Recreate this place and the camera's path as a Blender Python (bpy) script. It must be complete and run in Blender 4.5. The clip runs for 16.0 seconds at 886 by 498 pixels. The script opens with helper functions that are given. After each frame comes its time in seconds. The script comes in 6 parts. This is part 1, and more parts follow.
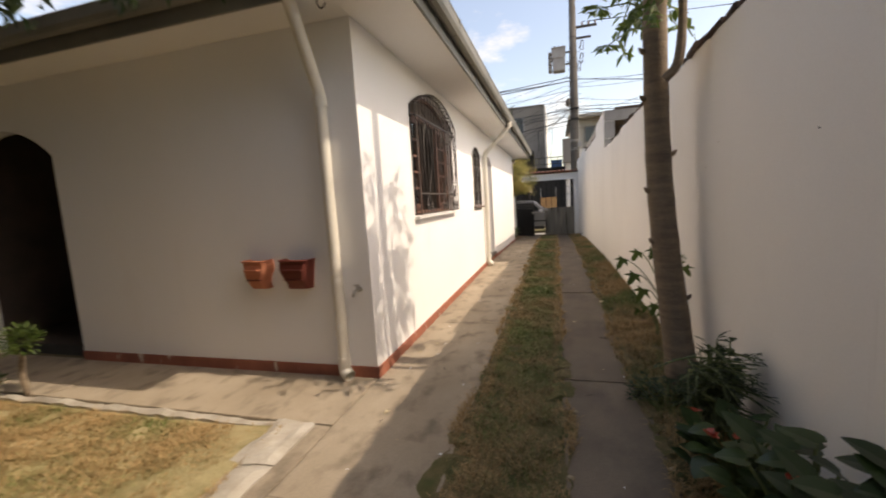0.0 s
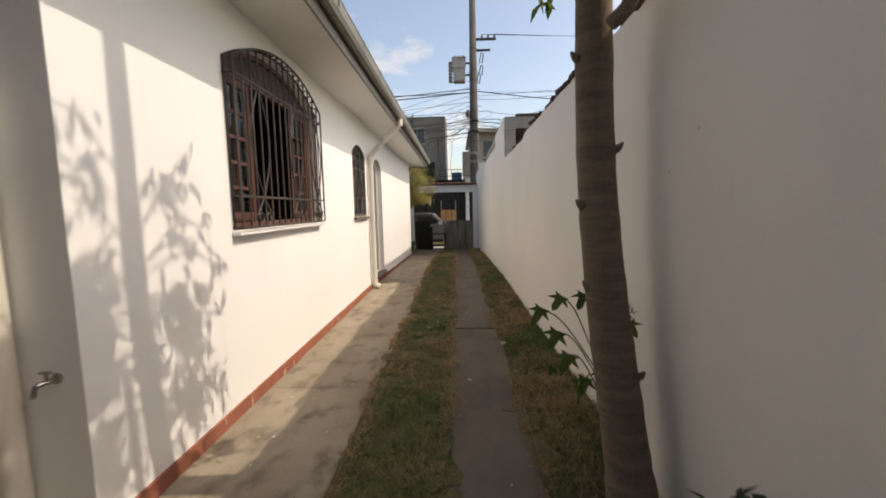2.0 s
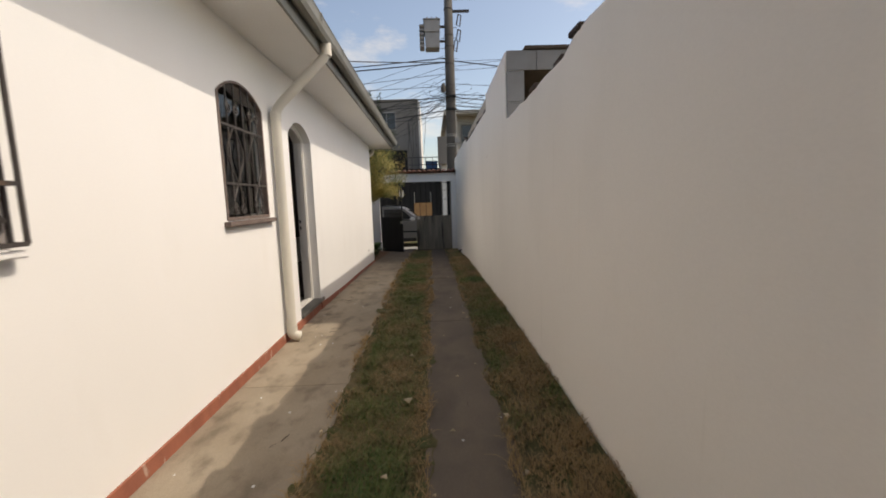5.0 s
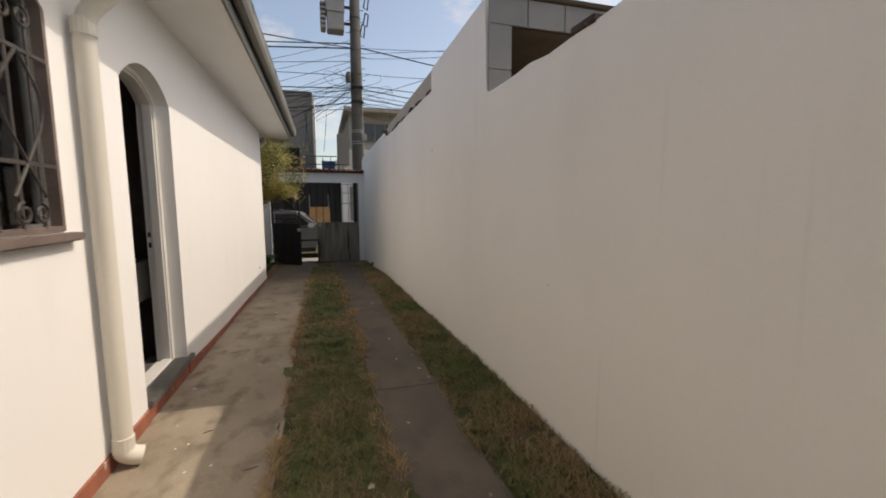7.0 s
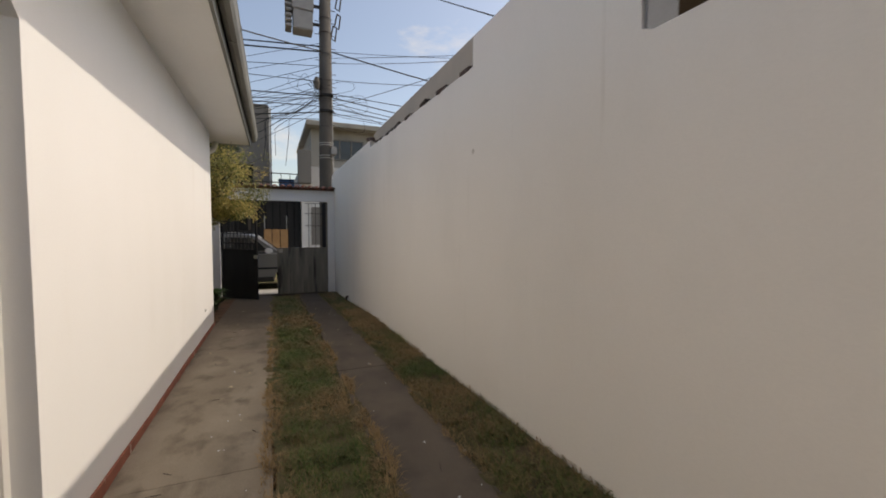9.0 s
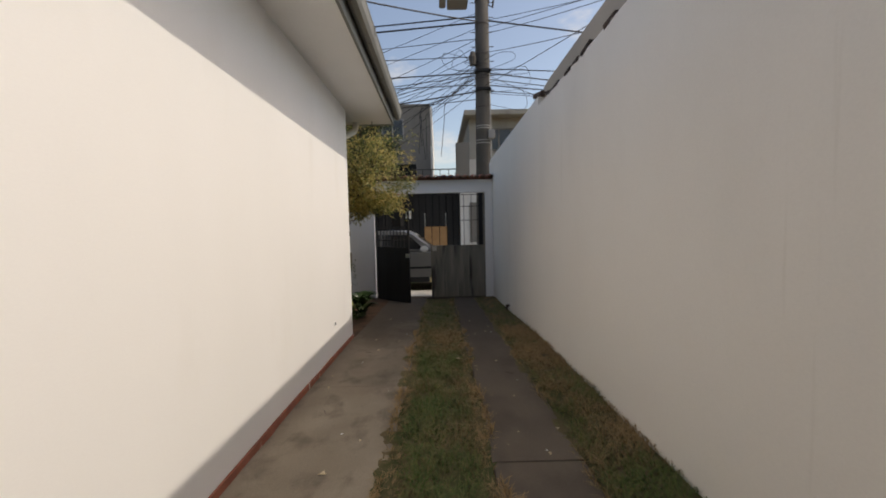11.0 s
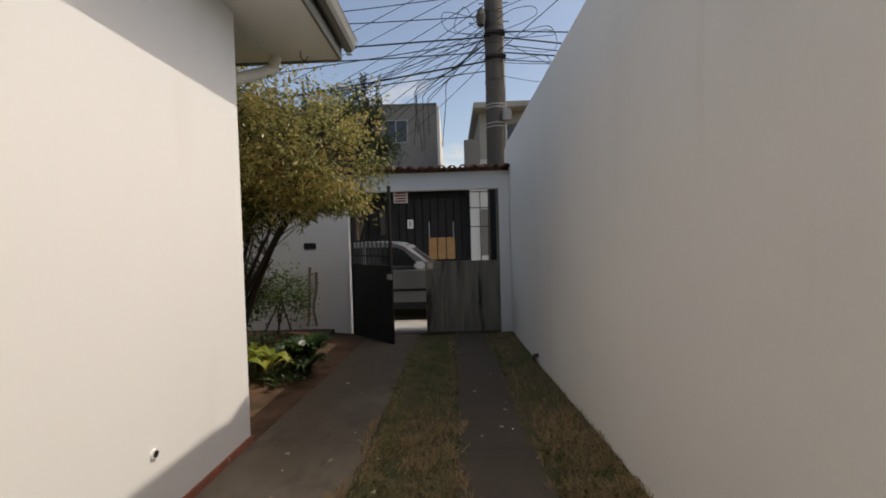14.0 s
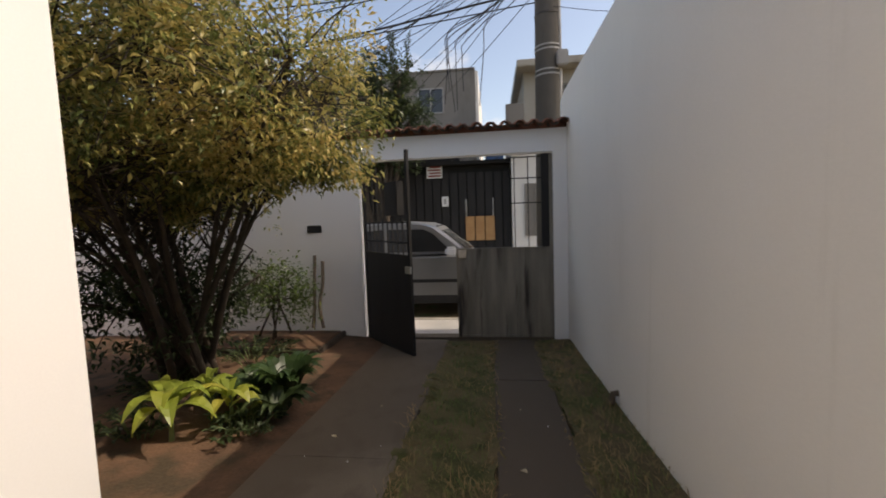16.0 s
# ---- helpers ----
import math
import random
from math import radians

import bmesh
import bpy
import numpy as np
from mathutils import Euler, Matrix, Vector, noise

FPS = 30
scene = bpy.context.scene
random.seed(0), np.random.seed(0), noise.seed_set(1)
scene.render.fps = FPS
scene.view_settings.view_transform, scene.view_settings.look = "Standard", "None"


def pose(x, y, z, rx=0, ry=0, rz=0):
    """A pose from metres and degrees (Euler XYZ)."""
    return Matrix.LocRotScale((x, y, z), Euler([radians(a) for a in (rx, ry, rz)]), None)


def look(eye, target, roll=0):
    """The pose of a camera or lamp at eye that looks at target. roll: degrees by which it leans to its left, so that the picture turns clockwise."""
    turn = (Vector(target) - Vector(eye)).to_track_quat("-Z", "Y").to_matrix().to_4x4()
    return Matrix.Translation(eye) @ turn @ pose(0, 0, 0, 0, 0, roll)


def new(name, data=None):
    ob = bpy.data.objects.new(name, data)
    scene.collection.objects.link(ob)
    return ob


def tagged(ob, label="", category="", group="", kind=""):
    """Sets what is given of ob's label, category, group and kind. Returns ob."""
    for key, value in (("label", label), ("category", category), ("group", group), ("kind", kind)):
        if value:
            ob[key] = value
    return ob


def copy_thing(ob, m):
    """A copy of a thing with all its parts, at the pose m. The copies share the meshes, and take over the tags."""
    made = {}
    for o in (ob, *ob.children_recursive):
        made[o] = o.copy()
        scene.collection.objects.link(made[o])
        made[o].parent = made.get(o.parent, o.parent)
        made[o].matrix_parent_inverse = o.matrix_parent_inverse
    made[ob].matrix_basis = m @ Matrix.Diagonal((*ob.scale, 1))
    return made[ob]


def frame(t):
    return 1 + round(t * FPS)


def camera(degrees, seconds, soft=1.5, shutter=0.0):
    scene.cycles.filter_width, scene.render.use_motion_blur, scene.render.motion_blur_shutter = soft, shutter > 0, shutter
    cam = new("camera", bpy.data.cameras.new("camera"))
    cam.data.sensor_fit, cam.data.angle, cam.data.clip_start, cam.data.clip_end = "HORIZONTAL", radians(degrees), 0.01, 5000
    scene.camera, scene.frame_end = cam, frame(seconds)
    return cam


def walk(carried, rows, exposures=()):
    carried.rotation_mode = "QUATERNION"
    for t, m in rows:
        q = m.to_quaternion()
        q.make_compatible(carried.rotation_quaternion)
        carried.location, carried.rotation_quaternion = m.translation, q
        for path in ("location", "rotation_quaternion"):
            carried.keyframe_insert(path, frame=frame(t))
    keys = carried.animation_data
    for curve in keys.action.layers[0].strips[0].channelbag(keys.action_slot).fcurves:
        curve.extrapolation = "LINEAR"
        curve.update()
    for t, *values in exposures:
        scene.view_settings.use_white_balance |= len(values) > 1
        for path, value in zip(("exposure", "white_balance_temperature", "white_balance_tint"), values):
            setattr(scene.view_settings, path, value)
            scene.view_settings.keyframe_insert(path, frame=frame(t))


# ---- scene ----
cam = camera(95.2, 16.0, soft=1.8, shutter=0.4)
PATH = [
    (0, (0.089, -0.193, 1.371), (-0.451, 1.719, 1.14), -3.5),
    (0.5, (0.134, 0.067, 1.349), (-0.12, 2.035, 1.099), -2.0),
    (1, (0.105, 0.39, 1.355), (0.079, 2.379, 1.143), -3.5),
    (1.5, (0.15, 0.778, 1.357), (0.081, 2.756, 1.072), -2.3),
    (2, (0.167, 1.146, 1.362), (0.099, 3.134, 1.161), -1.3),
    (2.5, (0.14, 1.596, 1.371), (0.175, 3.583, 1.147), -2.9),
    (3, (0.188, 2.086, 1.387), (0.102, 4.069, 1.142), -1.6),
    (3.5, (0.186, 2.564, 1.387), (0.165, 4.55, 1.154), -1.1),
    (3.7, (0.196, 2.75, 1.392), (0.206, 4.736, 1.152), -2.3),
    (5.8, (0.197, 4.615, 1.355), (0.341, 6.596, 1.117), 0.4),
    (6, (0.116, 4.754, 1.364), (0.483, 6.712, 1.178), -0.4),
    (6.5, (-0.067, 5.126, 1.348), (0.457, 7.043, 1.13), -2.5),
    (7, (-0.206, 5.541, 1.378), (0.362, 7.446, 1.156), -0.2),
    (7.5, (-0.344, 5.928, 1.352), (0.514, 7.724, 1.155), -2.1),
    (8, (-0.462, 6.363, 1.361), (0.405, 8.164, 1.301), -2.5),
    (8.2, (-0.483, 6.532, 1.378), (0.367, 8.341, 1.299), -1.3),
    (10.3, (-0.32, 8.408, 1.316), (0.171, 10.342, 1.19), -3.2),
    (10.5, (-0.278, 8.605, 1.302), (-0.022, 10.587, 1.232), -3.5),
    (11, (-0.171, 9.022, 1.282), (-0.152, 11.018, 1.167), -1.2),
    (11.5, (-0.1, 9.398, 1.279), (-0.1, 11.394, 1.158), -2.5),
    (12, (0.033, 9.839, 1.264), (-0.002, 11.83, 1.081), -2.7),
    (12.5, (0.054, 10.289, 1.228), (-0.047, 12.281, 1.091), -0.9),
    (13, (0.025, 10.681, 1.234), (-0.038, 12.675, 1.092), -2.5),
    (13.5, (0.078, 11.091, 1.236), (-0.051, 13.077, 1.043), -1.6),
    (14, (0.104, 11.474, 1.222), (0.056, 13.473, 1.168), -1.6),
    (14.5, (0.105, 11.857, 1.239), (-0.003, 13.851, 1.133), -2.3),
    (15, (0.145, 12.183, 1.246), (-0.018, 14.169, 1.07), -1.3),
    (15.5, (0.053, 12.599, 1.263), (-0.045, 14.589, 1.082), -2.4),
    (16, (0.121, 12.934, 1.25), (-0.126, 14.913, 1.094), -2.0),
]

EXPOSURES = [(0.0, 1.48, 8800, 16), (1.5, 1.3, 8500, 14), (3.0, 0.84, 8000, 12), (8.0, 0.80, 8100, 13), (12.0, 0.68, 7800, 12), (14.0, 0.68, 7800, 12), (15.0, 0.85, 8000, 13), (16.0, 1.12, 8300, 15)]
walk(cam, [(t, look(eye, target, roll)) for t, eye, target, roll in PATH], EXPOSURES)

# ---- light ----
SUN_EL = 48.9
world = bpy.data.worlds.new("sky")
scene.world = world
world.use_nodes = True
wn = world.node_tree
sky = wn.nodes.new("ShaderNodeTexSky")
sky.sky_type, sky.sun_disc = "NISHITA", False
sky.sun_elevation, sky.sun_rotation = radians(SUN_EL), radians(90)
sky.air_density, sky.dust_density, sky.ozone_density = 1.0, 2.2, 2.0
sky.altitude = 0
# thin scattered clouds
wtc = wn.nodes.new("ShaderNodeTexCoord")
wmap = wn.nodes.new("ShaderNodeMapping")
wmap.inputs["Scale"].default_value = (1.0, 1.0, 2.6)
wnz = wn.nodes.new("ShaderNodeTexNoise")
wnz.inputs["Scale"].default_value, wnz.inputs["Detail"].default_value, wnz.inputs["Roughness"].default_value = 3.2, 7.0, 0.62
wrm = wn.nodes.new("ShaderNodeValToRGB")
wrm.color_ramp.elements[0].position, wrm.color_ramp.elements[1].position = 0.57, 0.86
wmx = wn.nodes.new("ShaderNodeMix")
wmx.data_type = "RGBA"
wmx.inputs["B"].default_value = (4.6, 4.5, 4.4, 1)
wn.links.new(wtc.outputs["Generated"], wmap.inputs["Vector"])
wn.links.new(wmap.outputs["Vector"], wnz.inputs["Vector"])
wn.links.new(wnz.outputs["Fac"], wrm.inputs["Fac"])
wn.links.new(wrm.outputs["Color"], wmx.inputs["Factor"])
wn.links.new(sky.outputs["Color"], wmx.inputs["A"])
wn.links.new(wmx.outputs["Result"], wn.nodes["Background"].inputs["Color"])
wn.nodes["Background"].inputs["Strength"].default_value = 0.12
sun_data = bpy.data.lights.new("sun", "SUN")
sun_data.energy, sun_data.angle, sun_data.color = 1.28, radians(0.55), (1.0, 0.995, 0.975)
sun = new("sun", sun_data)
sun.matrix_world = look((math.cos(radians(SUN_EL)) * 20, 8, math.sin(radians(SUN_EL)) * 20), (0, 8, 0))


# ---- materials ----
def surf(name, a, b, scale=3.0, fine=90.0, rough=0.8, bump=0.2, metal=0.0, stretch=(1, 1, 1), spread=(0.35, 0.7),
         c=None, cut=(0.62, 0.7), cscale=7.0, rand=0.0, grit=0.18, spec=0.3, island=False, streak=None):
    """Two-scale surface: a and b blended by large noise, c as stains of their own shape, fine grain in colour and relief."""
    m = bpy.data.materials.new(name)
    m.use_nodes = True
    n, l = m.node_tree.nodes, m.node_tree.links
    p = n["Principled BSDF"]
    tc = n.new("ShaderNodeTexCoord")
    mp = n.new("ShaderNodeMapping")
    mp.inputs["Scale"].default_value = stretch
    l.new(tc.outputs["Object"], mp.inputs["Vector"])
    big = n.new("ShaderNodeTexNoise")
    big.inputs["Scale"].default_value, big.inputs["Detail"].default_value = scale, 5.0
    l.new(mp.outputs["Vector"], big.inputs["Vector"])
    rp = n.new("ShaderNodeValToRGB")
    rp.color_ramp.elements[0].position, rp.color_ramp.elements[1].position = spread
    rp.color_ramp.elements[0].color, rp.color_ramp.elements[1].color = (*a, 1), (*b, 1)
    l.new(big.outputs["Fac"], rp.inputs["Fac"])
    col = rp.outputs["Color"]
    if c:
        st = n.new("ShaderNodeTexNoise")
        st.inputs["Scale"].default_value, st.inputs["Detail"].default_value = cscale, 6.0
        l.new(mp.outputs["Vector"], st.inputs["Vector"])
        sr = n.new("ShaderNodeValToRGB")
        sr.color_ramp.elements[0].position, sr.color_ramp.elements[1].position = cut
        l.new(st.outputs["Fac"], sr.inputs["Fac"])
        mx = n.new("ShaderNodeMix")
        mx.data_type = "RGBA"
        mx.inputs["B"].default_value = (*c, 1)
        l.new(sr.outputs["Color"], mx.inputs["Factor"])
        l.new(col, mx.inputs["A"])
        col = mx.outputs["Result"]
    if streak:
        smp = n.new("ShaderNodeMapping")
        smp.inputs["Scale"].default_value = (1.0, 5.0, 0.16)
        l.new(tc.outputs["Object"], smp.inputs["Vector"])
        sn = n.new("ShaderNodeTexNoise")
        sn.inputs["Scale"].default_value, sn.inputs["Detail"].default_value, sn.inputs["Roughness"].default_value = 2.2, 8.0, 0.7
        l.new(smp.outputs["Vector"], sn.inputs["Vector"])
        srp = n.new("ShaderNodeValToRGB")
        srp.color_ramp.elements[0].position, srp.color_ramp.elements[1].position = 0.62, 0.88
        l.new(sn.outputs["Fac"], srp.inputs["Fac"])
        smx = n.new("ShaderNodeMix")
        smx.data_type = "RGBA"
        smx.inputs["B"].default_value = (*streak, 1)
        l.new(srp.outputs["Color"], smx.inputs["Factor"])
        l.new(col, smx.inputs["A"])
        col = smx.outputs["Result"]
    gr = n.new("ShaderNodeTexNoise")
    gr.inputs["Scale"].default_value, gr.inputs["Detail"].default_value = fine, 3.0
    l.new(tc.outputs["Object"], gr.inputs["Vector"])
    val = n.new("ShaderNodeMapRange")
    val.inputs["To Min"].default_value, val.inputs["To Max"].default_value = 1 - grit, 1 + grit
    l.new(gr.outputs["Fac"], val.inputs["Value"])
    hsv = n.new("ShaderNodeHueSaturation")
    l.new(col, hsv.inputs["Color"])
    if rand:
        src = n.new("ShaderNodeNewGeometry").outputs["Random Per Island"] if island else n.new("ShaderNodeObjectInfo").outputs["Random"]
        rr = n.new("ShaderNodeMapRange")
        rr.inputs["To Min"].default_value, rr.inputs["To Max"].default_value = 1 - rand, 1 + rand
        l.new(src, rr.inputs["Value"])
        mu = n.new("ShaderNodeMath")
        mu.operation = "MULTIPLY"
        l.new(val.outputs["Result"], mu.inputs[0])
        l.new(rr.outputs["Result"], mu.inputs[1])
        l.new(mu.outputs[0], hsv.inputs["Value"])
    else:
        l.new(val.outputs["Result"], hsv.inputs["Value"])
    l.new(hsv.outputs["Color"], p.inputs["Base Color"])
    p.inputs["Roughness"].default_value, p.inputs["Metallic"].default_value = rough, metal
    p.inputs["Specular IOR Level"].default_value = spec
    if bump:
        bp = n.new("ShaderNodeBump")
        bp.inputs["Strength"].default_value, bp.inputs["Distance"].default_value = bump, 0.01
        l.new(gr.outputs["Fac"], bp.inputs["Height"])
        l.new(bp.outputs["Normal"], p.inputs["Normal"])
    return m


def leafy(name, cols, through_light=0.35, rough=0.5):
    """Leaf material: colours drawn leaf by leaf, light shining through a little."""
    m = bpy.data.materials.new(name)
    m.use_nodes = True
    n, l = m.node_tree.nodes, m.node_tree.links
    p = n["Principled BSDF"]
    geo = n.new("ShaderNodeNewGeometry")
    rp = n.new("ShaderNodeValToRGB")
    while len(rp.color_ramp.elements) < len(cols):
        rp.color_ramp.elements.new(0.5)
    for i, (pos, c) in enumerate(cols):
        rp.color_ramp.elements[i].position = pos
        rp.color_ramp.elements[i].color = (*c, 1)
    tc = n.new("ShaderNodeTexCoord")
    nz = n.new("ShaderNodeTexNoise")
    nz.inputs["Scale"].default_value, nz.inputs["Detail"].default_value = 1.6, 3.0
    l.new(tc.outputs["Object"], nz.inputs["Vector"])
    mx = n.new("ShaderNodeMix")
    mx.inputs["Factor"].default_value = 0.5
    st = n.new("ShaderNodeMapRange")
    st.inputs["From Min"].default_value, st.inputs["From Max"].default_value = 0.3, 0.7
    l.new(nz.outputs["Fac"], st.inputs["Value"])
    l.new(geo.outputs["Random Per Island"], mx.inputs["A"])
    l.new(st.outputs["Result"], mx.inputs["B"])
    l.new(mx.outputs["Result"], rp.inputs["Fac"])
    l.new(rp.outputs["Color"], p.inputs["Base Color"])
    p.inputs["Roughness"].default_value = rough
    tr = n.new("ShaderNodeBsdfTranslucent")
    l.new(rp.outputs["Color"], tr.inputs["Color"])
    ms = n.new("ShaderNodeMixShader")
    ms.inputs["Fac"].default_value = through_light
    l.new(p.outputs["BSDF"], ms.inputs[1])
    l.new(tr.outputs["BSDF"], ms.inputs[2])
    l.new(ms.outputs["Shader"], n["Material Output"].inputs["Surface"])
    return m


def glassy(name, tint=(0.8, 0.85, 0.85), rough=0.03, alpha=0.5):
    """Window glass: a thin reflecting pane that lets light through."""
    m = bpy.data.materials.new(name)
    m.use_nodes = True
    n, l = m.node_tree.nodes, m.node_tree.links
    gl = n.new("ShaderNodeBsdfGlossy")
    gl.inputs["Roughness"].default_value = rough
    tr = n.new("ShaderNodeBsdfTransparent")
    tr.inputs["Color"].default_value = (*tint, 1)
    fr = n.new("ShaderNodeFresnel")
    fr.inputs["IOR"].default_value = 1.5
    ms = n.new("ShaderNodeMixShader")
    l.new(fr.outputs["Fac"], ms.inputs["Fac"])
    l.new(tr.outputs["BSDF"], ms.inputs[1])
    l.new(gl.outputs["BSDF"], ms.inputs[2])
    l.new(ms.outputs["Shader"], n["Material Output"].inputs["Surface"])
    return m


WHITE = surf("white_limewash", (0.855, 0.845, 0.825), (0.83, 0.82, 0.795), 1.1, 130, 0.9, 0.05, c=(0.79, 0.77, 0.73), cut=(0.60, 0.9), cscale=2.3, stretch=(1, 1, 0.35), grit=0.03)
WALLPAINT = surf("weathered_white_paint", (0.905, 0.868, 0.805), (0.875, 0.835, 0.77), 0.9, 130, 0.92, 0.07, c=(0.82, 0.785, 0.72), cut=(0.55, 0.9), cscale=1.3, stretch=(1, 0.9, 0.5), grit=0.04, streak=(0.71, 0.665, 0.585))
SOFFIT = surf("soffit_paint", (0.86, 0.845, 0.815), (0.83, 0.81, 0.78), 1.5, 60, 0.9, 0.08, grit=0.03)
REDBASE = surf("red_oxide_paint", (0.36, 0.13, 0.082), (0.26, 0.095, 0.064), 3.0, 70, 0.75, 0.2, c=(0.60, 0.50, 0.42), cut=(0.63, 0.69), cscale=5, stretch=(2, 3, 0.8), grit=0.12)
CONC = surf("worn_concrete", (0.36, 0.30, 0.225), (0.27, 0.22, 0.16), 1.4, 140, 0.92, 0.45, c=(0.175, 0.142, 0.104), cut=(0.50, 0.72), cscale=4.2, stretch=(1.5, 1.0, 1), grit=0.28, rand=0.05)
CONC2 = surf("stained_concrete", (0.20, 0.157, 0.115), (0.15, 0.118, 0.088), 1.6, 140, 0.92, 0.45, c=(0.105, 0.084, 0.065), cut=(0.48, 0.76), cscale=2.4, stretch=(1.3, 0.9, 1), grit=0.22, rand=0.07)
KERB = surf("cement_kerb", (0.44, 0.405, 0.345), (0.31, 0.275, 0.22), 6, 110, 0.92, 0.3, c=(0.26, 0.23, 0.19), cut=(0.56, 0.7), cscale=5, grit=0.2)
SOIL = surf("dry_soil", (0.15, 0.105, 0.06), (0.10, 0.085, 0.04), 2.2, 60, 0.97, 0.6, c=(0.08, 0.095, 0.03), cut=(0.5, 0.62), cscale=3.5, grit=0.35)
REDSOIL = surf("red_garden_soil", (0.17, 0.095, 0.056), (0.10, 0.06, 0.038), 2.5, 50, 0.97, 0.7, c=(0.07, 0.05, 0.03), cut=(0.50, 0.66), cscale=4, grit=0.3)
ROADM = surf("asphalt", (0.06, 0.058, 0.055), (0.045, 0.044, 0.043), 2, 200, 0.92, 0.4, grit=0.3)
PAVE = surf("street_pavement", (0.50, 0.47, 0.43), (0.42, 0.40, 0.36), 2, 120, 0.9, 0.3, grit=0.15)
PVC = surf("painted_pipe", (0.72, 0.69, 0.60), (0.67, 0.63, 0.55), 2.0, 50, 0.5, 0.04, grit=0.03, stretch=(1, 1, 0.3))
GUTTER = surf("grey_painted_gutter", (0.25, 0.245, 0.215), (0.17, 0.165, 0.148), 1.5, 60, 0.55, 0.1, metal=0.2, stretch=(1, 0.5, 1), grit=0.1)
IRON = surf("dark_painted_iron", (0.075, 0.066, 0.06), (0.05, 0.043, 0.04), 5, 120, 0.5, 0.15, c=(0.12, 0.08, 0.055), cut=(0.62, 0.72), grit=0.15)
WOOD = surf("reddish_brown_wood", (0.155, 0.072, 0.05), (0.105, 0.05, 0.036), 3, 40, 0.55, 0.15, stretch=(6, 6, 0.6), grit=0.15)
BROWNPAINT = surf("faded_brown_paint", (0.20, 0.155, 0.135), (0.14, 0.105, 0.09), 4, 60, 0.7, 0.15, grit=0.12)
TERRA = surf("terracotta", (0.52, 0.20, 0.11), (0.40, 0.14, 0.085), 4, 80, 0.7, 0.15, grit=0.1)
# Darker copy of the terracotta, for the pocket and groove that lie in shade.
SHADETERRA = surf("shaded_terracotta", (0.17, 0.04, 0.028), (0.12, 0.03, 0.022), 4, 80, 0.6, 0.15, grit=0.1)
CLAYTILE = surf("weathered_clay_tile", (0.28, 0.11, 0.07), (0.17, 0.075, 0.052), 5, 70, 0.85, 0.3, c=(0.07, 0.06, 0.05), cut=(0.5, 0.64), cscale=9, rand=0.25, grit=0.2)
COPING = surf("crumbling_clay", (0.085, 0.055, 0.045), (0.055, 0.04, 0.034), 6, 60, 0.9, 0.4, c=(0.35, 0.30, 0.25), cut=(0.62, 0.7), cscale=8, rand=0.35, grit=0.25)
FLASH = surf("beige_metal_flashing", (0.47, 0.41, 0.33), (0.40, 0.35, 0.29), 2, 60, 0.6, 0.1, grit=0.06)
GREYTILE = surf("grey_stone_tile", (0.27, 0.265, 0.26), (0.21, 0.205, 0.20), 3, 80, 0.55, 0.1, rand=0.12, grit=0.1)
# Also lines the front porch, where the dark colour stands for shade.
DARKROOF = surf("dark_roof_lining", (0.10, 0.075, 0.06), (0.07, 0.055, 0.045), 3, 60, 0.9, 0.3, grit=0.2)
BLACKGATE = surf("black_metal_sheet", (0.026, 0.024, 0.023), (0.018, 0.017, 0.016), 2, 90, 0.7, 0.1, stretch=(2, 2, 0.4), grit=0.2)
RUSTGATE = surf("grey_sheet_metal", (0.27, 0.245, 0.20), (0.16, 0.142, 0.115), 2.4, 90, 0.6, 0.15, c=(0.05, 0.038, 0.03), cut=(0.56, 0.70), cscale=2.2, stretch=(3.6, 1, 0.45), grit=0.15)
BARK = surf("papaya_bark", (0.24, 0.185, 0.13), (0.17, 0.13, 0.095), 6, 60, 0.9, 0.5, c=(0.15, 0.115, 0.085), cut=(0.52, 0.72), cscale=7, stretch=(0.6, 0.6, 4.5), grit=0.2)
DARKBARK = surf("dark_bark", (0.085, 0.065, 0.05), (0.055, 0.045, 0.035), 8, 60, 0.95, 0.5, grit=0.2)
STEM = surf("green_stem", (0.16, 0.20, 0.08), (0.11, 0.15, 0.06), 8, 60, 0.6, 0.1, grit=0.1)
CHROME = surf("dull_chrome", (0.55, 0.54, 0.52), (0.40, 0.39, 0.37), 12, 80, 0.3, 0.05, metal=1.0, grit=0.1)
STEPSTONE = surf("grey_granite_step", (0.14, 0.135, 0.125), (0.09, 0.088, 0.082), 30, 200, 0.35, 0.03, grit=0.3)
DOORWHITE = surf("white_enamel", (0.70, 0.68, 0.64), (0.66, 0.64, 0.60), 2, 40, 0.45, 0.04, grit=0.02)
# Plaster colour lowered to carry the shade of the unlit rooms.
INSIDE = surf("shaded_room_plaster", (0.09, 0.08, 0.07), (0.065, 0.058, 0.05), 1.5, 40, 0.9, 0.05, grit=0.05)
BLACK = surf("black_plastic", (0.02, 0.02, 0.02), (0.03, 0.03, 0.03), 5, 80, 0.5, 0.0, grit=0.1)
POLEM = surf("pole_concrete", (0.125, 0.115, 0.102), (0.085, 0.078, 0.07), 3, 90, 0.92, 0.3, c=(0.13, 0.12, 0.11), cut=(0.55, 0.7), cscale=4, stretch=(1, 1, 0.3), grit=0.15)
GALV = surf("grey_enamel_tank", (0.38, 0.37, 0.35), (0.31, 0.30, 0.285), 3, 70, 0.6, 0.05, metal=0.1, grit=0.08)
CABLE = surf("black_cable", (0.02, 0.02, 0.02), (0.03, 0.03, 0.03), 5, 60, 0.6, 0.0, grit=0.1)
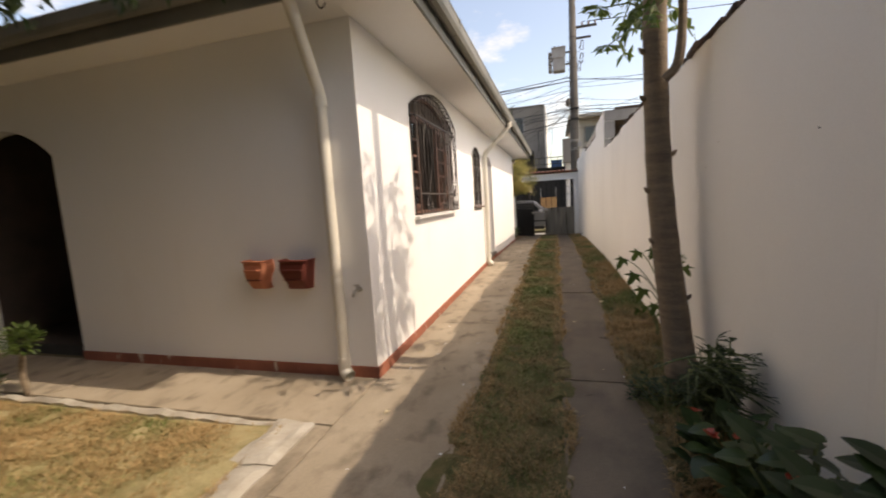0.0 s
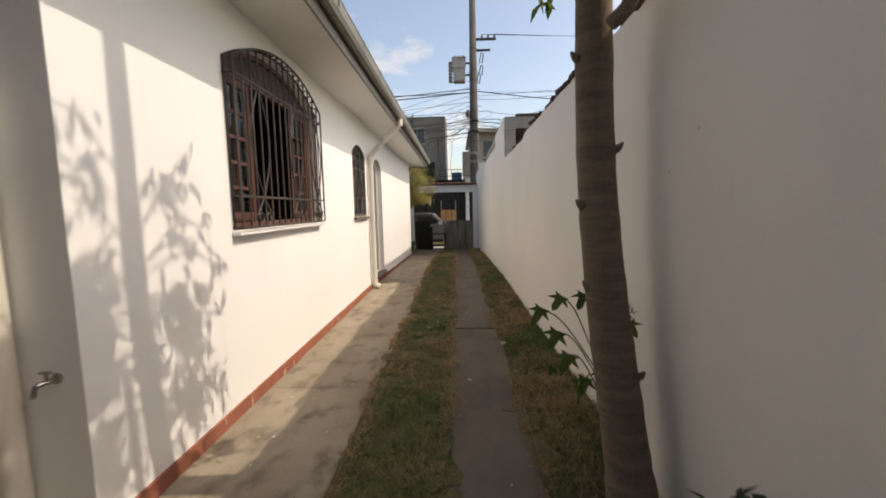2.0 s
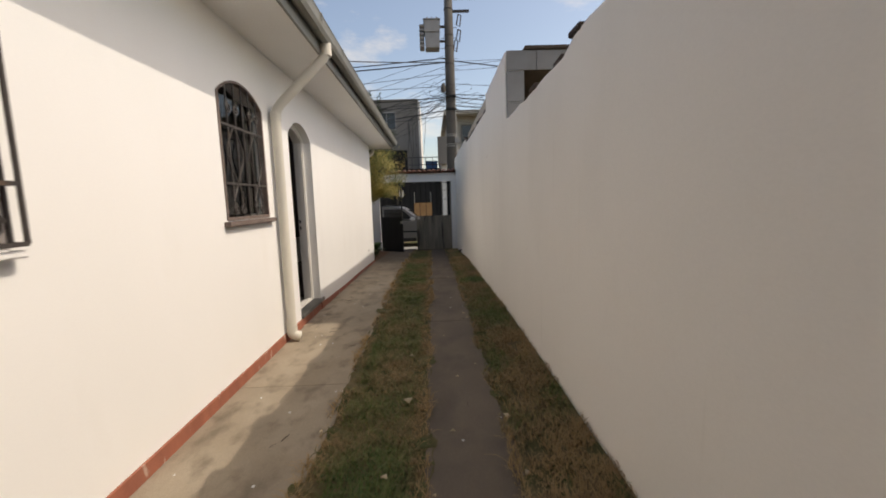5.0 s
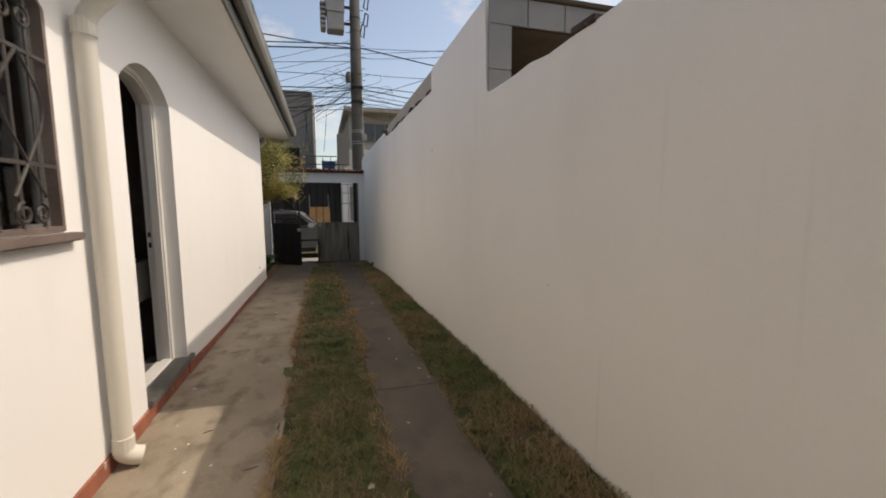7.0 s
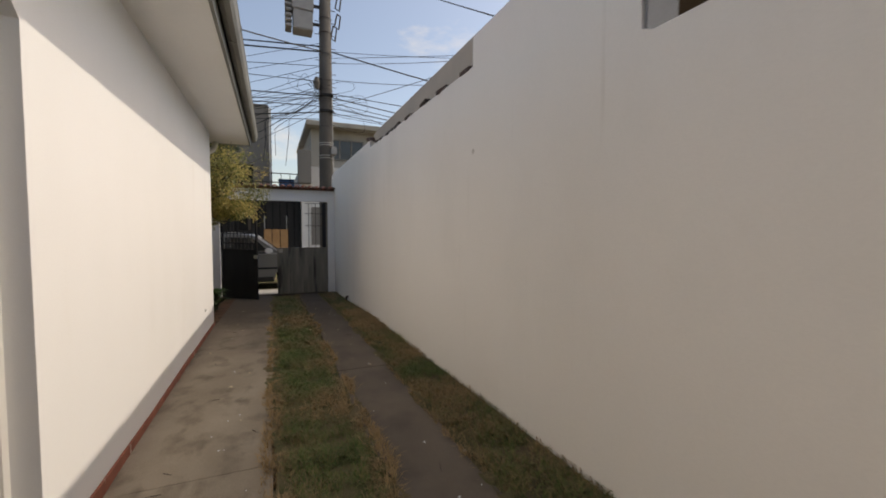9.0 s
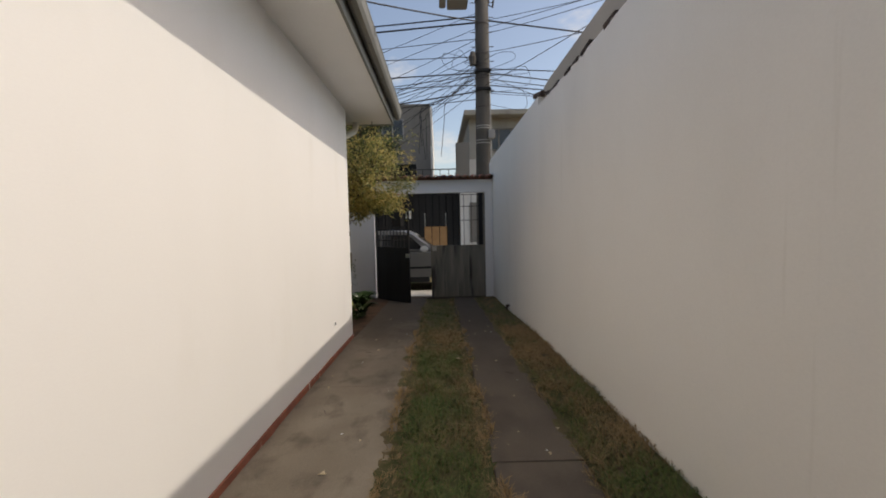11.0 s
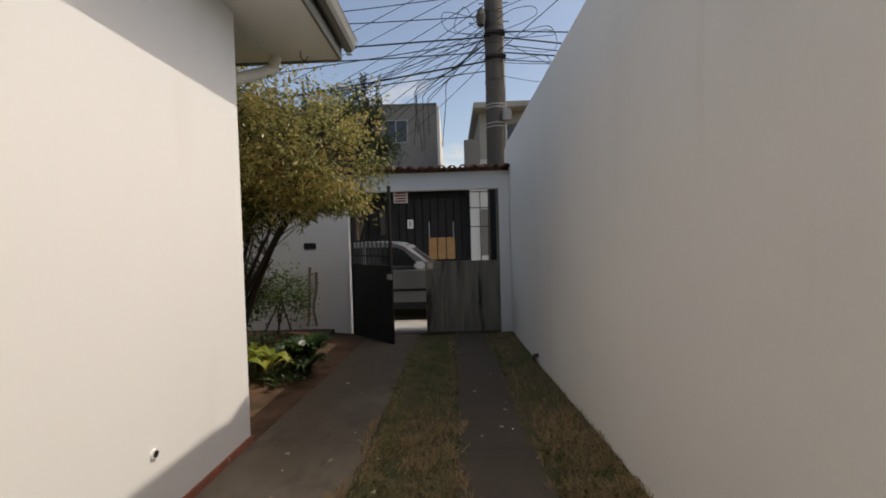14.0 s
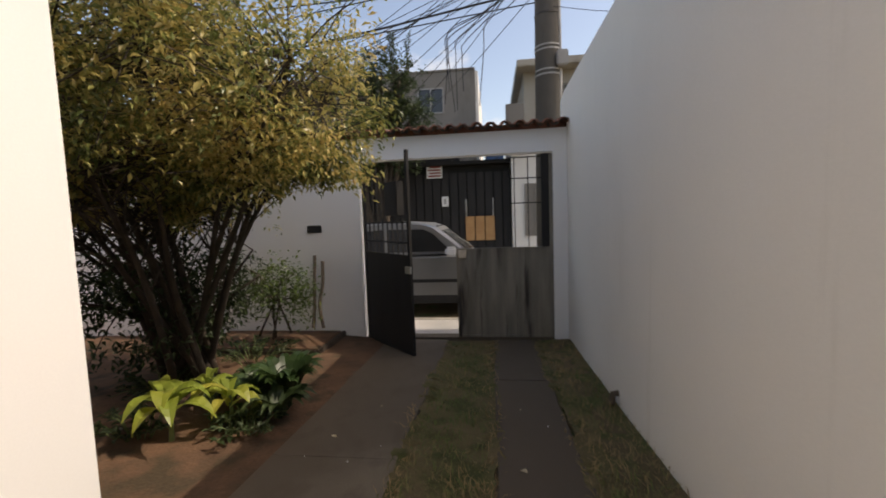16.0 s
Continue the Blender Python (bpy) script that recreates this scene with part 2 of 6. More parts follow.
CARPAINT = surf("silver_grey_paint", (0.30, 0.30, 0.29), (0.27, 0.27, 0.262), 2, 300, 0.32, 0.0, metal=0.55, grit=0.06, spec=0.6)
CARGLASS = surf("dark_car_glass", (0.02, 0.022, 0.022), (0.03, 0.03, 0.03), 2, 60, 0.06, 0.0, grit=0.05, spec=0.7)
TYRE = surf("tyre_rubber", (0.022, 0.022, 0.022), (0.03, 0.03, 0.03), 6, 100, 0.85, 0.2, grit=0.2)
GREYPLASTER = surf("grey_render", (0.24, 0.22, 0.195), (0.19, 0.175, 0.155), 0.6, 30, 0.95, 0.1, c=(0.10, 0.095, 0.085), cut=(0.55, 0.75), cscale=0.8, stretch=(1, 1, 0.4), grit=0.1)
BEIGE = surf("beige_render", (0.44, 0.40, 0.34), (0.37, 0.34, 0.285), 0.6, 30, 0.9, 0.1, c=(0.28, 0.25, 0.21), cut=(0.58, 0.75), cscale=0.9, stretch=(1, 1, 0.4), grit=0.08)
WHITEFAR = surf("white_render", (0.68, 0.66, 0.62), (0.60, 0.58, 0.54), 0.8, 30, 0.9, 0.1, grit=0.06)
# Also on the porch doors and back, blackened there for the recess's shade.
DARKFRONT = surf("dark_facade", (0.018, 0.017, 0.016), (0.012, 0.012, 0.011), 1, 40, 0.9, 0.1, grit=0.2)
BLUEFAR = surf("blue_painted_metal", (0.10, 0.20, 0.36), (0.08, 0.16, 0.30), 1, 30, 0.7, 0.05, grit=0.06)
ORANGEWOOD = surf("varnished_slats", (0.44, 0.25, 0.11), (0.36, 0.19, 0.08), 3, 40, 0.5, 0.1, grit=0.12)
PAPERW = surf("white_plate", (0.75, 0.75, 0.73), (0.68, 0.68, 0.66), 5, 60, 0.6, 0.0, grit=0.05)
INK = surf("dark_red_print", (0.30, 0.05, 0.04), (0.22, 0.04, 0.03), 5, 60, 0.7, 0.0, grit=0.1)
STRAW = surf("dead_leaf", (0.50, 0.42, 0.28), (0.36, 0.27, 0.16), 12, 60, 0.9, 0.1, grit=0.15, rand=0.3)
GLASS = glassy("window_glass")
CROWN = leafy("yellowing_leaves", [(0.0, (0.085, 0.115, 0.035)), (0.34, (0.17, 0.20, 0.06)), (0.47, (0.34, 0.32, 0.10)), (0.68, (0.58, 0.47, 0.17)), (1.0, (0.50, 0.34, 0.12))], 0.42, 0.28)
DEEPGREEN = leafy("deep_green_leaves", [(0.0, (0.022, 0.038, 0.014)), (0.5, (0.04, 0.065, 0.022)), (1.0, (0.075, 0.10, 0.035))], 0.25)
PAPAYA = leafy("papaya_leaves", [(0.0, (0.05, 0.09, 0.02)), (0.6, (0.10, 0.15, 0.035)), (1.0, (0.17, 0.20, 0.05))], 0.45)
BROAD = leafy("broad_green_leaves", [(0.0, (0.02, 0.045, 0.015)), (0.6, (0.04, 0.075, 0.022)), (1.0, (0.07, 0.11, 0.03))], 0.3, 0.35)
LIME = leafy("lime_yellow_leaves", [(0.0, (0.20, 0.30, 0.05)), (0.55, (0.34, 0.40, 0.07)), (1.0, (0.55, 0.45, 0.08))], 0.45, 0.4)
PETAL = leafy("red_petals", [(0.0, (0.55, 0.05, 0.03)), (1.0, (0.62, 0.12, 0.06))], 0.3, 0.4)


def grassmat():
    """Lawn blades: green in patches, straw-coloured in others and along the slab edges."""
    m = bpy.data.materials.new("patchy_grass")
    m.use_nodes = True
    n, l = m.node_tree.nodes, m.node_tree.links
    p = n["Principled BSDF"]
    tc = n.new("ShaderNodeTexCoord")
    nz = n.new("ShaderNodeTexNoise")
    nz.inputs["Scale"].default_value, nz.inputs["Detail"].default_value = 1.5, 4.0
    l.new(tc.outputs["Object"], nz.inputs["Vector"])
    vc = n.new("ShaderNodeVertexColor")
    vc.layer_name = "dryness"
    geo = n.new("ShaderNodeNewGeometry")
    a = n.new("ShaderNodeMath")
    a.operation = "ADD"
    l.new(vc.outputs["Color"], a.inputs[0])
    l.new(nz.outputs["Fac"], a.inputs[1])
    r = n.new("ShaderNodeMath")
    r.operation = "MULTIPLY_ADD"
    r.inputs[1].default_value = 0.36
    l.new(geo.outputs["Random Per Island"], r.inputs[0])
    l.new(a.outputs[0], r.inputs[2])
    rp = n.new("ShaderNodeValToRGB")
    els = [(0.40, (0.075, 0.125, 0.026)), (0.62, (0.135, 0.165, 0.04)), (0.80, (0.225, 0.165, 0.07)), (1.0, (0.36, 0.235, 0.105))]
    while len(rp.color_ramp.elements) < len(els):
        rp.color_ramp.elements.new(0.5)
    for i, (pos, c) in enumerate(els):
        rp.color_ramp.elements[i].position, rp.color_ramp.elements[i].color = pos, (*c, 1)
    l.new(r.outputs[0], rp.inputs["Fac"])
    l.new(rp.outputs["Color"], p.inputs["Base Color"])
    p.inputs["Roughness"].default_value = 0.75
    return m


GRASS = grassmat()


def earth_towards_gate(m, earth):
    """Soil trodden over the concrete in ragged patches, more of it near the gate."""
    n, l = m.node_tree.nodes, m.node_tree.links
    p = n["Principled BSDF"]
    src = p.inputs["Base Color"].links[0].from_socket
    tc = n.new("ShaderNodeTexCoord")
    sep = n.new("ShaderNodeSeparateXYZ")
    l.new(tc.outputs["Object"], sep.inputs[0])
    nz = n.new("ShaderNodeTexNoise")
    nz.inputs["Scale"].default_value, nz.inputs["Detail"].default_value = 1.3, 7.0
    l.new(tc.outputs["Object"], nz.inputs["Vector"])
    add = n.new("ShaderNodeMath")
    add.operation = "MULTIPLY_ADD"
    add.inputs[1].default_value = 5.0
    l.new(nz.outputs["Fac"], add.inputs[0])
    l.new(sep.outputs["Y"], add.inputs[2])
    rng = n.new("ShaderNodeMapRange")
    rng.inputs["From Min"].default_value, rng.inputs["From Max"].default_value = 13.4, 17.6
    rng.inputs["To Max"].default_value = 0.9
    l.new(add.outputs[0], rng.inputs["Value"])
    mx = n.new("ShaderNodeMix")
    mx.data_type = "RGBA"
    mx.inputs["B"].default_value = (*earth, 1)
    l.new(rng.outputs["Result"], mx.inputs["Factor"])
    l.new(src, mx.inputs["A"])
    l.new(mx.outputs["Result"], p.inputs["Base Color"])


earth_towards_gate(CONC, (0.108, 0.084, 0.061))
earth_towards_gate(CONC2, (0.10, 0.077, 0.056))
STRAWMAT = surf("straw_lawn_mat", (0.40, 0.33, 0.18), (0.28, 0.25, 0.12), 3.0, 170, 0.97, 0.8, c=(0.20, 0.17, 0.075), cut=(0.5, 0.66), cscale=4.0, grit=0.5)
THATCH = surf("dead_grass_mat", (0.17, 0.125, 0.065), (0.10, 0.10, 0.035), 3.0, 170, 0.97, 0.8, c=(0.075, 0.085, 0.028), cut=(0.48, 0.62), cscale=4.0, grit=0.5)


# ---- building helpers ----
def mesh_of(name, bm, mat):
    me = bpy.data.meshes.new(name)
    bmesh.ops.recalc_face_normals(bm, faces=bm.faces)
    bm.to_mesh(me)
    bm.free()
    me.materials.append(mat)
    return me


def part(name, bm, mat=None, parent=None, label="", smooth=False):
    """Links a bmesh (or a ready mesh) as one object, under parent if given; the parent stands at the world's origin or keeps its pose."""
    me = bm if isinstance(bm, bpy.types.Mesh) else mesh_of(name, bm, mat)
    if smooth:
        me.polygons.foreach_set("use_smooth", [True] * len(me.polygons))
    ob = new(name, me)
    if parent:
        ob.parent = parent
    if label:
        ob["label"] = label
    if name in ("stem_mass", "petiole_mass", "twig_mass", "blossom", "leaves", "crown"):
        ob["kind"] = "stuff"
    return ob


def thing(name, label, category, group="", kind="", at=(0, 0, 0), rz=0):
    ob = new(name)
    ob.matrix_basis = pose(*at, 0, 0, rz)
    ob.empty_display_size = 0.1
    return tagged(ob, label, category, group, kind)


def add_box(bm, x0, x1, y0, y1, z0, z1, bevel=0.0, taper=0.0):
    vs = [bm.verts.new((x, y, z)) for z in (z0, z1) for y in (y0, y1) for x in (x0, x1)]
    if taper:
        cx, cy = (x0 + x1) / 2, (y0 + y1) / 2
        for v in vs[4:]:
            v.co.x, v.co.y = cx + (v.co.x - cx) * (1 - taper), cy + (v.co.y - cy) * (1 - taper)
    fs = [bm.faces.new([vs[i] for i in q]) for q in ((0, 2, 3, 1), (4, 5, 7, 6), (0, 1, 5, 4), (2, 6, 7, 3), (0, 4, 6, 2), (1, 3, 7, 5))]
    if bevel:
        bmesh.ops.bevel(bm, geom=list({e for f in fs for e in f.edges}), offset=bevel, segments=2, affect="EDGES", clamp_overlap=True)
    return bm


def boxm(x0, x1, y0, y1, z0, z1, bevel=0.0, taper=0.0):
    return add_box(bmesh.new(), x0, x1, y0, y1, z0, z1, bevel, taper)


def add_tube(bm, pts, radii, n=10, caps=True):
    """A tube swept along points, with a radius for each (or one for all)."""
    pts = [Vector(p) for p in pts]
    if not isinstance(radii, (list, tuple)):
        radii = [radii] * len(pts)
    rings, ref = [], None
    for i, p in enumerate(pts):
        d = (pts[min(i + 1, len(pts) - 1)] - pts[max(i - 1, 0)]).normalized()
        if ref is None:
            ref = d.orthogonal().normalized()
        ref = (ref - d * ref.dot(d)).normalized()
        s = d.cross(ref)
        rings.append([bm.verts.new(p + (ref * math.cos(2 * math.pi * k / n) + s * math.sin(2 * math.pi * k / n)) * radii[i]) for k in range(n)])
    for r0, r1 in zip(rings, rings[1:]):
        for k in range(n):
            bm.faces.new((r0[k], r0[(k + 1) % n], r1[(k + 1) % n], r1[k]))
    if caps:
        bm.faces.new(list(reversed(rings[0])))
        bm.faces.new(rings[-1])
    return bm


def tube(pts, radii, n=10, caps=True):
    return add_tube(bmesh.new(), pts, radii, n, caps)


def smooth_path(pts, steps=5):
    """Catmull-Rom points through pts."""
    P = [Vector(p) for p in pts]
    P = [P[0] * 2 - P[1]] + P + [P[-1] * 2 - P[-2]]
    out = []
    for i in range(1, len(P) - 2):
        for k in range(steps):
            t = k / steps
            out.append(0.5 * ((2 * P[i]) + (P[i + 1] - P[i - 1]) * t + (2 * P[i - 1] - 5 * P[i] + 4 * P[i + 1] - P[i + 2]) * t * t + (3 * P[i] - P[i - 1] - 3 * P[i + 1] + P[i + 2]) * t ** 3))
    return out + [P[-2]]


def arch_points(a0, a1, spring, rise, n=16):
    """(a, z) points of a segmental arch from a0 to a1, both springing at the same height."""
    half = (a1 - a0) / 2
    r = (half * half + rise * rise) / (2 * rise)
    cz, ca = spring + rise - r, (a0 + a1) / 2
    ang = math.asin(min(1, half / r))
    if rise > half:
        ang = math.pi - ang
    return [(ca + r * math.sin(-ang + 2 * ang * i / n), cz + r * math.cos(-ang + 2 * ang * i / n)) for i in range(n + 1)]


def ground_z(y):
    ys = (-1e4, 8.0, 10.0, 12.0, 14.0, 16.0, 18.1, 19.0, 1e4)
    zs = (0.0, 0.0, -0.03, -0.07, -0.13, -0.25, -0.35, -0.38, -0.38)
    return float(np.interp(y, ys, zs))


def bank_z(x, y):
    """Surface of the soil banked towards the boundary wall, flatter near the gate."""
    heap = -0.035 * min(1.0, max(0.0, (y - 9.0) / 2.0)) * max(0.0, (x - 0.70) / 0.35)
    return ground_z(y) + max(-0.02, (x - 0.70) * 0.15) + heap


def wall_profile(axis, at, thick, outline, holes):
    """A wall slab: outline and holes are (a, z) loops; axis 'x': stands at x=at and runs along y; 'y': at y=at along x. Holes go through."""
    bm = bmesh.new()
    from_a = lambda a, z, d: (at + d, a, z) if axis == "x" else (a, at + d, z)
    edges = []
    for loop in [outline] + holes:
        vs = [bm.verts.new(from_a(a, z, 0)) for a, z in loop]
        edges += [bm.edges.new((vs[i], vs[(i + 1) % len(vs)])) for i in range(len(vs))]
    res = bmesh.ops.triangle_fill(bm, edges=edges, use_beauty=True, use_dissolve=False)
    faces = [f for f in res["geom"] if isinstance(f, bmesh.types.BMFace)]
    ext = bmesh.ops.extrude_face_region(bm, geom=faces, use_keep_orig=True)
    d = Vector(from_a(0, 0, thick)) - Vector(from_a(0, 0, 0))
    bmesh.ops.translate(bm, verts=[v for v in ext["geom"] if isinstance(v, bmesh.types.BMVert)], vec=d)
    return bm


def fast_mesh(name, verts, faces, mat):
    me = bpy.data.meshes.new(name)
    me.from_pydata(verts, [], faces)
    me.materials.append(mat)
    return me


def leaf_quads(verts, faces, p, d, up, length, width, fold=0.25):
    """One folded leaf of two quads from p along d."""
    d = d.normalized()
    s = d.cross(up)
    if s.length < 1e-4:
        s = d.orthogonal()
    s.normalize()
    nrm = s.cross(d)
    i = len(verts)
    tip, mid = p + d * length - nrm * length * 0.15, p + d * length * 0.5
    verts += [tuple(p), tuple(mid + s * width / 2 + nrm * width * fold), tuple(tip), tuple(mid - s * width / 2 + nrm * width * fold), tuple(mid - nrm * 0.03 * length)]
    faces += [(i, i + 4, i + 2, i + 1), (i, i + 3, i + 2, i + 4)]


# ---- the large structure ----
WX = -1.30          # face of the house's long side
FY = 2.62           # face of the house's front
EY = 14.15          # face of the house's street end
RX = 1.05           # face of the boundary wall
GY = 18.13          # gate line
SOF = 2.74          # soffit height

# ground sheet
ys = [-400, -60, -8, -2, 2, 5, 8, 9, 10, 11, 12, 13, 14, 15, 16, 17, 18.1, 18.6, 19, 19.4, 60, 900]
xs = [-600, -60, -9, -3, -1.5, 0, 1.2, 4, 60, 600]
vs = [(x, y, ground_z(y) - 0.03) for y in ys for x in xs]
fs = [(j * len(xs) + i, j * len(xs) + i + 1, (j + 1) * len(xs) + i + 1, (j + 1) * len(xs) + i) for j in range(len(ys) - 1) for i in range(len(xs) - 1)]
tagged(part("ground", fast_mesh("ground", vs, fs, SOIL), None), "dry brown soil under the yard and street", "ground", kind="structure")


def strip_slab(x0, x1, y0, y1, top=0.012, depth=0.08, wob=0.009):
    """A concrete slab that follows the fall of the yard, with slightly uneven long edges."""
    n = max(2, int((y1 - y0) / 0.25))
    bm = bmesh.new()
    rows = []
    for i in range(n + 1):
        y = y0 + (y1 - y0) * i / n
        z = ground_z(y)
        a, b = x0 + noise.noise((x0 * 7, y * 2.3, 1)) * wob * 3, x1 + noise.noise((x1 * 7, y * 2.3, 5)) * wob * 3
        rows.append([bm.verts.new(c) for c in ((a, y, z - depth), (a, y, z + top - 0.006), (a + 0.01, y, z + top), (b - 0.01, y, z + top), (b, y, z + top - 0.006), (b, y, z - depth))])
    for r0, r1 in zip(rows, rows[1:]):
        for k in range(5):
            bm.faces.new((r0[k], r0[k + 1], r1[k + 1], r1[k]))
    bm.faces.new(rows[0][::-1])
    bm.faces.new(rows[-1])
    return bm


drive = thing("pavement_drive", "two worn concrete wheel strips of a grassed driveway", "driveway", kind="structure")
for y0, y1 in ((-8, -4.2), (-4.197, -1.4), (-1.397, 1.3), (1.304, 4.1), (4.104, 6.9), (6.904, 9.7), (9.704, 12.4), (12.404, 15.2), (15.204, 18.05)):
    part("slab", strip_slab(WX + 0.0, -0.48, y0, y1), CONC, drive)
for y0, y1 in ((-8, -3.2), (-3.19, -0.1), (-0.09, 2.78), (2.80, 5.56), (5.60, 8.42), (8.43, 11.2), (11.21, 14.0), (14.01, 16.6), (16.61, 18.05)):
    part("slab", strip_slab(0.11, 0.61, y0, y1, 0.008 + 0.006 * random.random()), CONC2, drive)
patio = thing("pavement_patio", "sunlit concrete apron along the front of the house", "patio", kind="structure")
for x0, x1 in ((-9.0, -6.4), (-6.397, -3.9), (-3.897, WX - 0.004)):
    part("slab", boxm(x0, x1, 1.925, FY + 0.02, -0.08, 0.014, 0.004), CONC, patio)
part("slab", boxm(-1.42, WX - 0.004, -8, 1.92, -0.08, 0.010, 0.004), CONC, patio)

def rough_block(x0, x1, y0, y1, top):
    """A hand-laid cement block with wavering edges and a lumpy top."""
    bm = bmesh.new()
    nx, ny = max(2, int((x1 - x0) / 0.05)), max(2, int((y1 - y0) / 0.05))
    g = []
    for j in range(ny + 1):
        row = []
        for i in range(nx + 1):
            x, y = x0 + (x1 - x0) * i / nx, y0 + (y1 - y0) * j / ny
            rim_ = i in (0, nx) or j in (0, ny)
            row.append(bm.verts.new((x + 0.03 * noise.noise((x * 6, y * 6, 1)), y + 0.03 * noise.noise((x * 6, y * 6, 2)), top + 0.018 * noise.noise((x * 7, y * 7, 3)) - (0.012 if rim_ else 0))))
        g.append(row)
    for j in range(ny):
        for i in range(nx):
            bm.faces.new((g[j][i], g[j][i + 1], g[j + 1][i + 1], g[j + 1][i]))
    ext = bmesh.ops.extrude_edge_only(bm, edges=[e for e in bm.edges if e.is_boundary])
    for v in ext["geom"]:
        if isinstance(v, bmesh.types.BMVert):
            v.co.z = -0.08
    return bm


kerb = thing("lawn_kerb", "rough pale cement edging round the front lawn", "kerb", kind="structure")
for i in range(9):
    x1 = -1.66 - i * 0.8
    part("kerb_block", rough_block(x1 - 0.798, x1, 1.86, 1.94, 0.010), KERB, kerb)
part("kerb_block", rough_block(-1.70, -1.418, 1.50, 1.94, 0.026), KERB, kerb)
for i in range(6):
    y1 = 1.49 - i * 0.8
    part("kerb_block", rough_block(-1.64, -1.418, y1 - 0.798, y1 + 0.008, 0.018), KERB, kerb)

# house shell
W1 = (3.77, 5.42, 1.24, 2.36, 0.22)     # large window: y0, y1, sill, spring, rise
W2 = (6.97, 7.73, 1.27, 2.19, 0.14)     # small window
D1 = (8.40, 9.20, 0.10, 2.12, 0.17)     # side door


def hole_loop(w, n=16):
    y0, y1, z0, sp, rise = w
    return [(y0, z0), (y1, z0)] + [(a, z) for a, z in reversed(arch_points(y0, y1, sp, rise, n))]


def mesh_wall(name, bm, mat, label):
    return tagged(part(name, bm, mat), label, "wall", kind="structure")


mesh_wall("wall_east", wall_profile("x", WX, -0.16, [(FY + 0.16, -0.4), (EY - 0.16, -0.4), (EY - 0.16, SOF + 0.25), (FY + 0.16, SOF + 0.25)], [hole_loop(W1), hole_loop(W2), hole_loop(D1)]), WHITE, "long white rendered house wall with arched openings")
mesh_wall("wall_south", wall_profile("y", FY, 0.16, [(WX, -0.3), (WX, SOF + 0.25), (-9.0, SOF + 0.25), (-9.0, -0.3), (-6.0, -0.3)] + [(a, z) for a, z in arch_points(-6.0, -4.52, 2.03, 0.30, 16)] + [(-4.52, -0.3)], []), WHITE, "white rendered front wall with a wide arched porch")
mesh_wall("wall_north", wall_profile("y", EY - 0.16, 0.16, [(WX, -0.4), (WX, SOF + 0.25), (-9.0, SOF + 0.25), (-9.0, -0.4)], []), WHITE, "white rendered end wall of the house")
mesh_wall("wall_west", boxm(-9.16, -9.0, FY, EY, -0.4, SOF + 0.25), WHITE, "white rendered far wall of the house")
# rooms inside, their surfaces coloured near-black in place of indoor shade
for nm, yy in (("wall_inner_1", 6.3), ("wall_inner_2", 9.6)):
    mesh_wall(nm, boxm(-9.0, WX - 0.165, yy, yy + 0.12, 0.08, SOF), INSIDE, "plain inner wall, plaster darkened for room shade")
mesh_wall("wall_inner_3", boxm(-3.6, -3.5, FY + 0.17, EY - 0.17, 0.08, SOF - 0.002), INSIDE, "plain inner wall, plaster darkened for room shade")
tagged(part("floor", boxm(-9.0, WX - 0.165, FY + 0.165, EY - 0.165, -0.2, 0.08), INSIDE), "plain floor of the rooms, darkened for room shade", "floor", kind="structure")
tagged(part("ceiling", boxm(-9.0, WX - 0.163, FY + 0.163, EY - 0.163, SOF + 0.003, SOF + 0.08), INSIDE), "plain ceiling of the rooms, darkened for room shade", "ceiling", kind="structure")

# eaves: soffit, fascia, roof
EX, SY, NY = -0.80, 2.25, 14.88
bm = bmesh.new()
add_box(bm, WX + 0.0, EX, SY, NY, SOF, SOF + 0.05)
add_box(bm, -9.6, WX - 0.002, SY, FY - 0.002, SOF, SOF + 0.05)
add_box(bm, -9.6, WX - 0.002, EY + 0.002, NY, SOF, SOF + 0.05)
roof = thing("roof", "low hipped roof with white boarded soffit and fascia", "roof", kind="structure")
part("soffit", bm, SOFFIT, roof)
bm = bmesh.new()
add_box(bm, EX, EX + 0.022, SY, NY, SOF - 0.015, SOF + 0.20, 0.003)
add_box(bm, -9.6, EX, SY - 0.022, SY, SOF - 0.015, SOF + 0.20, 0.003)
add_box(bm, -9.6, EX, NY, NY + 0.022, SOF - 0.015, SOF + 0.12, 0.003)
part("fascia", bm, GUTTER, roof)
bm = bmesh.new()
c = [bm.verts.new(v) for v in ((EX + 0.05, SY - 0.05, SOF + 0.2), (EX + 0.05, NY + 0.04, SOF + 0.2), (-9.6, NY + 0.04, SOF + 0.2), (-9.6, SY - 0.05, SOF + 0.2), (-5.2, 6.4, 4.2), (-5.2, 10.5, 4.2))]
for q in ((0, 1, 5, 4), (1, 2, 5), (2, 3, 4, 5), (3, 0, 4), (3, 2, 1, 0)):
    bm.faces.new([c[i] for i in q])
part("roof_covering", bm, CLAYTILE, roof)


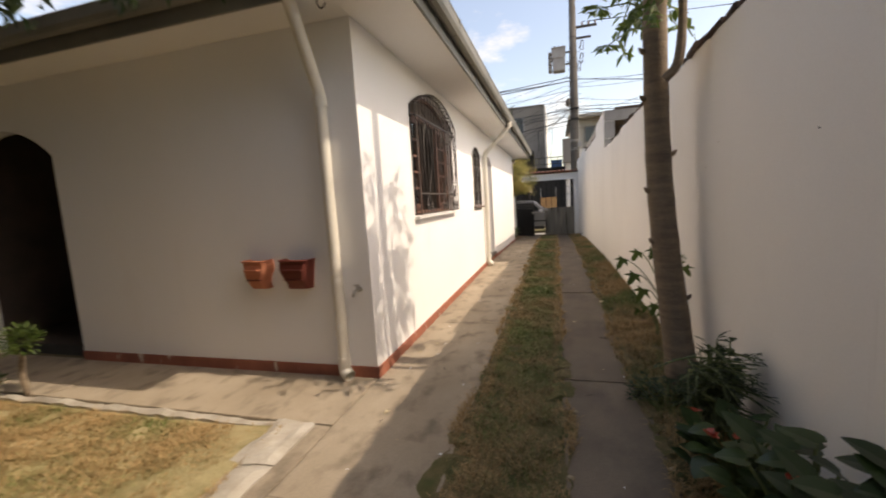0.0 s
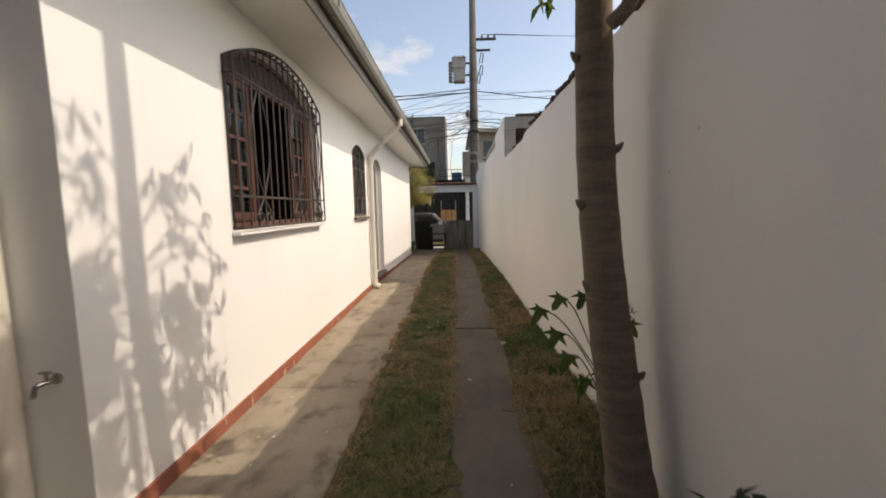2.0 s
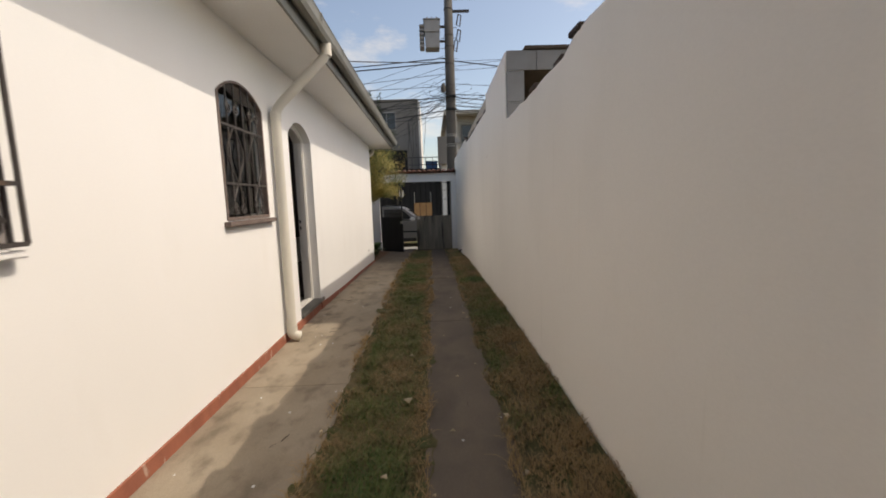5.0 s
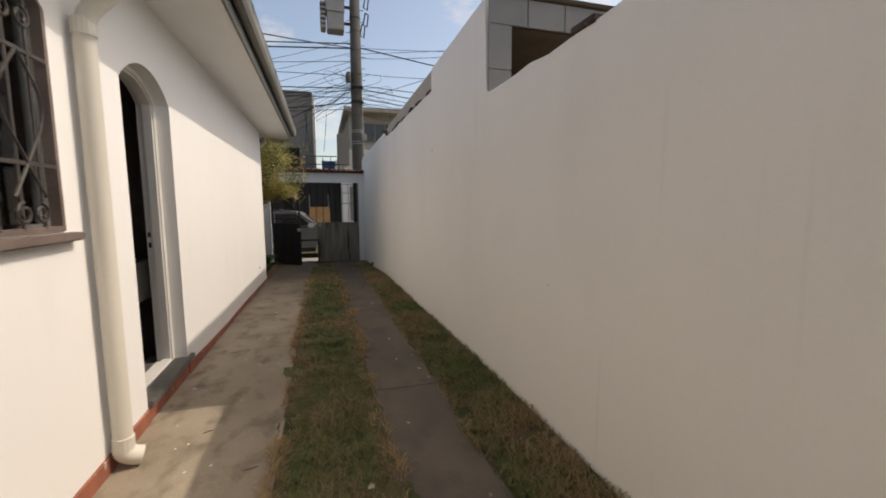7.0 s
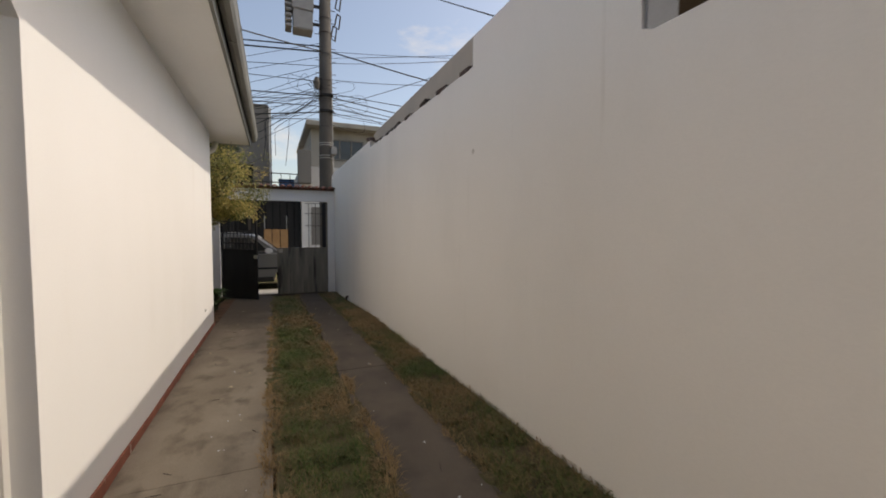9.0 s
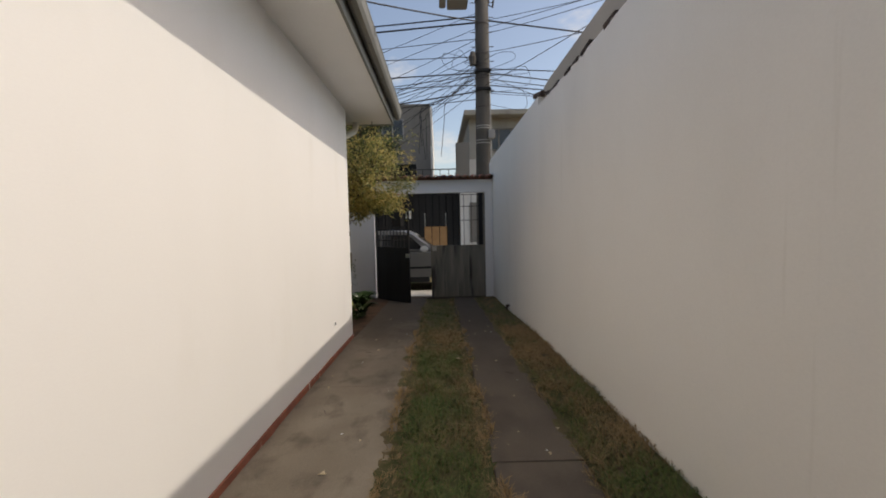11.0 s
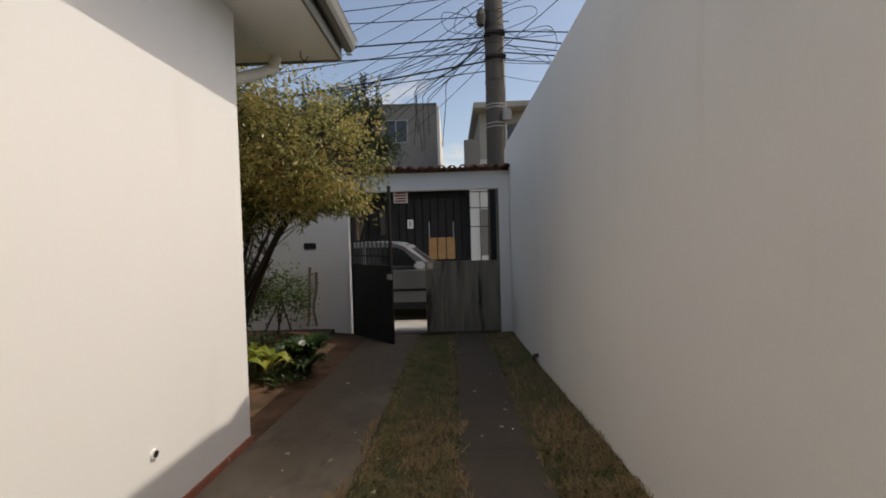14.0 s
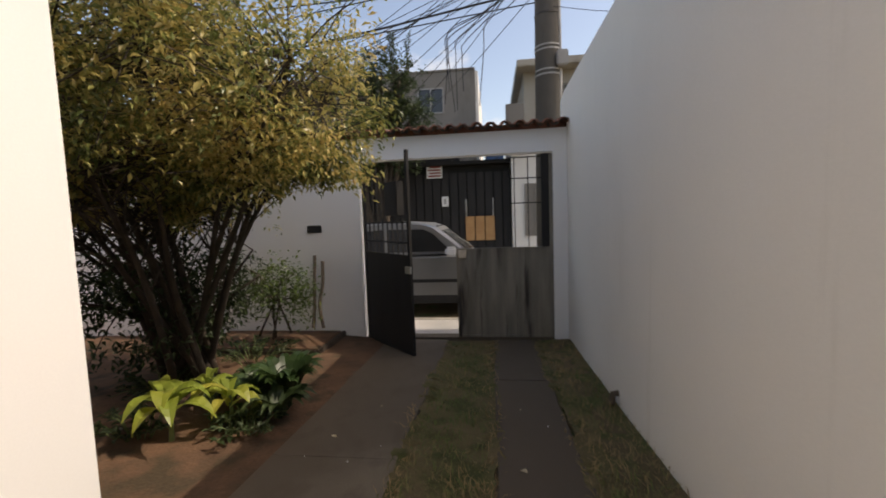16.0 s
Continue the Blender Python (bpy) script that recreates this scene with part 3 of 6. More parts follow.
def gutter_mesh(p0, p1, out, r=0.062):
    """A half-round gutter with rolled lip from p0 to p1; out: the way it hangs out from the fascia."""
    bm = bmesh.new()
    p0, p1, out = Vector(p0), Vector(p1), Vector(out)
    prof = [(0.0, 0.075), (0.0, -0.01), (0.012, -0.045), (0.045, -0.06), (0.08, -0.048), (0.098, -0.015), (0.106, 0.05), (0.112, 0.062), (0.102, 0.068), (0.095, 0.05), (0.088, -0.005), (0.07, -0.036), (0.045, -0.048), (0.02, -0.034), (0.01, 0.0), (0.01, 0.075)]
    rows = [[bm.verts.new(p + out * a + Vector((0, 0, b))) for a, b in prof] for p in (p0, p1)]
    for k in range(len(prof) - 1):
        bm.faces.new((rows[0][k], rows[0][k + 1], rows[1][k + 1], rows[1][k]))
    bm.faces.new(rows[0])
    bm.faces.new(rows[1][::-1])
    return bm


GZ = SOF + 0.13
gut = thing("gutter", "grey painted metal gutter with straps along the eaves", "gutter", kind="structure")
part("trough", gutter_mesh((EX + 0.024, SY - 0.1, GZ), (EX + 0.024, NY + 0.05, GZ), (1, 0, 0)), GUTTER, gut)
part("trough", gutter_mesh((-9.6, SY - 0.024, GZ), (EX + 0.13, SY - 0.024, GZ), (0, -1, 0)), GUTTER, gut)
strap = None
for i in range(16):
    y = SY + 0.4 + i * 0.82
    bm = bmesh.new()
    for a0, a1, b0, b1 in ((0, 0.110, 0.066, 0.070), (0.1125, 0.115, 0.0, 0.068), (0.02, 0.07, -0.0635, -0.0605)):
        add_box(bm, EX + 0.024 + a0, EX + 0.024 + a1, -0.014, 0.014, GZ + b0, GZ + b1)
    ob = part("strap", bm if strap is None else strap, GUTTER, gut)
    strap = ob.data
    ob.location.y = y
# painted base band of the house
bb = thing("baseboard", "red oxide painted band along the foot of the house", "baseboard", kind="structure")
bm = bmesh.new()
for y0, y1 in ((FY - 0.012, D1[0]), (D1[1], EY + 0.012)):
    n = int((y1 - y0) / 0.5) + 1
    rows = []
    for i in range(n + 1):
        y = y0 + (y1 - y0) * i / n
        z = ground_z(y)
        t = 0.10 - 0.04 * min(1.0, max(0.0, (y - 9.2) / 1.2)) + 0.006 * noise.noise((y * 2, 0, 3))
        rows.append([bm.verts.new(v) for v in ((WX + 0.001, y, z - 0.1), (WX + 0.013, y, z - 0.1), (WX + 0.013, y, z + t - 0.004), (WX + 0.009, y, z + t), (WX + 0.001, y, z + t))])
    for r0, r1 in zip(rows, rows[1:]):
        for k in range(4):
            bm.faces.new((r0[k], r0[k + 1], r1[k + 1], r1[k]))
    bm.faces.new(rows[0])
    bm.faces.new(rows[-1])
part("band", bm, REDBASE, bb)
bm = bmesh.new()
add_box(bm, WX - 0.16, WX + 0.0005, D1[0], D1[1], -0.1, 0.098)
part("band", bm, REDBASE, bb)
part("band", boxm(-4.52, WX + 0.013, FY - 0.012, FY + 0.001, -0.05, 0.105, 0.003), REDBASE, bb)
part("band", boxm(-9.0, -6.0, FY - 0.012, FY + 0.001, -0.05, 0.105, 0.003), REDBASE, bb)


# boundary wall with its stepped top
def wall_top(y):
    return (2.29 if y < 6.6 else 2.225) if y < 8.56 else 2.93 if y < 10.2 else 2.67 if y < 13.95 else 2.80


outline = [(-9, -0.5), (20.0 - 1.4, -0.5), (18.6, 2.72), (18.3, 2.78), (13.95, 2.80), (13.95, 2.69), (10.2, 2.67), (10.2, 2.90), (8.60, 2.95), (8.56, 2.25)]
y = 8.5
while y > -9:
    outline.append((y, wall_top(y) + 0.018 * noise.noise((y * 3.1, 0, 0)) + 0.012 * noise.noise((y * 11, 4, 0))))
    y -= 0.21
mesh_wall("wall_boundary", wall_profile("x", RX, 0.2, outline, []), WALLPAINT, "tall weathered white boundary wall with a stepped top")
wall_b = bpy.data.objects["wall_boundary"]
# crumbling clay coping on the lower stretch
cop = []
for k in range(5):
    bm = boxm(-0.018, 0.225, -0.095, 0.095, -0.012, 0.026, 0.006)
    for v in bm.verts:
        v.co += Vector((noise.noise((v.co.x * 9 + k * 5, v.co.y * 9, 1)), noise.noise((v.co.y * 9, k * 7, 2)), noise.noise((v.co.x * 8, v.co.y * 8, k * 3)))) * 0.022
    cop.append(mesh_of("coping_tile", bm, COPING))
y = -8.8
while y < 8.4:
    if random.random() > (0.12 if y < 6.4 else 0.72):
        ob = part("coping_tile", cop[random.randrange(5)], None, wall_b)
        ob.matrix_basis = pose(RX + random.uniform(-0.012, 0.02), y, wall_top(y) + 0.012, random.uniform(-5, 5), random.uniform(-8, 8), random.uniform(-7, 7))
    y += random.uniform(0.16, 0.21)
y = 10.35
while y < 13.9:
    if random.random() > 0.35:
        ob = part("coping_tile", cop[random.randrange(5)], None, wall_b)
        ob.matrix_basis = pose(RX + 0.01, y, 2.685 + random.uniform(-0.01, 0.01), random.uniform(-5, 5), random.uniform(-8, 8), random.uniform(-7, 7))
    y += random.uniform(0.17, 0.3)
ob = part("coping_tile", cop[1], None, wall_b)
ob.matrix_basis = pose(RX + 0.02, 14.0, 2.83, 4, 10, 6) @ Matrix.Scale(1.5, 4)
fl = thing("roof_flashing", "beige metal flashing over a neighbour's lean-to roof", "flashing", kind="structure")
bm = wall_profile("x", RX + 0.07, 0.9, [(10.05, 2.70), (13.95, 2.70), (13.95, 2.90), (13.7, 2.925), (9.75, 2.985), (9.9, 2.955)], [])
part("flashing_sheet", bm, FLASH, fl)

# neighbour's covered terrace behind the wall
nb = thing("neighbour_porch", "neighbour's porch clad in grey stone tiles", "porch", kind="structure")
NY0, NZ = 8.552, 2.99
part("roof_slab", boxm(RX + 0.205, 6.0, NY0 - 0.035, 10.15, NZ - 0.035, NZ, 0.004), DARKROOF, nb)
part("back_wall", boxm(RX + 0.21, 6.0, 9.95, 10.1, -0.3, NZ - 0.04), DARKROOF, nb)
part("lining", boxm(RX + 0.21, 6.0, NY0 + 0.05, 9.95, NZ - 0.24, NZ - 0.22), DARKROOF, nb)
part("beam_core", boxm(RX + 0.215, 6.0, NY0 + 0.004, NY0 + 0.2, NZ - 0.215, NZ - 0.04), GREYTILE, nb)
tile_a = mesh_of("tile", boxm(0.003, 0.327, -0.014, 0, 0.003, 0.207, 0.003), GREYTILE)
tile_b = mesh_of("tile", boxm(0.002, 0.196, -0.014, 0, 0.003, 0.327, 0.003), GREYTILE)
for i in range(10):
    ob = part("tile", tile_a, None, nb)
    ob.location = (RX + 0.004 + i * 0.33, NY0, NZ - 0.25)
for k in range(3):
    ob = part("tile", tile_b, None, nb)
    ob.location = (RX + 0.004, NY0, NZ - 0.58 - k * 0.33)

# front boundary with the gateway
gate_wall = mesh_wall("wall_street", wall_profile("y", GY, 0.18, [(-9.0, -0.7), (-1.62, -0.7), (-1.62, 2.02), (0.875, 2.02), (0.875, -0.7), (RX - 0.002, -0.7), (RX - 0.002, 2.30), (-9.0, 2.30)], []), WHITE, "white street wall with a wide gateway and lintel")
part("meter_slot", boxm(-2.36, -2.16, GY - 0.012, GY + 0.03, 1.10, 1.20, 0.004), BLACK, gate_wall, "dark letter slot")


def roman_tile():
    """A half-round clay roof tile, tapering, with real thickness."""
    bm = bmesh.new()
    n, rows = 8, []
    for r_in, y, dz in ((0.075, -0.21, 0.0), (0.062, 0.21, 0.03)):
        for r in (r_in, r_in - 0.014):
            rows.append([bm.verts.new((r * math.cos(math.pi * k / n), y, r * math.sin(math.pi * k / n) * 0.8 + dz)) for k in range(n + 1)])
    o0, i0, o1, i1 = rows
    for k in range(n):
        bm.faces.new((o0[k], o0[k + 1], o1[k + 1], o1[k]))
        bm.faces.new((i0[k], i1[k], i1[k + 1], i0[k + 1]))
        bm.faces.new((o0[k], i0[k], i0[k + 1], o0[k + 1]))
        bm.faces.new((o1[k], o1[k + 1], i1[k + 1], i1[k]))
    for k in (0, n):
        bm.faces.new((o0[k], o1[k], i1[k], i0[k]))
    return mesh_of("roof_tile", bm, CLAYTILE)


rt = roman_tile()
x = 0.98
while x > -4.6:
    for under in (0, 1):
        ob = part("roof_tile", rt, None, gate_wall)
        z = 2.335 + random.uniform(-0.006, 0.006)
        if under:
            ob.matrix_basis = pose(x - 0.085, GY + 0.05 + random.uniform(-0.012, 0.012), z + 0.058, 180, 0, random.uniform(-2, 2)) @ pose(0, 0, 0, -6)
        else:
            ob.matrix_basis = pose(x, GY + 0.05 + random.uniform(-0.015, 0.015), z + 0.012, 6, random.uniform(-3, 3), random.uniform(-2.5, 2.5))
    x -= 0.17
part("mortar_bed", boxm(-9.0, RX - 0.004, GY + 0.0, GY + 0.18, 2.302, 2.372, 0.006), CLAYTILE, gate_wall)
mesh_wall("wall_garden", boxm(-9.0, -8.85, EY, GY, -0.6, 2.3), WHITE, "plain white side wall of the garden")
# Unseen walls added round the yard; the 9.5 m ones dim the house front.
mesh_wall("wall_back", boxm(-14.2, 2.998, -9.0, -8.8, -0.2, 9.5), POLEM, "unseen grey wall added tall behind the front yard to block sky")
mesh_wall("wall_light_block", boxm(3.0, 3.2, -9.0, -0.9, -0.2, 9.5), POLEM, "unseen grey wall added beside the front yard to block light")
mesh_wall("wall_side", boxm(-14.2, -14.0, -8.8, FY + 4, -0.2, 4.5), POLEM, "unseen grey side wall added to close the front yard")

# garden beds
vs, fs = [], []
nx, ny = 26, 24
for j in range(ny + 1):
    for i in range(nx + 1):
        x, y = -8.8 + (7.52) * i / nx, EY + 0.01 + (GY - EY - 0.02) * j / ny
        lift = 0.012 + 0.05 * max(0, noise.noise((x * 1.3, y * 1.3, 0)) + 0.4) * min(1, (-1.28 - x) * 2.5)
        vs.append((x, y, ground_z(y) + lift))
fs = [(j * (nx + 1) + i, j * (nx + 1) + i + 1, (j + 1) * (nx + 1) + i + 1, (j + 1) * (nx + 1) + i) for j in range(ny) for i in range(nx)]
tagged(part("ground_bed", fast_mesh("ground_bed", vs, fs, REDSOIL)), "bare reddish garden soil beside the drive", "soil", kind="structure")
planter = thing("raised_bed", "low raised planting bed against the street wall", "planter", kind="structure")
part("edging", boxm(-3.6, -1.95, 17.28, 17.34, -0.6, -0.235, 0.012), DARKBARK, planter)
part("edging", boxm(-1.95, -1.89, 17.28, GY - 0.004, -0.6, -0.235, 0.012), DARKBARK, planter)
part("soil", boxm(-3.6, -1.96, 17.345, GY - 0.005, -0.6, -0.235, 0.01), REDSOIL, planter)
# soil banked against the boundary wall
bm = bmesh.new()
rows = []
for i in range(110):
    y = -8 + 26.1 * i / 109
    z = ground_z(y)
    k = 0.05 + 0.02 * noise.noise((y * 0.9, 3, 0)) + 0.012 * noise.noise((y * 4, 6, 0)) - 0.035 * min(1.0, max(0.0, (y - 9.0) / 2.0))
    rows.append([bm.verts.new(v) for v in ((0.615, y, z - 0.04), (0.66, y, z - 0.012), (0.85, y, z + k * 0.45), (RX + 0.01, y, z + k))])
for r0, r1 in zip(rows, rows[1:]):
    for k in range(3):
        bm.faces.new((r0[k], r0[k + 1], r1[k + 1], r1[k]))
tagged(part("ground_bank", bm, SOIL), "soil banked against the boundary wall", "soil", kind="structure")
tagged(part("gate_sill", boxm(-1.62, 0.875, GY + 0.02, GY + 0.2, -0.6, -0.335, 0.006), CONC), "concrete sill under the gate", "sill", kind="structure")

# street
tagged(part("pavement", boxm(-60, 60, GY + 0.2, 19.15, -0.6, -0.352, 0.01), PAVE), "pale street pavement outside the gate", "pavement", kind="structure")
tagged(part("kerb", boxm(-60, 60, 19.152, 19.27, -0.6, -0.35, 0.012), KERB), "cement kerb along the street", "kerb", kind="structure")
tagged(part("road", boxm(-200, 200, 19.272, 25.4, -0.7, -0.42), ROADM), "narrow asphalt street", "road", kind="structure")
tagged(part("pavement_far", boxm(-60, 60, 25.402, 27.0, -0.6, -0.30, 0.01), PAVE), "pavement on the far side of the street", "pavement", kind="structure")


# ---- things on the house ----
def bar(bm, p, q, r=0.006, n=6):
    return add_tube(bm, [p, q], r, n)


def scroll(bm, x, y, z, s, flip=1, r=0.0065):
    """A small iron scroll in the plane x."""
    pts = []
    for i in range(15):
        a = i / 14 * 2.9 * math.pi
        rad = s * (1 - 0.66 * i / 14)
        pts.append((x, y + flip * rad * math.sin(a), z + rad * math.cos(a)))
    return add_tube(bm, pts, r, 5)


def arch_z(w, y):
    y0, y1, z0, sp, rise = w
    half = (y1 - y0) / 2
    r = (half * half + rise * rise) / (2 * rise)
    d = min(abs(y - (y0 + y1) / 2), half)
    return sp + rise - r + math.sqrt(r * r - d * d)


def casement(parent, x, y0, y1, z0, z1, cols, rows):
    """A glazed wooden leaf with small panes, as parts of a window."""
    leaf = part("window_leaf", boxm(x - 0.02, x + 0.02, y0, y0 + 0.05, z0, z1, 0.003), WOOD, parent, "reddish brown glazed leaf")
    part("stile", boxm(x - 0.02, x + 0.02, y1 - 0.05, y1, z0, z1, 0.003), WOOD, leaf)
    part("rail", boxm(x - 0.019, x + 0.019, y0 + 0.05, y1 - 0.05, z0, z0 + 0.07, 0.003), WOOD, leaf)
    part("rail", boxm(x - 0.019, x + 0.019, y0 + 0.05, y1 - 0.05, z1 - 0.05, z1, 0.003), WOOD, leaf)
    for i in range(1, cols):
        yy = y0 + 0.05 + (y1 - y0 - 0.1) * i / cols
        part("glazing_bar", boxm(x - 0.014, x + 0.014, yy - 0.013, yy + 0.013, z0 + 0.07, z1 - 0.05), WOOD, leaf)
    for k in range(1, rows):
        zz = z0 + 0.07 + (z1 - z0 - 0.12) * k / rows
        part("glazing_bar", boxm(x - 0.012, x + 0.012, y0 + 0.05, y1 - 0.05, zz - 0.012, zz + 0.012), WOOD, leaf)
    pane = part("pane", boxm(x - 0.003, x + 0.003, y0 + 0.05, y1 - 0.05, z0 + 0.07, z1 - 0.05), GLASS, leaf)
    pane.visible_shadow = False
    return leaf


def frame_band(w, x0, x1, t, inset=0.0):
    """A frame that follows an arched opening, t wide, from x0 to x1."""
    y0, y1, z0, sp, rise = w
    a = (y0 + inset, y1 - inset, z0 + inset, sp, rise - inset)
    b = (a[0] + t, a[1] - t, a[2] + t, sp, max(0.02, a[4] - t * 0.8))
    return wall_profile("x", x0, x1 - x0, hole_loop(a), [hole_loop(b)])


# large arched window
win = thing("window_1", "large arched window with reddish wood leaves and dark iron grille", "window", kind="structure")
part("window_frame", frame_band(W1, WX - 0.12, WX - 0.06, 0.05, 0.002), WOOD, win)
zt = W1[3] - 0.06
part("transom", boxm(WX - 0.115, WX - 0.065, W1[0] + 0.05, W1[1] - 0.05, zt, zt + 0.05, 0.004), WOOD, win)
casement(win, WX - 0.09, W1[0] + 0.055, W1[0] + 0.47, W1[2] + 0.055, zt - 0.003, 2, 5)
casement(win, WX - 0.09, W1[1] - 0.47, W1[1] - 0.055, W1[2] + 0.055, zt - 0.003, 2, 5)
part("window_sill", boxm(WX - 0.05, WX + 0.06, W1[0] - 0.03, W1[1] + 0.02, W1[2] - 0.03, W1[2] - 0.002, 0.006), WHITE, win)
part("fanlight", wall_profile("x", WX - 0.10, 0.02, [(a, z) for a, z in [(W1[0] + 0.06, zt + 0.055), (W1[1] - 0.06, zt + 0.055)] + list(reversed(arch_points(W1[0] + 0.06, W1[1] - 0.06, W1[3] + 0.02, W1[4] - 0.07, 14)))], []), DARKROOF, win, "dark boarded arch head")
GX = WX + 0.07
grl = part("grille", bmesh.new(), IRON, win, "dark wrought iron grille")
G = (W1[0] - 0.005, W1[1] + 0.005, W1[2] + 0.02, W1[3] - 0.005, W1[4] + 0.015)


def grille_part(name, build):
    bm = bmesh.new()
    build(bm)
    part(name, bm, IRON, grl)


def rim(bm):
    pts = [(a, z) for a, z in arch_points(G[0], G[1], G[3], G[4], 20)]
    for x in (GX, WX + 0.01):
        add_tube(bm, [(x, a, z) for a, z in pts], 0.009, 6)
    for i in range(1, 20):
        bar(bm, (GX, *pts[i]), (WX + 0.01, *pts[i]), 0.006, 5)
    for a in (G[0], G[1]):
        bar(bm, (GX, a, G[2]), (GX, a, G[3]), 0.009)
        bar(bm, (WX + 0.012, a, G[2]), (WX + 0.012, a, G[3]), 0.009)
        for z in (G[2], G[2] + 0.21, G[3] - 0.1):
            bar(bm, (GX, a, z), (WX - 0.02, a, z), 0.008)


def rails(bm):
    for z in (G[2], G[2] + 0.21, G[3] - 0.10):
        add_box(bm, GX - 0.006, GX + 0.006, G[0], G[1], z - 0.008, z + 0.008)


grille_part("rim", rim)
grille_part("rail", rails)
nb_ = 15
for i in range(1, nb_):
    y = G[0] + (G[1] - G[0]) * i / nb_
    grille_part("bar", lambda bm: bar(bm, (GX, y, G[2]), (GX, y, arch_z(G, y) - 0.005), 0.0075))
for cy in (G[0] + 0.31, (G[0] + G[1]) / 2 + 0.13, G[1] - 0.19):
    def ornament(bm):
        z0, z1 = G[2] + 0.21, G[3] - 0.10
        for f in (-1, 1):
            add_tube(bm, smooth_path([(GX + 0.004, cy, z0), (GX + 0.004, cy + f * 0.115, z0 + 0.26), (GX + 0.004, cy + f * 0.125, z0 + 0.5), (GX + 0.004, cy, z1)], 6), 0.0065, 5)
            bar(bm, (GX + 0.004, cy, z0), (GX + 0.004, cy + f * 0.12, z0 - 0.13), 0.006)
            bar(bm, (GX + 0.004, cy, z1), (GX + 0.004, cy + f * 0.09, z1 + 0.11), 0.006)
            scroll(bm, GX + 0.004, cy + f * 0.06, G[2] + 0.068, 0.052, f)
    grille_part("ornament", ornament)

# small arched window
win2 = thing("window_2", "small arched window with a faded brown frame and scrolled grille", "window", kind="structure")
part("window_frame", frame_band(W2, WX - 0.035, WX + 0.008, 0.022, -0.004), BROWNPAINT, win2)
part("window_sill", boxm(WX - 0.05, WX + 0.05, W2[0] - 0.05, W2[1] + 0.06, W2[2] - 0.05, W2[2] - 0.013, 0.006), BROWNPAINT, win2)
for k in range(7):
    z = W2[2] + 0.06 + k * 0.13
    part("slat", boxm(WX - 0.085, WX - 0.068, W2[0] + 0.03, W2[1] - 0.03, z, z + 0.075), WOOD, win2)
pane = part("pane", boxm(WX - 0.062, WX - 0.057, W2[0] + 0.03, W2[1] - 0.03, W2[2] + 0.03, W2[3] + 0.02), GLASS, win2)
pane.visible_shadow = False
g2 = part("grille", bmesh.new(), IRON, win2, "dark wrought iron grille")
SX = WX + 0.004
for i in range(1, 6):
    y = W2[0] + (W2[1] - W2[0]) * i / 6
    bm = bmesh.new()
    bar(bm, (SX, y, W2[2] + 0.01), (SX, y, arch_z(W2, y) - 0.02), 0.007)
    part("bar", bm, IRON, g2)
for z in (W2[2] + 0.27, W2[2] + 0.70):
    part("rail", boxm(SX - 0.006, SX + 0.006, W2[0] + 0.02, W2[1] - 0.02, z - 0.008, z + 0.008), IRON, g2)
for cy in (W2[0] + 0.2, W2[1] - 0.2):
    bm = bmesh.new()
    for f in (-1, 1):
        add_tube(bm, smooth_path([(SX + 0.006, cy, W2[2] + 0.27), (SX + 0.006, cy + f * 0.11, W2[2] + 0.44), (SX + 0.006, cy + f * 0.11, W2[2] + 0.55), (SX + 0.006, cy, W2[2] + 0.70)], 6), 0.006, 5)
        bar(bm, (SX + 0.006, cy, W2[2] + 0.27), (SX + 0.006, cy + f * 0.09, W2[2] + 0.14), 0.006)
        scroll(bm, SX + 0.006, cy + f * 0.05, W2[2] + 0.075, 0.045, f)
        scroll(bm, SX + 0.006, cy + f * 0.05, W2[2] + 0.83, 0.045, f)
    part("ornament", bm, IRON, g2)

# side door in its arched recess
door = thing("door_1", "white panelled door standing open in a deep arched recess", "door", kind="structure")
part("doorframe", frame_band(D1, WX - 0.20, WX - 0.09, 0.045, -0.002), DOORWHITE, door)
part("doorframe_stop", frame_band(D1, WX - 0.155, WX - 0.10, 0.062, 0.0), DOORWHITE, door)
leaf = part("door_leaf", boxm(WX - 0.92, WX - 0.205, D1[0] + 0.05, D1[0] + 0.085, 0.16, 2.10, 0.004), DOORWHITE, door)
part("door_handle", tube([(WX - 0.87, D1[0] + 0.08, 1.12), (WX - 0.87, D1[0] + 0.13, 1.12), (WX - 0.76, D1[0] + 0.135, 1.12)], 0.008, 8), CHROME, leaf)
for zz in (1.05, 1.13):
    part("strike_plate", boxm(WX - 0.19, WX - 0.172, D1[1] - 0.0475, D1[1] - 0.042, zz, zz + 0.04), BLACK, door, "black lock strike plate")
cab = thing("wall_cabinet", "small white cabinet hung low on the room wall", "cabinet")
part("body", boxm(-2.15, -1.62, 9.22, 9.598, 0.60, 0.92, 0.008), DOORWHITE, cab)
part("drawer", boxm(-2.13, -1.64, 9.205, 9.219, 0.62, 0.74, 0.004), DOORWHITE, cab)
part("drawer", boxm(-2.13, -1.64, 9.205, 9.219, 0.755, 0.90, 0.004), DOORWHITE, cab)
part("handle", tube([(-1.95, 9.195, 0.75), (-1.80, 9.195, 0.75)], 0.006, 7), IRON, cab)
# Porch doors and lining coloured near-black in place of the deep arch's shade.
pd = thing("door_2", "closed double door inside the porch arch, blackened for its shade", "door", kind="structure")
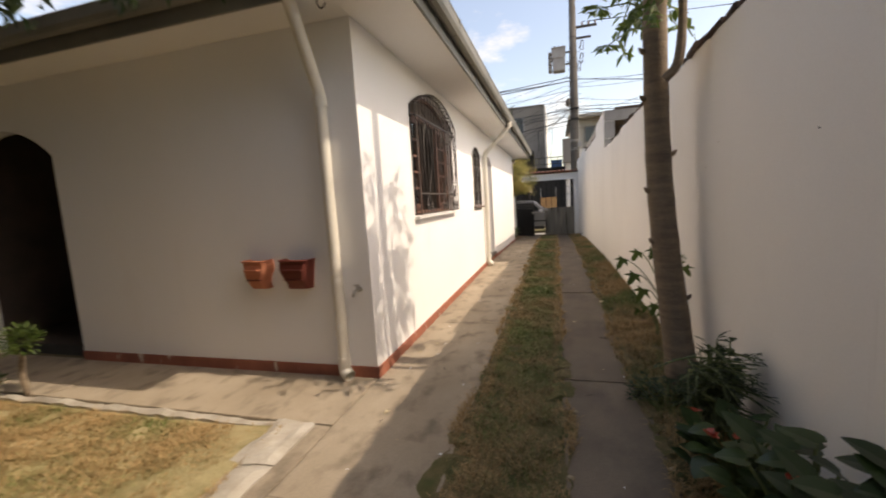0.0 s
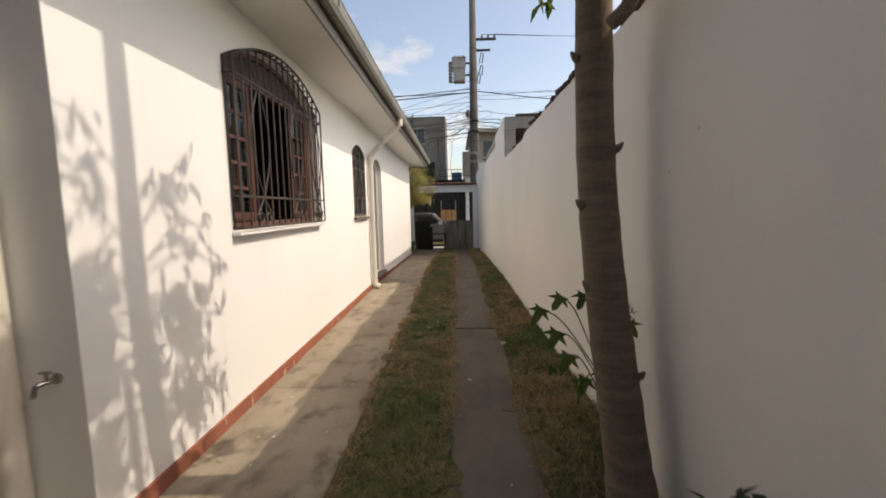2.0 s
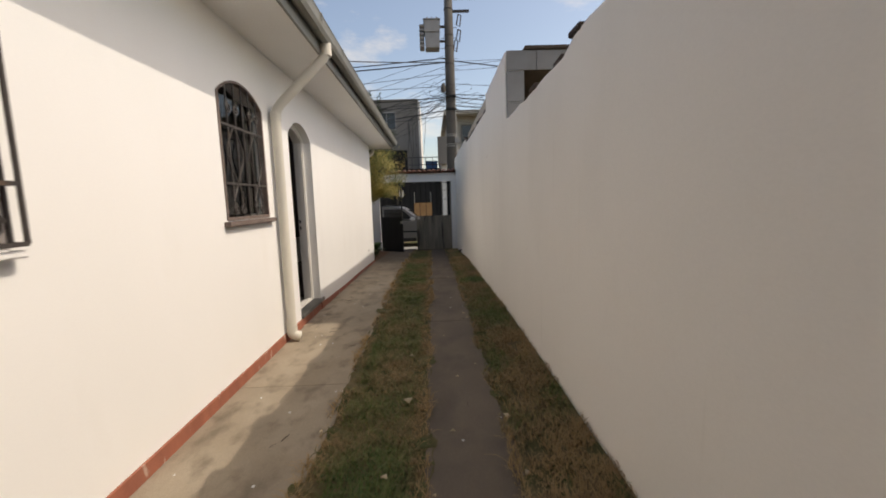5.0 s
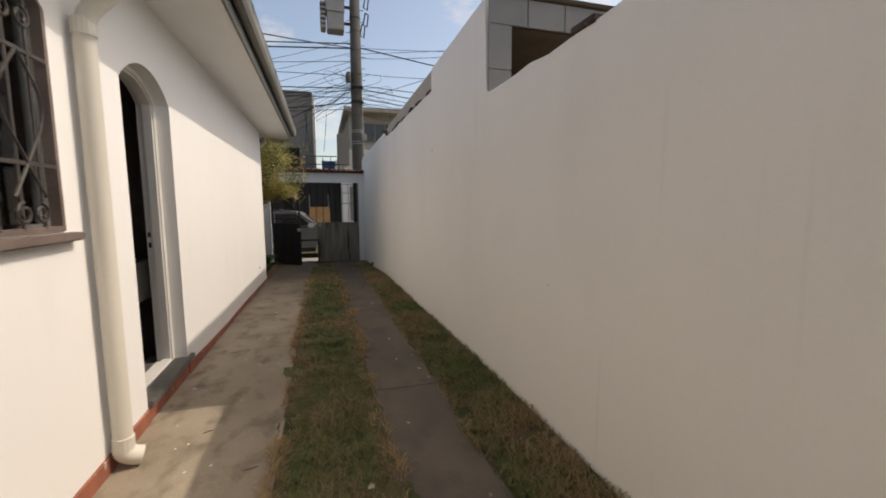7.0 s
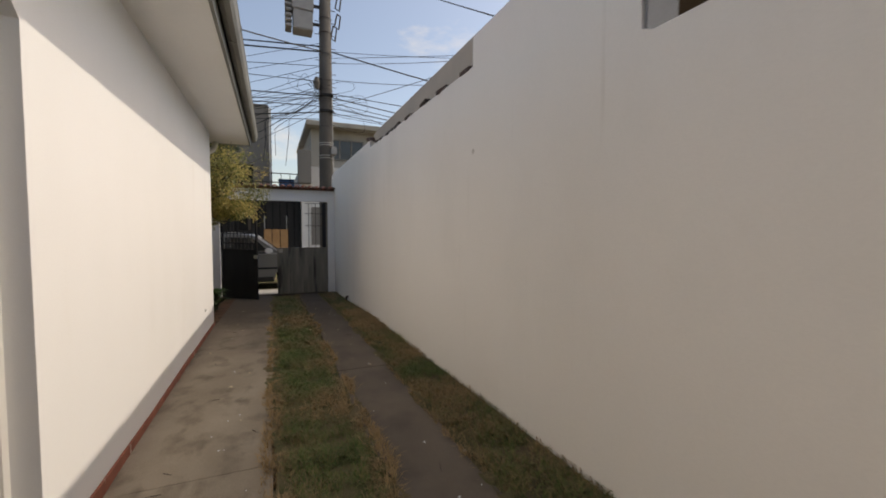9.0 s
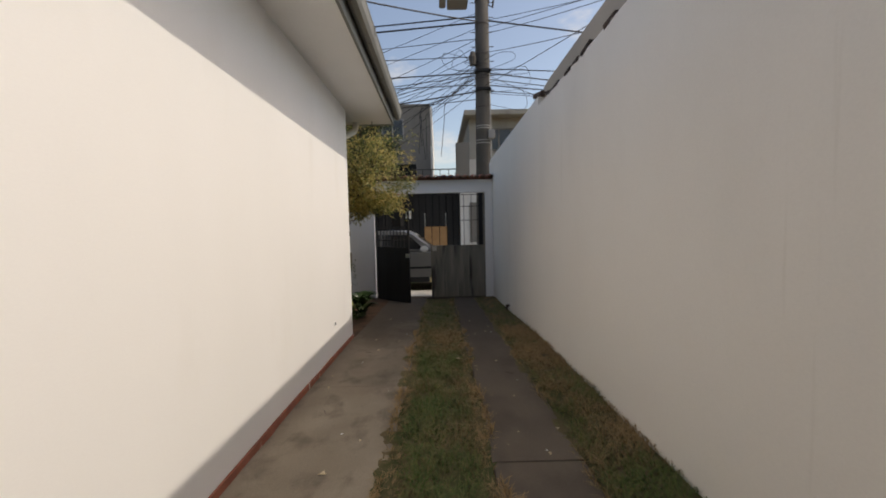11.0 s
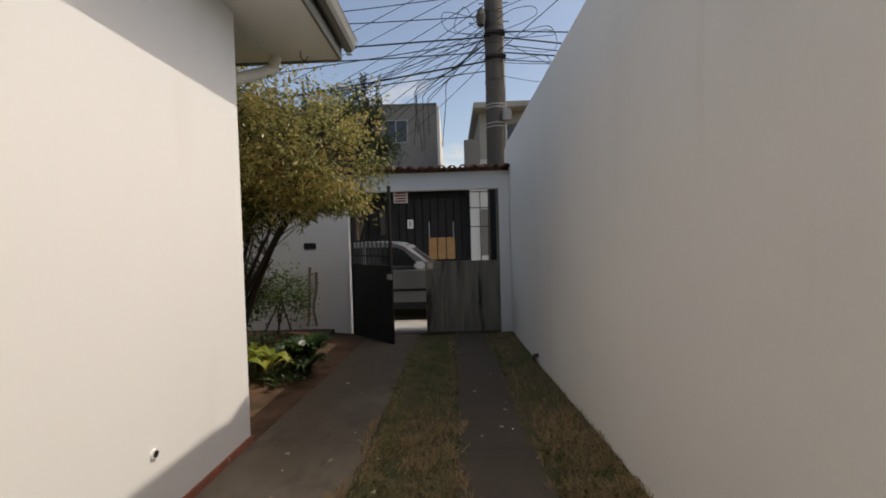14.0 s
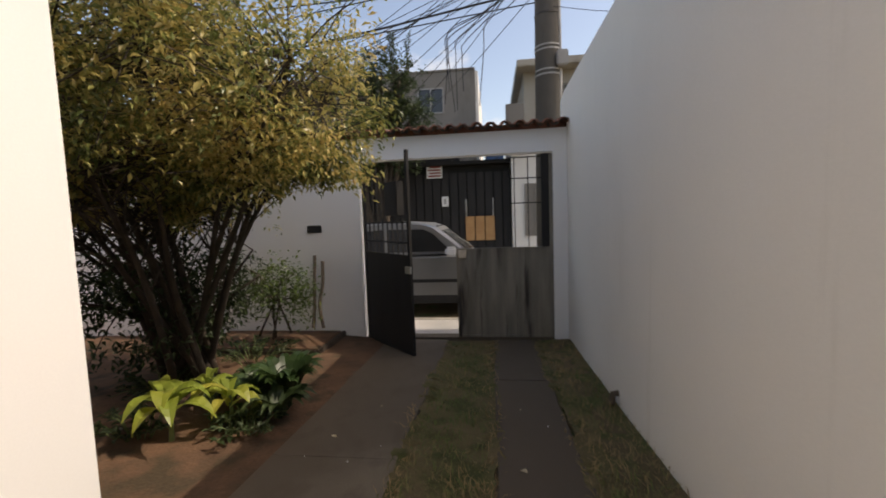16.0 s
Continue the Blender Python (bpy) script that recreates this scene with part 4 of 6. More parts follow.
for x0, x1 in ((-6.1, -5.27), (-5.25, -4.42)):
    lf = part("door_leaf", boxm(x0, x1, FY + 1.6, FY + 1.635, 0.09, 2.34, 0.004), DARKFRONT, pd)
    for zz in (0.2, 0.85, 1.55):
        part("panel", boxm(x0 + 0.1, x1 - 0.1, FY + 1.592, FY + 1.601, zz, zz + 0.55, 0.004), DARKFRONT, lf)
porch = thing("porch_lining", "porch recess lined near-black to stand for its shade", "porch", kind="structure")
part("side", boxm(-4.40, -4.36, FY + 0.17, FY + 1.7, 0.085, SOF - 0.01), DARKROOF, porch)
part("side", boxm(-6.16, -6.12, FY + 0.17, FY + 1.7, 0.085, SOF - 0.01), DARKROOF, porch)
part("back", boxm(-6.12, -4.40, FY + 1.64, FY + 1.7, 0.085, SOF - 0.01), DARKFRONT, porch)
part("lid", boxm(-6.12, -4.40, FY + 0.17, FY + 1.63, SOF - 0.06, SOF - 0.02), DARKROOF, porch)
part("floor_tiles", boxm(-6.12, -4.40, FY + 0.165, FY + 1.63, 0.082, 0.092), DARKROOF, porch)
tagged(part("step", boxm(WX - 0.30, WX + 0.03, D1[0] + 0.004, D1[1] + 0.10, 0.10, 0.142, 0.005), STEPSTONE), "dark grey granite doorstep", "step", kind="structure")


# downpipes
def downpipe(name, label, pts, foot, collar_at):
    t = thing(name, label, "downpipe")
    part("pipe", tube(pts, 0.044, 16, False), PVC, t, smooth=True)
    part("foot_elbow", tube(smooth_path(foot, 5), [0.049] * (len(smooth_path(foot, 5)) - 1) + [0.050], 16, False), PVC, t, smooth=True)
    part("foot_elbow_inside", tube(smooth_path(foot, 5), 0.044, 16, False), PVC, t)
    for p, q in collar_at:
        part("collar", tube([p, q], 0.0495, 16), PVC, t, smooth=False)
    return t


px, py = -1.555, FY - 0.062
downpipe("downpipe", "cream painted round downpipe at the corner of the house",
         [(px, py, 0.15), (px, py, 1.0), (px - 0.005, py, 2.16), (px - 0.003, py - 0.01, 2.235), (px, py - 0.05, 2.29), (px + 0.005, SY + 0.02, 2.74), (px + 0.005, SY - 0.06, 2.80)],
         [(px, py, 0.17), (px, py, 0.10), (px + 0.015, py - 0.012, 0.075), (px + 0.055, py - 0.032, 0.056)],
         [((px, py, 0.13), (px, py, 0.20)), ((px - 0.005, py, 2.12), (px - 0.005, py, 2.19)), ((px + 0.005, SY + 0.0, 2.76), (px + 0.005, SY - 0.04, 2.83))])
qx, qy = WX + 0.062, 7.92
downpipe("downpipe", "cream painted round downpipe beside the side door",
         [(qx, qy, 0.12), (qx, qy, 1.0), (qx, qy, 2.20), (qx + 0.02, qy, 2.26), (qx + 0.06, qy, 2.31), (EX + 0.04, qy, 2.70), (EX + 0.07, qy, 2.76), (EX + 0.07, qy, 2.84)],
         [(qx, qy, 0.15), (qx, qy, 0.10), (qx + 0.03, qy + 0.006, 0.072), (qx + 0.07, qy + 0.02, 0.055)],
         [((qx, qy, 0.11), (qx, qy, 0.18)), ((qx, qy, 2.16), (qx, qy, 2.235)), ((EX + 0.07, qy, 2.72), (EX + 0.07, qy, 2.83))])
ex, ey = -1.62, EY + 0.062
downpipe("downpipe", "cream painted round downpipe on the street end of the house",
         [(ex, ey, -0.05), (ex, ey, 2.20), (ex, ey + 0.02, 2.26), (ex + 0.02, ey + 0.06, 2.31), (ex + 0.3, NY - 0.12, 2.62), (ex + 0.33, NY - 0.1, 2.73)],
         [(ex, ey, -0.02), (ex, ey, -0.08), (ex, ey + 0.03, -0.11), (ex, ey + 0.09, -0.115)],
         [((ex, ey, 2.16), (ex, ey, 2.235))])

# tap
tap = thing("garden_tap", "small dull chrome garden tap on the house wall", "tap")
tx, tz = -1.40, 0.735
part("spout", tube(smooth_path([(tx, FY, tz), (tx, FY - 0.04, tz), (tx - 0.012, FY - 0.072, tz - 0.005), (tx - 0.02, FY - 0.082, tz - 0.045)], 4), 0.010, 10), CHROME, tap, smooth=True)
part("flange", tube([(tx, FY, tz), (tx, FY - 0.010, tz)], 0.021, 14), CHROME, tap)
part("valve_stem", tube([(tx, FY - 0.045, tz), (tx, FY - 0.045, tz + 0.036)], 0.007, 8), CHROME, tap)
part("handle", tube([(tx - 0.024, FY - 0.045, tz + 0.038), (tx + 0.024, FY - 0.045, tz + 0.04)], 0.006, 8), CHROME, tap)


# pair of terracotta wall pockets
def wall_pocket(label, x0, x1, mat, inner):
    """A hollow clay pocket, open at the top, its front leaning out and its inner side (inner: -1 or 1) drawn in below."""
    t = thing("wall_pocket", label, "planter", "terracotta wall pockets")
    z0, z1, th, n = 0.752, 0.985, 0.014, 7
    loops = []
    for inset in (0.0, th):
        for k in range(n + 1):
            u = k / n
            z = z0 + (z1 - z0) * u + (inset if k == 0 else 0)
            belly = 0.030 * math.sin(math.pi * min(1, u * 1.15))
            a, b = x0 + inset, x1 - inset
            if inner > 0:
                a, b = a + 0.030 * (1 - u), b - 0.022 * (1 - u) - 0.018 * math.sin(2 * math.pi * u)
            else:
                a, b = a + 0.022 * (1 - u) + 0.018 * math.sin(2 * math.pi * u), b - 0.030 * (1 - u)
            d = 0.070 + 0.055 * u + belly - inset
            c = 0.028
            loops.append([(a, FY, z), (a, FY - d + c, z), (a + c * 0.4, FY - d + c * 0.35, z), (a + c, FY - d, z), (b - c, FY - d, z), (b - c * 0.4, FY - d + c * 0.35, z), (b, FY - d + c, z), (b, FY, z)])
    bm = bmesh.new()
    rings = [[bm.verts.new(v) for v in lp] for lp in loops]
    outer, hollow = rings[:n + 1], rings[n + 1:]
    for skin in (outer, hollow):
        for p, q in zip(skin, skin[1:]):
            for k in range(7):
                bm.faces.new((p[k], p[k + 1], q[k + 1], q[k]))
        bm.faces.new(skin[0])
    for k in range(7):
        bm.faces.new((outer[n][k], outer[n][k + 1], hollow[n][k + 1], hollow[n][k]))
    part("shell", bm, mat, t)
    part("rim", tube([(x0 - 0.002, FY - 0.006, z1), (x0 - 0.002, FY - 0.105, z1), (x0 + 0.028, FY - 0.127, z1), (x1 - 0.028, FY - 0.127, z1), (x1 + 0.002, FY - 0.105, z1), (x1 + 0.002, FY - 0.006, z1)], 0.008, 7), mat, t, smooth=True)
    part("ledge", boxm(x0 + 0.035, x1 - 0.035, FY - 0.146, FY - 0.105, 0.905, 0.917, 0.003), mat, t)
    part("band", boxm(x0 + 0.04, x1 - 0.04, FY - 0.132, FY - 0.098, 0.828, 0.837, 0.002), SHADETERRA, t, "dark strip standing in for a shaded groove")


wall_pocket("orange terracotta wall pocket with a moulded rim and ledge", -2.385, -2.17, TERRA, 1)
# Same kind of pocket; its shade is put into the clay colour.
wall_pocket("terracotta wall pocket coloured dark for its shade, with a moulded rim and ledge", -2.03, -1.775, SHADETERRA, -1)
vent = thing("wall_outlet", "small outlet stub low in the house wall, black disc for its dark mouth", "outlet")
part("pipe_stub", tube([(WX - 0.02, 13.28, 0.265), (WX + 0.012, 13.28, 0.265)], 0.024, 10), WHITE, vent)
# Black disc on the closed stub, painted darkness for the hole.
part("mouth", tube([(WX + 0.010, 13.28, 0.265), (WX + 0.0135, 13.28, 0.265)], 0.017, 10), BLACK, vent)
hook = thing("soffit_hook", "bent wire hook under the eaves", "hook")
part("wire", tube(smooth_path([(-1.06, 14.7, SOF), (-1.06, 14.7, SOF - 0.05), (-1.03, 14.7, SOF - 0.08), (-1.0, 14.7, SOF - 0.05)], 4), 0.005, 6), IRON, hook)
hook2 = copy_thing(hook, pose(-0.3, -12.4, 0))

# ---- gate ----
def gate_leaf(name, label, width, sheet, n_bars, at, rz, flip):
    """A gate leaf from its hinge along +x: sheet below, bars above."""
    t = thing(name, label, "gate", "street gate leaves", at=at, rz=rz)
    H, P, F = 2.33, 1.17, 0.035
    s = flip
    def bx(a, b, *r, **k):
        lo, hi = sorted((a * s, b * s))
        return boxm(lo, hi, *r, **k)
    part("stile", bx(0, 0.045, -F / 2, F / 2, 0, H, bevel=0.004), sheet, t)
    part("stile", bx(width - 0.045, width, -F / 2, F / 2, 0, H if flip > 0 else P, bevel=0.004), sheet, t)
    part("sheet", bx(0.045, width - 0.045, -0.006, 0.006, 0.02, P - 0.03), sheet, t)
    part("rail", bx(0.045, width - 0.045, -0.016, 0.016, P - 0.03, P, bevel=0.003), sheet, t)
    part("rail", bx(0.045, width - 0.045, -0.016, 0.016, 0.0, 0.03, bevel=0.003), sheet, t)
    return t, bx, P, H


gl, bx, P, H = gate_leaf("gate_leaf", "dark metal gate leaf standing ajar with bars above", 1.16, BLACKGATE, 7, (-1.575, GY + 0.03, -0.33), -47, 1)
for z in (P + 0.13, P + 0.36):
    part("rail", bx(0.045, 1.115, -0.008, 0.008, z, z + 0.018), BLACKGATE, gl)
for i in range(1, 9):
    xx = 0.045 + 1.07 * i / 9
    part("bar", bx(xx - 0.007, xx + 0.007, -0.007, 0.007, P, H - 0.12 if i in (2, 3) else P + 0.42), BLACKGATE, gl)
part("latch", bx(1.09, 1.2, -0.05, -0.02, P - 0.2, P - 0.12, bevel=0.006), CHROME, gl, "worn steel latch")
part("letter_box", bx(0.55, 0.85, 0.02, 0.12, P + 0.45, P + 0.85, bevel=0.008), BLACKGATE, gl, "black metal letter box")
gr_, bx, P, H = gate_leaf("gate_leaf", "closed gate leaf with a rust-streaked grey sheet and thin bars", 1.23, RUSTGATE, 4, (0.872, GY + 0.03, -0.33), 0, -1)
part("stile", bx(0.046, 0.14, -0.03, 0.03, P, H, bevel=0.004), BLACKGATE, gr_)
for xx in (0.30, 0.47):
    part("bar", bx(xx - 0.006, xx + 0.006, -0.006, 0.006, P, H - 0.02), BLACKGATE, gr_)
for z in (P + 0.55, P + 0.86, H - 0.04):
    part("rail", bx(0.14, 0.56, -0.006, 0.006, z, z + 0.014), BLACKGATE, gr_)
part("drop_bolt", tube([(-1.19, -0.03, 0.02), (-1.19, -0.03, 0.55)], 0.009, 8), IRON, gr_)
part("lock_box", bx(1.10, 1.2, -0.045, -0.008, P - 0.12, P - 0.02, bevel=0.006), CHROME, gr_, "worn steel lock box")

# ---- papaya tree beside the wall ----
def palmate(verts, faces, c, axis, up, size):
    """A deeply lobed palmate leaf."""
    axis = axis.normalized()
    s = axis.cross(up).normalized()
    for k in range(7):
        a = radians(-135 + 45 * k)
        d = axis * math.cos(a) + s * math.sin(a) - Vector((0, 0, 0.18))
        L = size * (1.0 - 0.09 * abs(k - 3)) * random.uniform(0.9, 1.08)
        leaf_quads(verts, faces, c, d, up, L, L * 0.33, 0.06)
        for f in (-1, 1):
            p = c + d.normalized() * L * 0.45
            d2 = axis * math.cos(a + f * 0.7) + s * math.sin(a + f * 0.7) - Vector((0, 0, 0.15))
            leaf_quads(verts, faces, p, d2, up, L * 0.45, L * 0.22, 0.06)


pap = thing("papaya_tree", "papaya tree with a bare ringed grey trunk against the wall", "tree")
trunk_pts = smooth_path([(0.89, 2.75, -0.05), (0.885, 2.76, 0.12), (0.862, 2.85, 0.5), (0.825, 2.945, 1.0), (0.795, 3.01, 1.6), (0.77, 2.99, 2.4), (0.76, 2.93, 3.2), (0.775, 2.93, 4.2), (0.785, 2.94, 6.1)], 8)
rad = []
for i, p in enumerate(trunk_pts):
    r = 0.095 - 0.0085 * min(p.z, 6.1) if p.z > 0.2 else 0.101
    rad.append(r * (1.035 if i % 4 == 0 else 1.0))
part("trunk", tube(trunk_pts, rad, 18), BARK, pap, smooth=True)
verts, faces = [], []
pet = bmesh.new()
for k in range(16):
    a, up_ = k * 2.4, random.uniform(-0.15, 0.5)
    base = Vector((0.79, 2.92, 5.55 + 0.58 * k / 16))
    d = Vector((math.cos(a), math.sin(a), up_)).normalized()
    L = random.uniform(0.45, 0.75)
    tip = base + d * L + Vector((0, 0, -0.1 * L))
    add_tube(pet, [base, base + d * L * 0.6 + Vector((0, 0, 0.04)), tip], [0.014, 0.009, 0.006], 5)
    palmate(verts, faces, tip, Vector((d.x, d.y, -0.25)), Vector((0, 0, 1)), random.uniform(0.22, 0.32))
# leafy side shoots up the trunk
shoot_rnd = random.Random(8)
for k in range(40):
    side = -1 if k % 5 < 3 else 1
    z = 2.5 + 1.45 * ((k * 0.618) % 1.0) ** 1.25
    base = Vector((0.77, 2.93 + 0.05 * side, z))
    d = Vector((shoot_rnd.uniform(-0.7, 0.7), side * shoot_rnd.uniform(0.6, 1.0), shoot_rnd.uniform(-0.5, 0.6))).normalized()
    L = shoot_rnd.uniform(0.16, 0.50)
    path = smooth_path([base, base + d * L * 0.5 + Vector((0, 0, 0.05)), base + d * L - Vector((0, 0, 0.05))], 4)
    add_tube(pet, path, 0.005, 4)
    for q in range(15):
        p = path[shoot_rnd.randrange(3, len(path))] + Vector((shoot_rnd.gauss(0, 0.02), shoot_rnd.gauss(0, 0.02), shoot_rnd.gauss(0, 0.02)))
        dd = d * 0.5 + Vector((shoot_rnd.gauss(0, 0.7), shoot_rnd.gauss(0, 0.7), shoot_rnd.gauss(-0.3, 0.5)))
        leaf_quads(verts, faces, p, dd, Vector((shoot_rnd.gauss(0, 0.6), shoot_rnd.gauss(0, 0.6), 1)), shoot_rnd.uniform(0.06, 0.11), shoot_rnd.uniform(0.028, 0.045), 0.1)
for k in range(24):
    side = -1 if k % 2 else 1
    z = 2.62 + 0.95 * ((k * 0.618) % 1.0)
    base = Vector((0.77, 2.95 + 0.05 * side, z))
    d = Vector((shoot_rnd.uniform(-0.6, 0.4), side, shoot_rnd.uniform(-0.45, 0.45))).normalized()
    L = shoot_rnd.uniform(0.3, 0.62)
    path = smooth_path([base, base + d * L * 0.5 + Vector((0, 0, 0.06)), base + d * L - Vector((0, 0, 0.06))], 4)
    add_tube(pet, path, 0.006, 4)
    for q in range(13):
        p = path[shoot_rnd.randrange(3, len(path))] + Vector((shoot_rnd.gauss(0, 0.03), shoot_rnd.gauss(0, 0.03), shoot_rnd.gauss(0, 0.03)))
        dd = d * 0.5 + Vector((shoot_rnd.gauss(0, 0.6), shoot_rnd.gauss(0, 0.6), shoot_rnd.gauss(-0.5, 0.5)))
        leaf_quads(verts, faces, p, dd, Vector((shoot_rnd.gauss(0, 0.7), shoot_rnd.gauss(0, 0.6), 1)), shoot_rnd.uniform(0.09, 0.14), shoot_rnd.uniform(0.042, 0.062), 0.1)
for base, tip, sz in (((0.77, 2.88, 2.50), (0.42, 2.95, 2.62), 0.16), ((0.77, 2.88, 2.42), (0.50, 3.2, 2.45), 0.15), ((0.775, 2.88, 2.45), (0.98, 3.3, 2.55), 0.13), ((0.86, 2.93, 0.70), (0.93, 2.98, 0.86), 0.06)):
    base, tip = Vector(base), Vector(tip)
    add_tube(pet, [base, (base + tip) / 2 + Vector((0, 0, 0.05)), tip], [0.009, 0.006, 0.004], 5)
    palmate(verts, faces, tip, tip - base, Vector((0, 0, 1)), sz)
part("petiole_mass", pet, STEM, pap)
part("crown", fast_mesh("crown", verts, faces, PAPAYA), None, pap)
for sx_, sz_ in ((-1, 0.98), (-1, 1.36), (1, 1.62), (-1, 1.98), (1, 0.62), (-1, 2.3)):
    o = min(trunk_pts, key=lambda p: abs(p.z - sz_))
    part("leaf_scar", tube([o + Vector((sx_ * 0.075, -0.02, 0)), o + Vector((sx_ * 0.095, -0.028, 0.012)), o + Vector((sx_ * 0.108, -0.03, 0.03))], [0.022, 0.015, 0.006], 7), BARK, pap, smooth=True)
stub = bmesh.new()
add_tube(stub, smooth_path([(0.80, 2.87, 2.08), (0.87, 2.85, 2.16), (0.895, 2.84, 2.36), (0.895, 2.83, 2.75), (0.91, 2.82, 3.2)], 4), [0.03] * 8 + [0.026] * 9, 8)
part("branch_stub", stub, BARK, pap, "pale cut branch stub")


def lobed_leaf(verts, faces, c, axis, face_to, size):
    """A five-lobed hanging leaf: one outline with deep notches, a little cupped."""
    axis = axis.normalized()
    side = axis.cross(face_to).normalized()
    nrm = side.cross(axis)
    outline = ((-8, 0.10), (-100, 0.42), (-74, 0.30), (-58, 0.78), (-36, 0.36), (-14, 0.74), (0, 1.0), (14, 0.74), (36, 0.36), (58, 0.78), (74, 0.30), (100, 0.42), (8, 0.10))
    i = len(verts)
    verts.append(tuple(c))
    for a, ln in outline:
        a = radians(a)
        q = ln * size * random.uniform(0.92, 1.08)
        verts.append(tuple(c + axis * math.cos(a) * q + side * math.sin(a) * q - nrm * 0.22 * q * q / size))
    n = len(outline)
    faces.extend((i, i + 1 + k, i + 2 + k) for k in range(n - 1))


def sapling(at, top, tips, label):
    t = thing("papaya_sapling", label, "plant", "papaya saplings")
    b, tp = Vector(at), Vector(top)
    bm = bmesh.new()
    vv, ff = [], []
    add_tube(bm, smooth_path([b, b.lerp(tp, 0.5) + Vector((0.015, 0, 0)), tp], 4), [0.011] * 4 + [0.009] * 5, 7)
    for k, (tip, s) in enumerate(tips):
        tip = Vector(tip)
        o = b.lerp(tp, 0.55 + 0.45 * k / len(tips))
        add_tube(bm, smooth_path([o, o.lerp(tip, 0.6) + Vector((0, 0, 0.05)), tip], 3), 0.0035, 5)
        out = Vector((tip.x - o.x, tip.y - o.y, 0)).normalized()
        lobed_leaf(vv, ff, tip, out * 0.55 + Vector((0, 0, -0.85)), Vector((-0.35 + 0.3 * math.sin(k * 2.3), -1.0, 0.45)), s)
    part("stem_mass", bm, STEM, t)
    part("leaves", fast_mesh("leaves", vv, ff, PAPAYA), None, t)


sapling((0.95, 3.26, 0.0), (0.86, 3.2, 0.66), [((0.80, 3.12, 0.50), 0.10), ((0.72, 3.12, 0.62), 0.115), ((0.86, 3.06, 0.58), 0.10), ((0.66, 3.12, 0.74), 0.11), ((0.58, 3.12, 0.86), 0.10), ((0.98, 3.06, 0.80), 0.08), ((0.70, 3.20, 0.90), 0.095), ((0.80, 3.16, 0.92), 0.09)], "young papaya plant with drooping lobed leaves by the wall")
sapling((0.94, 3.72, 0.0), (0.92, 3.70, 0.26), [((0.84, 3.66, 0.34), 0.07), ((0.94, 3.58, 0.30), 0.07), ((0.80, 3.78, 0.28), 0.075)], "small papaya seedling at the wall's foot")


# dark shrub at the tree's foot
def shrub(label, at, n, radius, height, leaf, width, mat, spiky=0.0, name="shrub"):
    t = thing(name, label, "shrub")
    b = Vector(at)
    bm = bmesh.new()
    vv, ff = [], []
    for k in range(n):
        a = random.uniform(0, 2 * math.pi)
        rr = radius * math.sqrt(random.random())
        h = height * random.uniform(0.45, 1.0) * (1 - 0.45 * rr / radius)
        tip = b + Vector((rr * math.cos(a), rr * math.sin(a), h))
        foot = b + Vector((rr * 0.35 * math.cos(a), rr * 0.35 * math.sin(a), 0))
        if tip.x > RX - 0.04:
            tip.x = RX - 0.04
        path = smooth_path([foot, foot.lerp(tip, 0.5) + Vector((0, 0, 0.05)), tip], 3)
        add_tube(bm, path, 0.004, 4)
        for q in range(11):
            u = random.uniform(0.3, 1.0)
            p = path[min(len(path) - 1, int(u * len(path)))]
            d = Vector((math.cos(a + random.uniform(-2, 2)), math.sin(a + random.uniform(-2, 2)), random.uniform(-0.1, 0.9)))
            L = leaf * random.uniform(0.7, 1.2)
            if p.x + d.x * L > RX - 0.01:
                d.x = -abs(d.x)
            leaf_quads(vv, ff, p, d, Vector((0, 0, 1)), L, width * random.uniform(0.8, 1.2))
    for k in range(int(spiky)):
        a = random.uniform(-2.6, -0.2)
        p = b + Vector((random.uniform(-0.1, 0.1), random.uniform(-0.1, 0.1), random.uniform(0.15, height * 0.8)))
        d = Vector((math.cos(a) * 0.6, math.sin(a), random.uniform(-0.05, 0.35))).normalized()
        L = random.uniform(0.22, 0.42)
        if p.x + d.x * L > RX - 0.02:
            d.x = (RX - 0.02 - p.x) / L
        add_tube(bm, [p, p + d * L * 0.5, p + d * L + Vector((0, 0, -0.02))], [0.006, 0.005, 0.002], 4)
        for q in range(14):
            u = 0.2 + 0.8 * q / 14
            leaf_quads(vv, ff, p + d * L * u, d + Vector((random.uniform(-1, 1), random.uniform(-0.4, 0.4), random.uniform(-0.6, 1))) * 0.6, Vector((0, 0, 1)), 0.045, 0.010)
    part("stem_mass", bm, STEM, t)
    part("leaves", fast_mesh("leaves", vv, ff, mat), None, t)


shrub("dark green bushy shrub at the foot of the papaya", (0.86, 2.18, 0), 64, 0.12, 0.66, 0.07, 0.015, DEEPGREEN, 60)
shrub("small leafy shrub with upright stems by the wall", (0.93, 2.13, 0), 14, 0.08, 0.88, 0.075, 0.040, DEEPGREEN)
shrub("low dark weeds spreading over the drive's edge", (0.74, 2.52, 0), 34, 0.24, 0.20, 0.05, 0.018, DEEPGREEN)


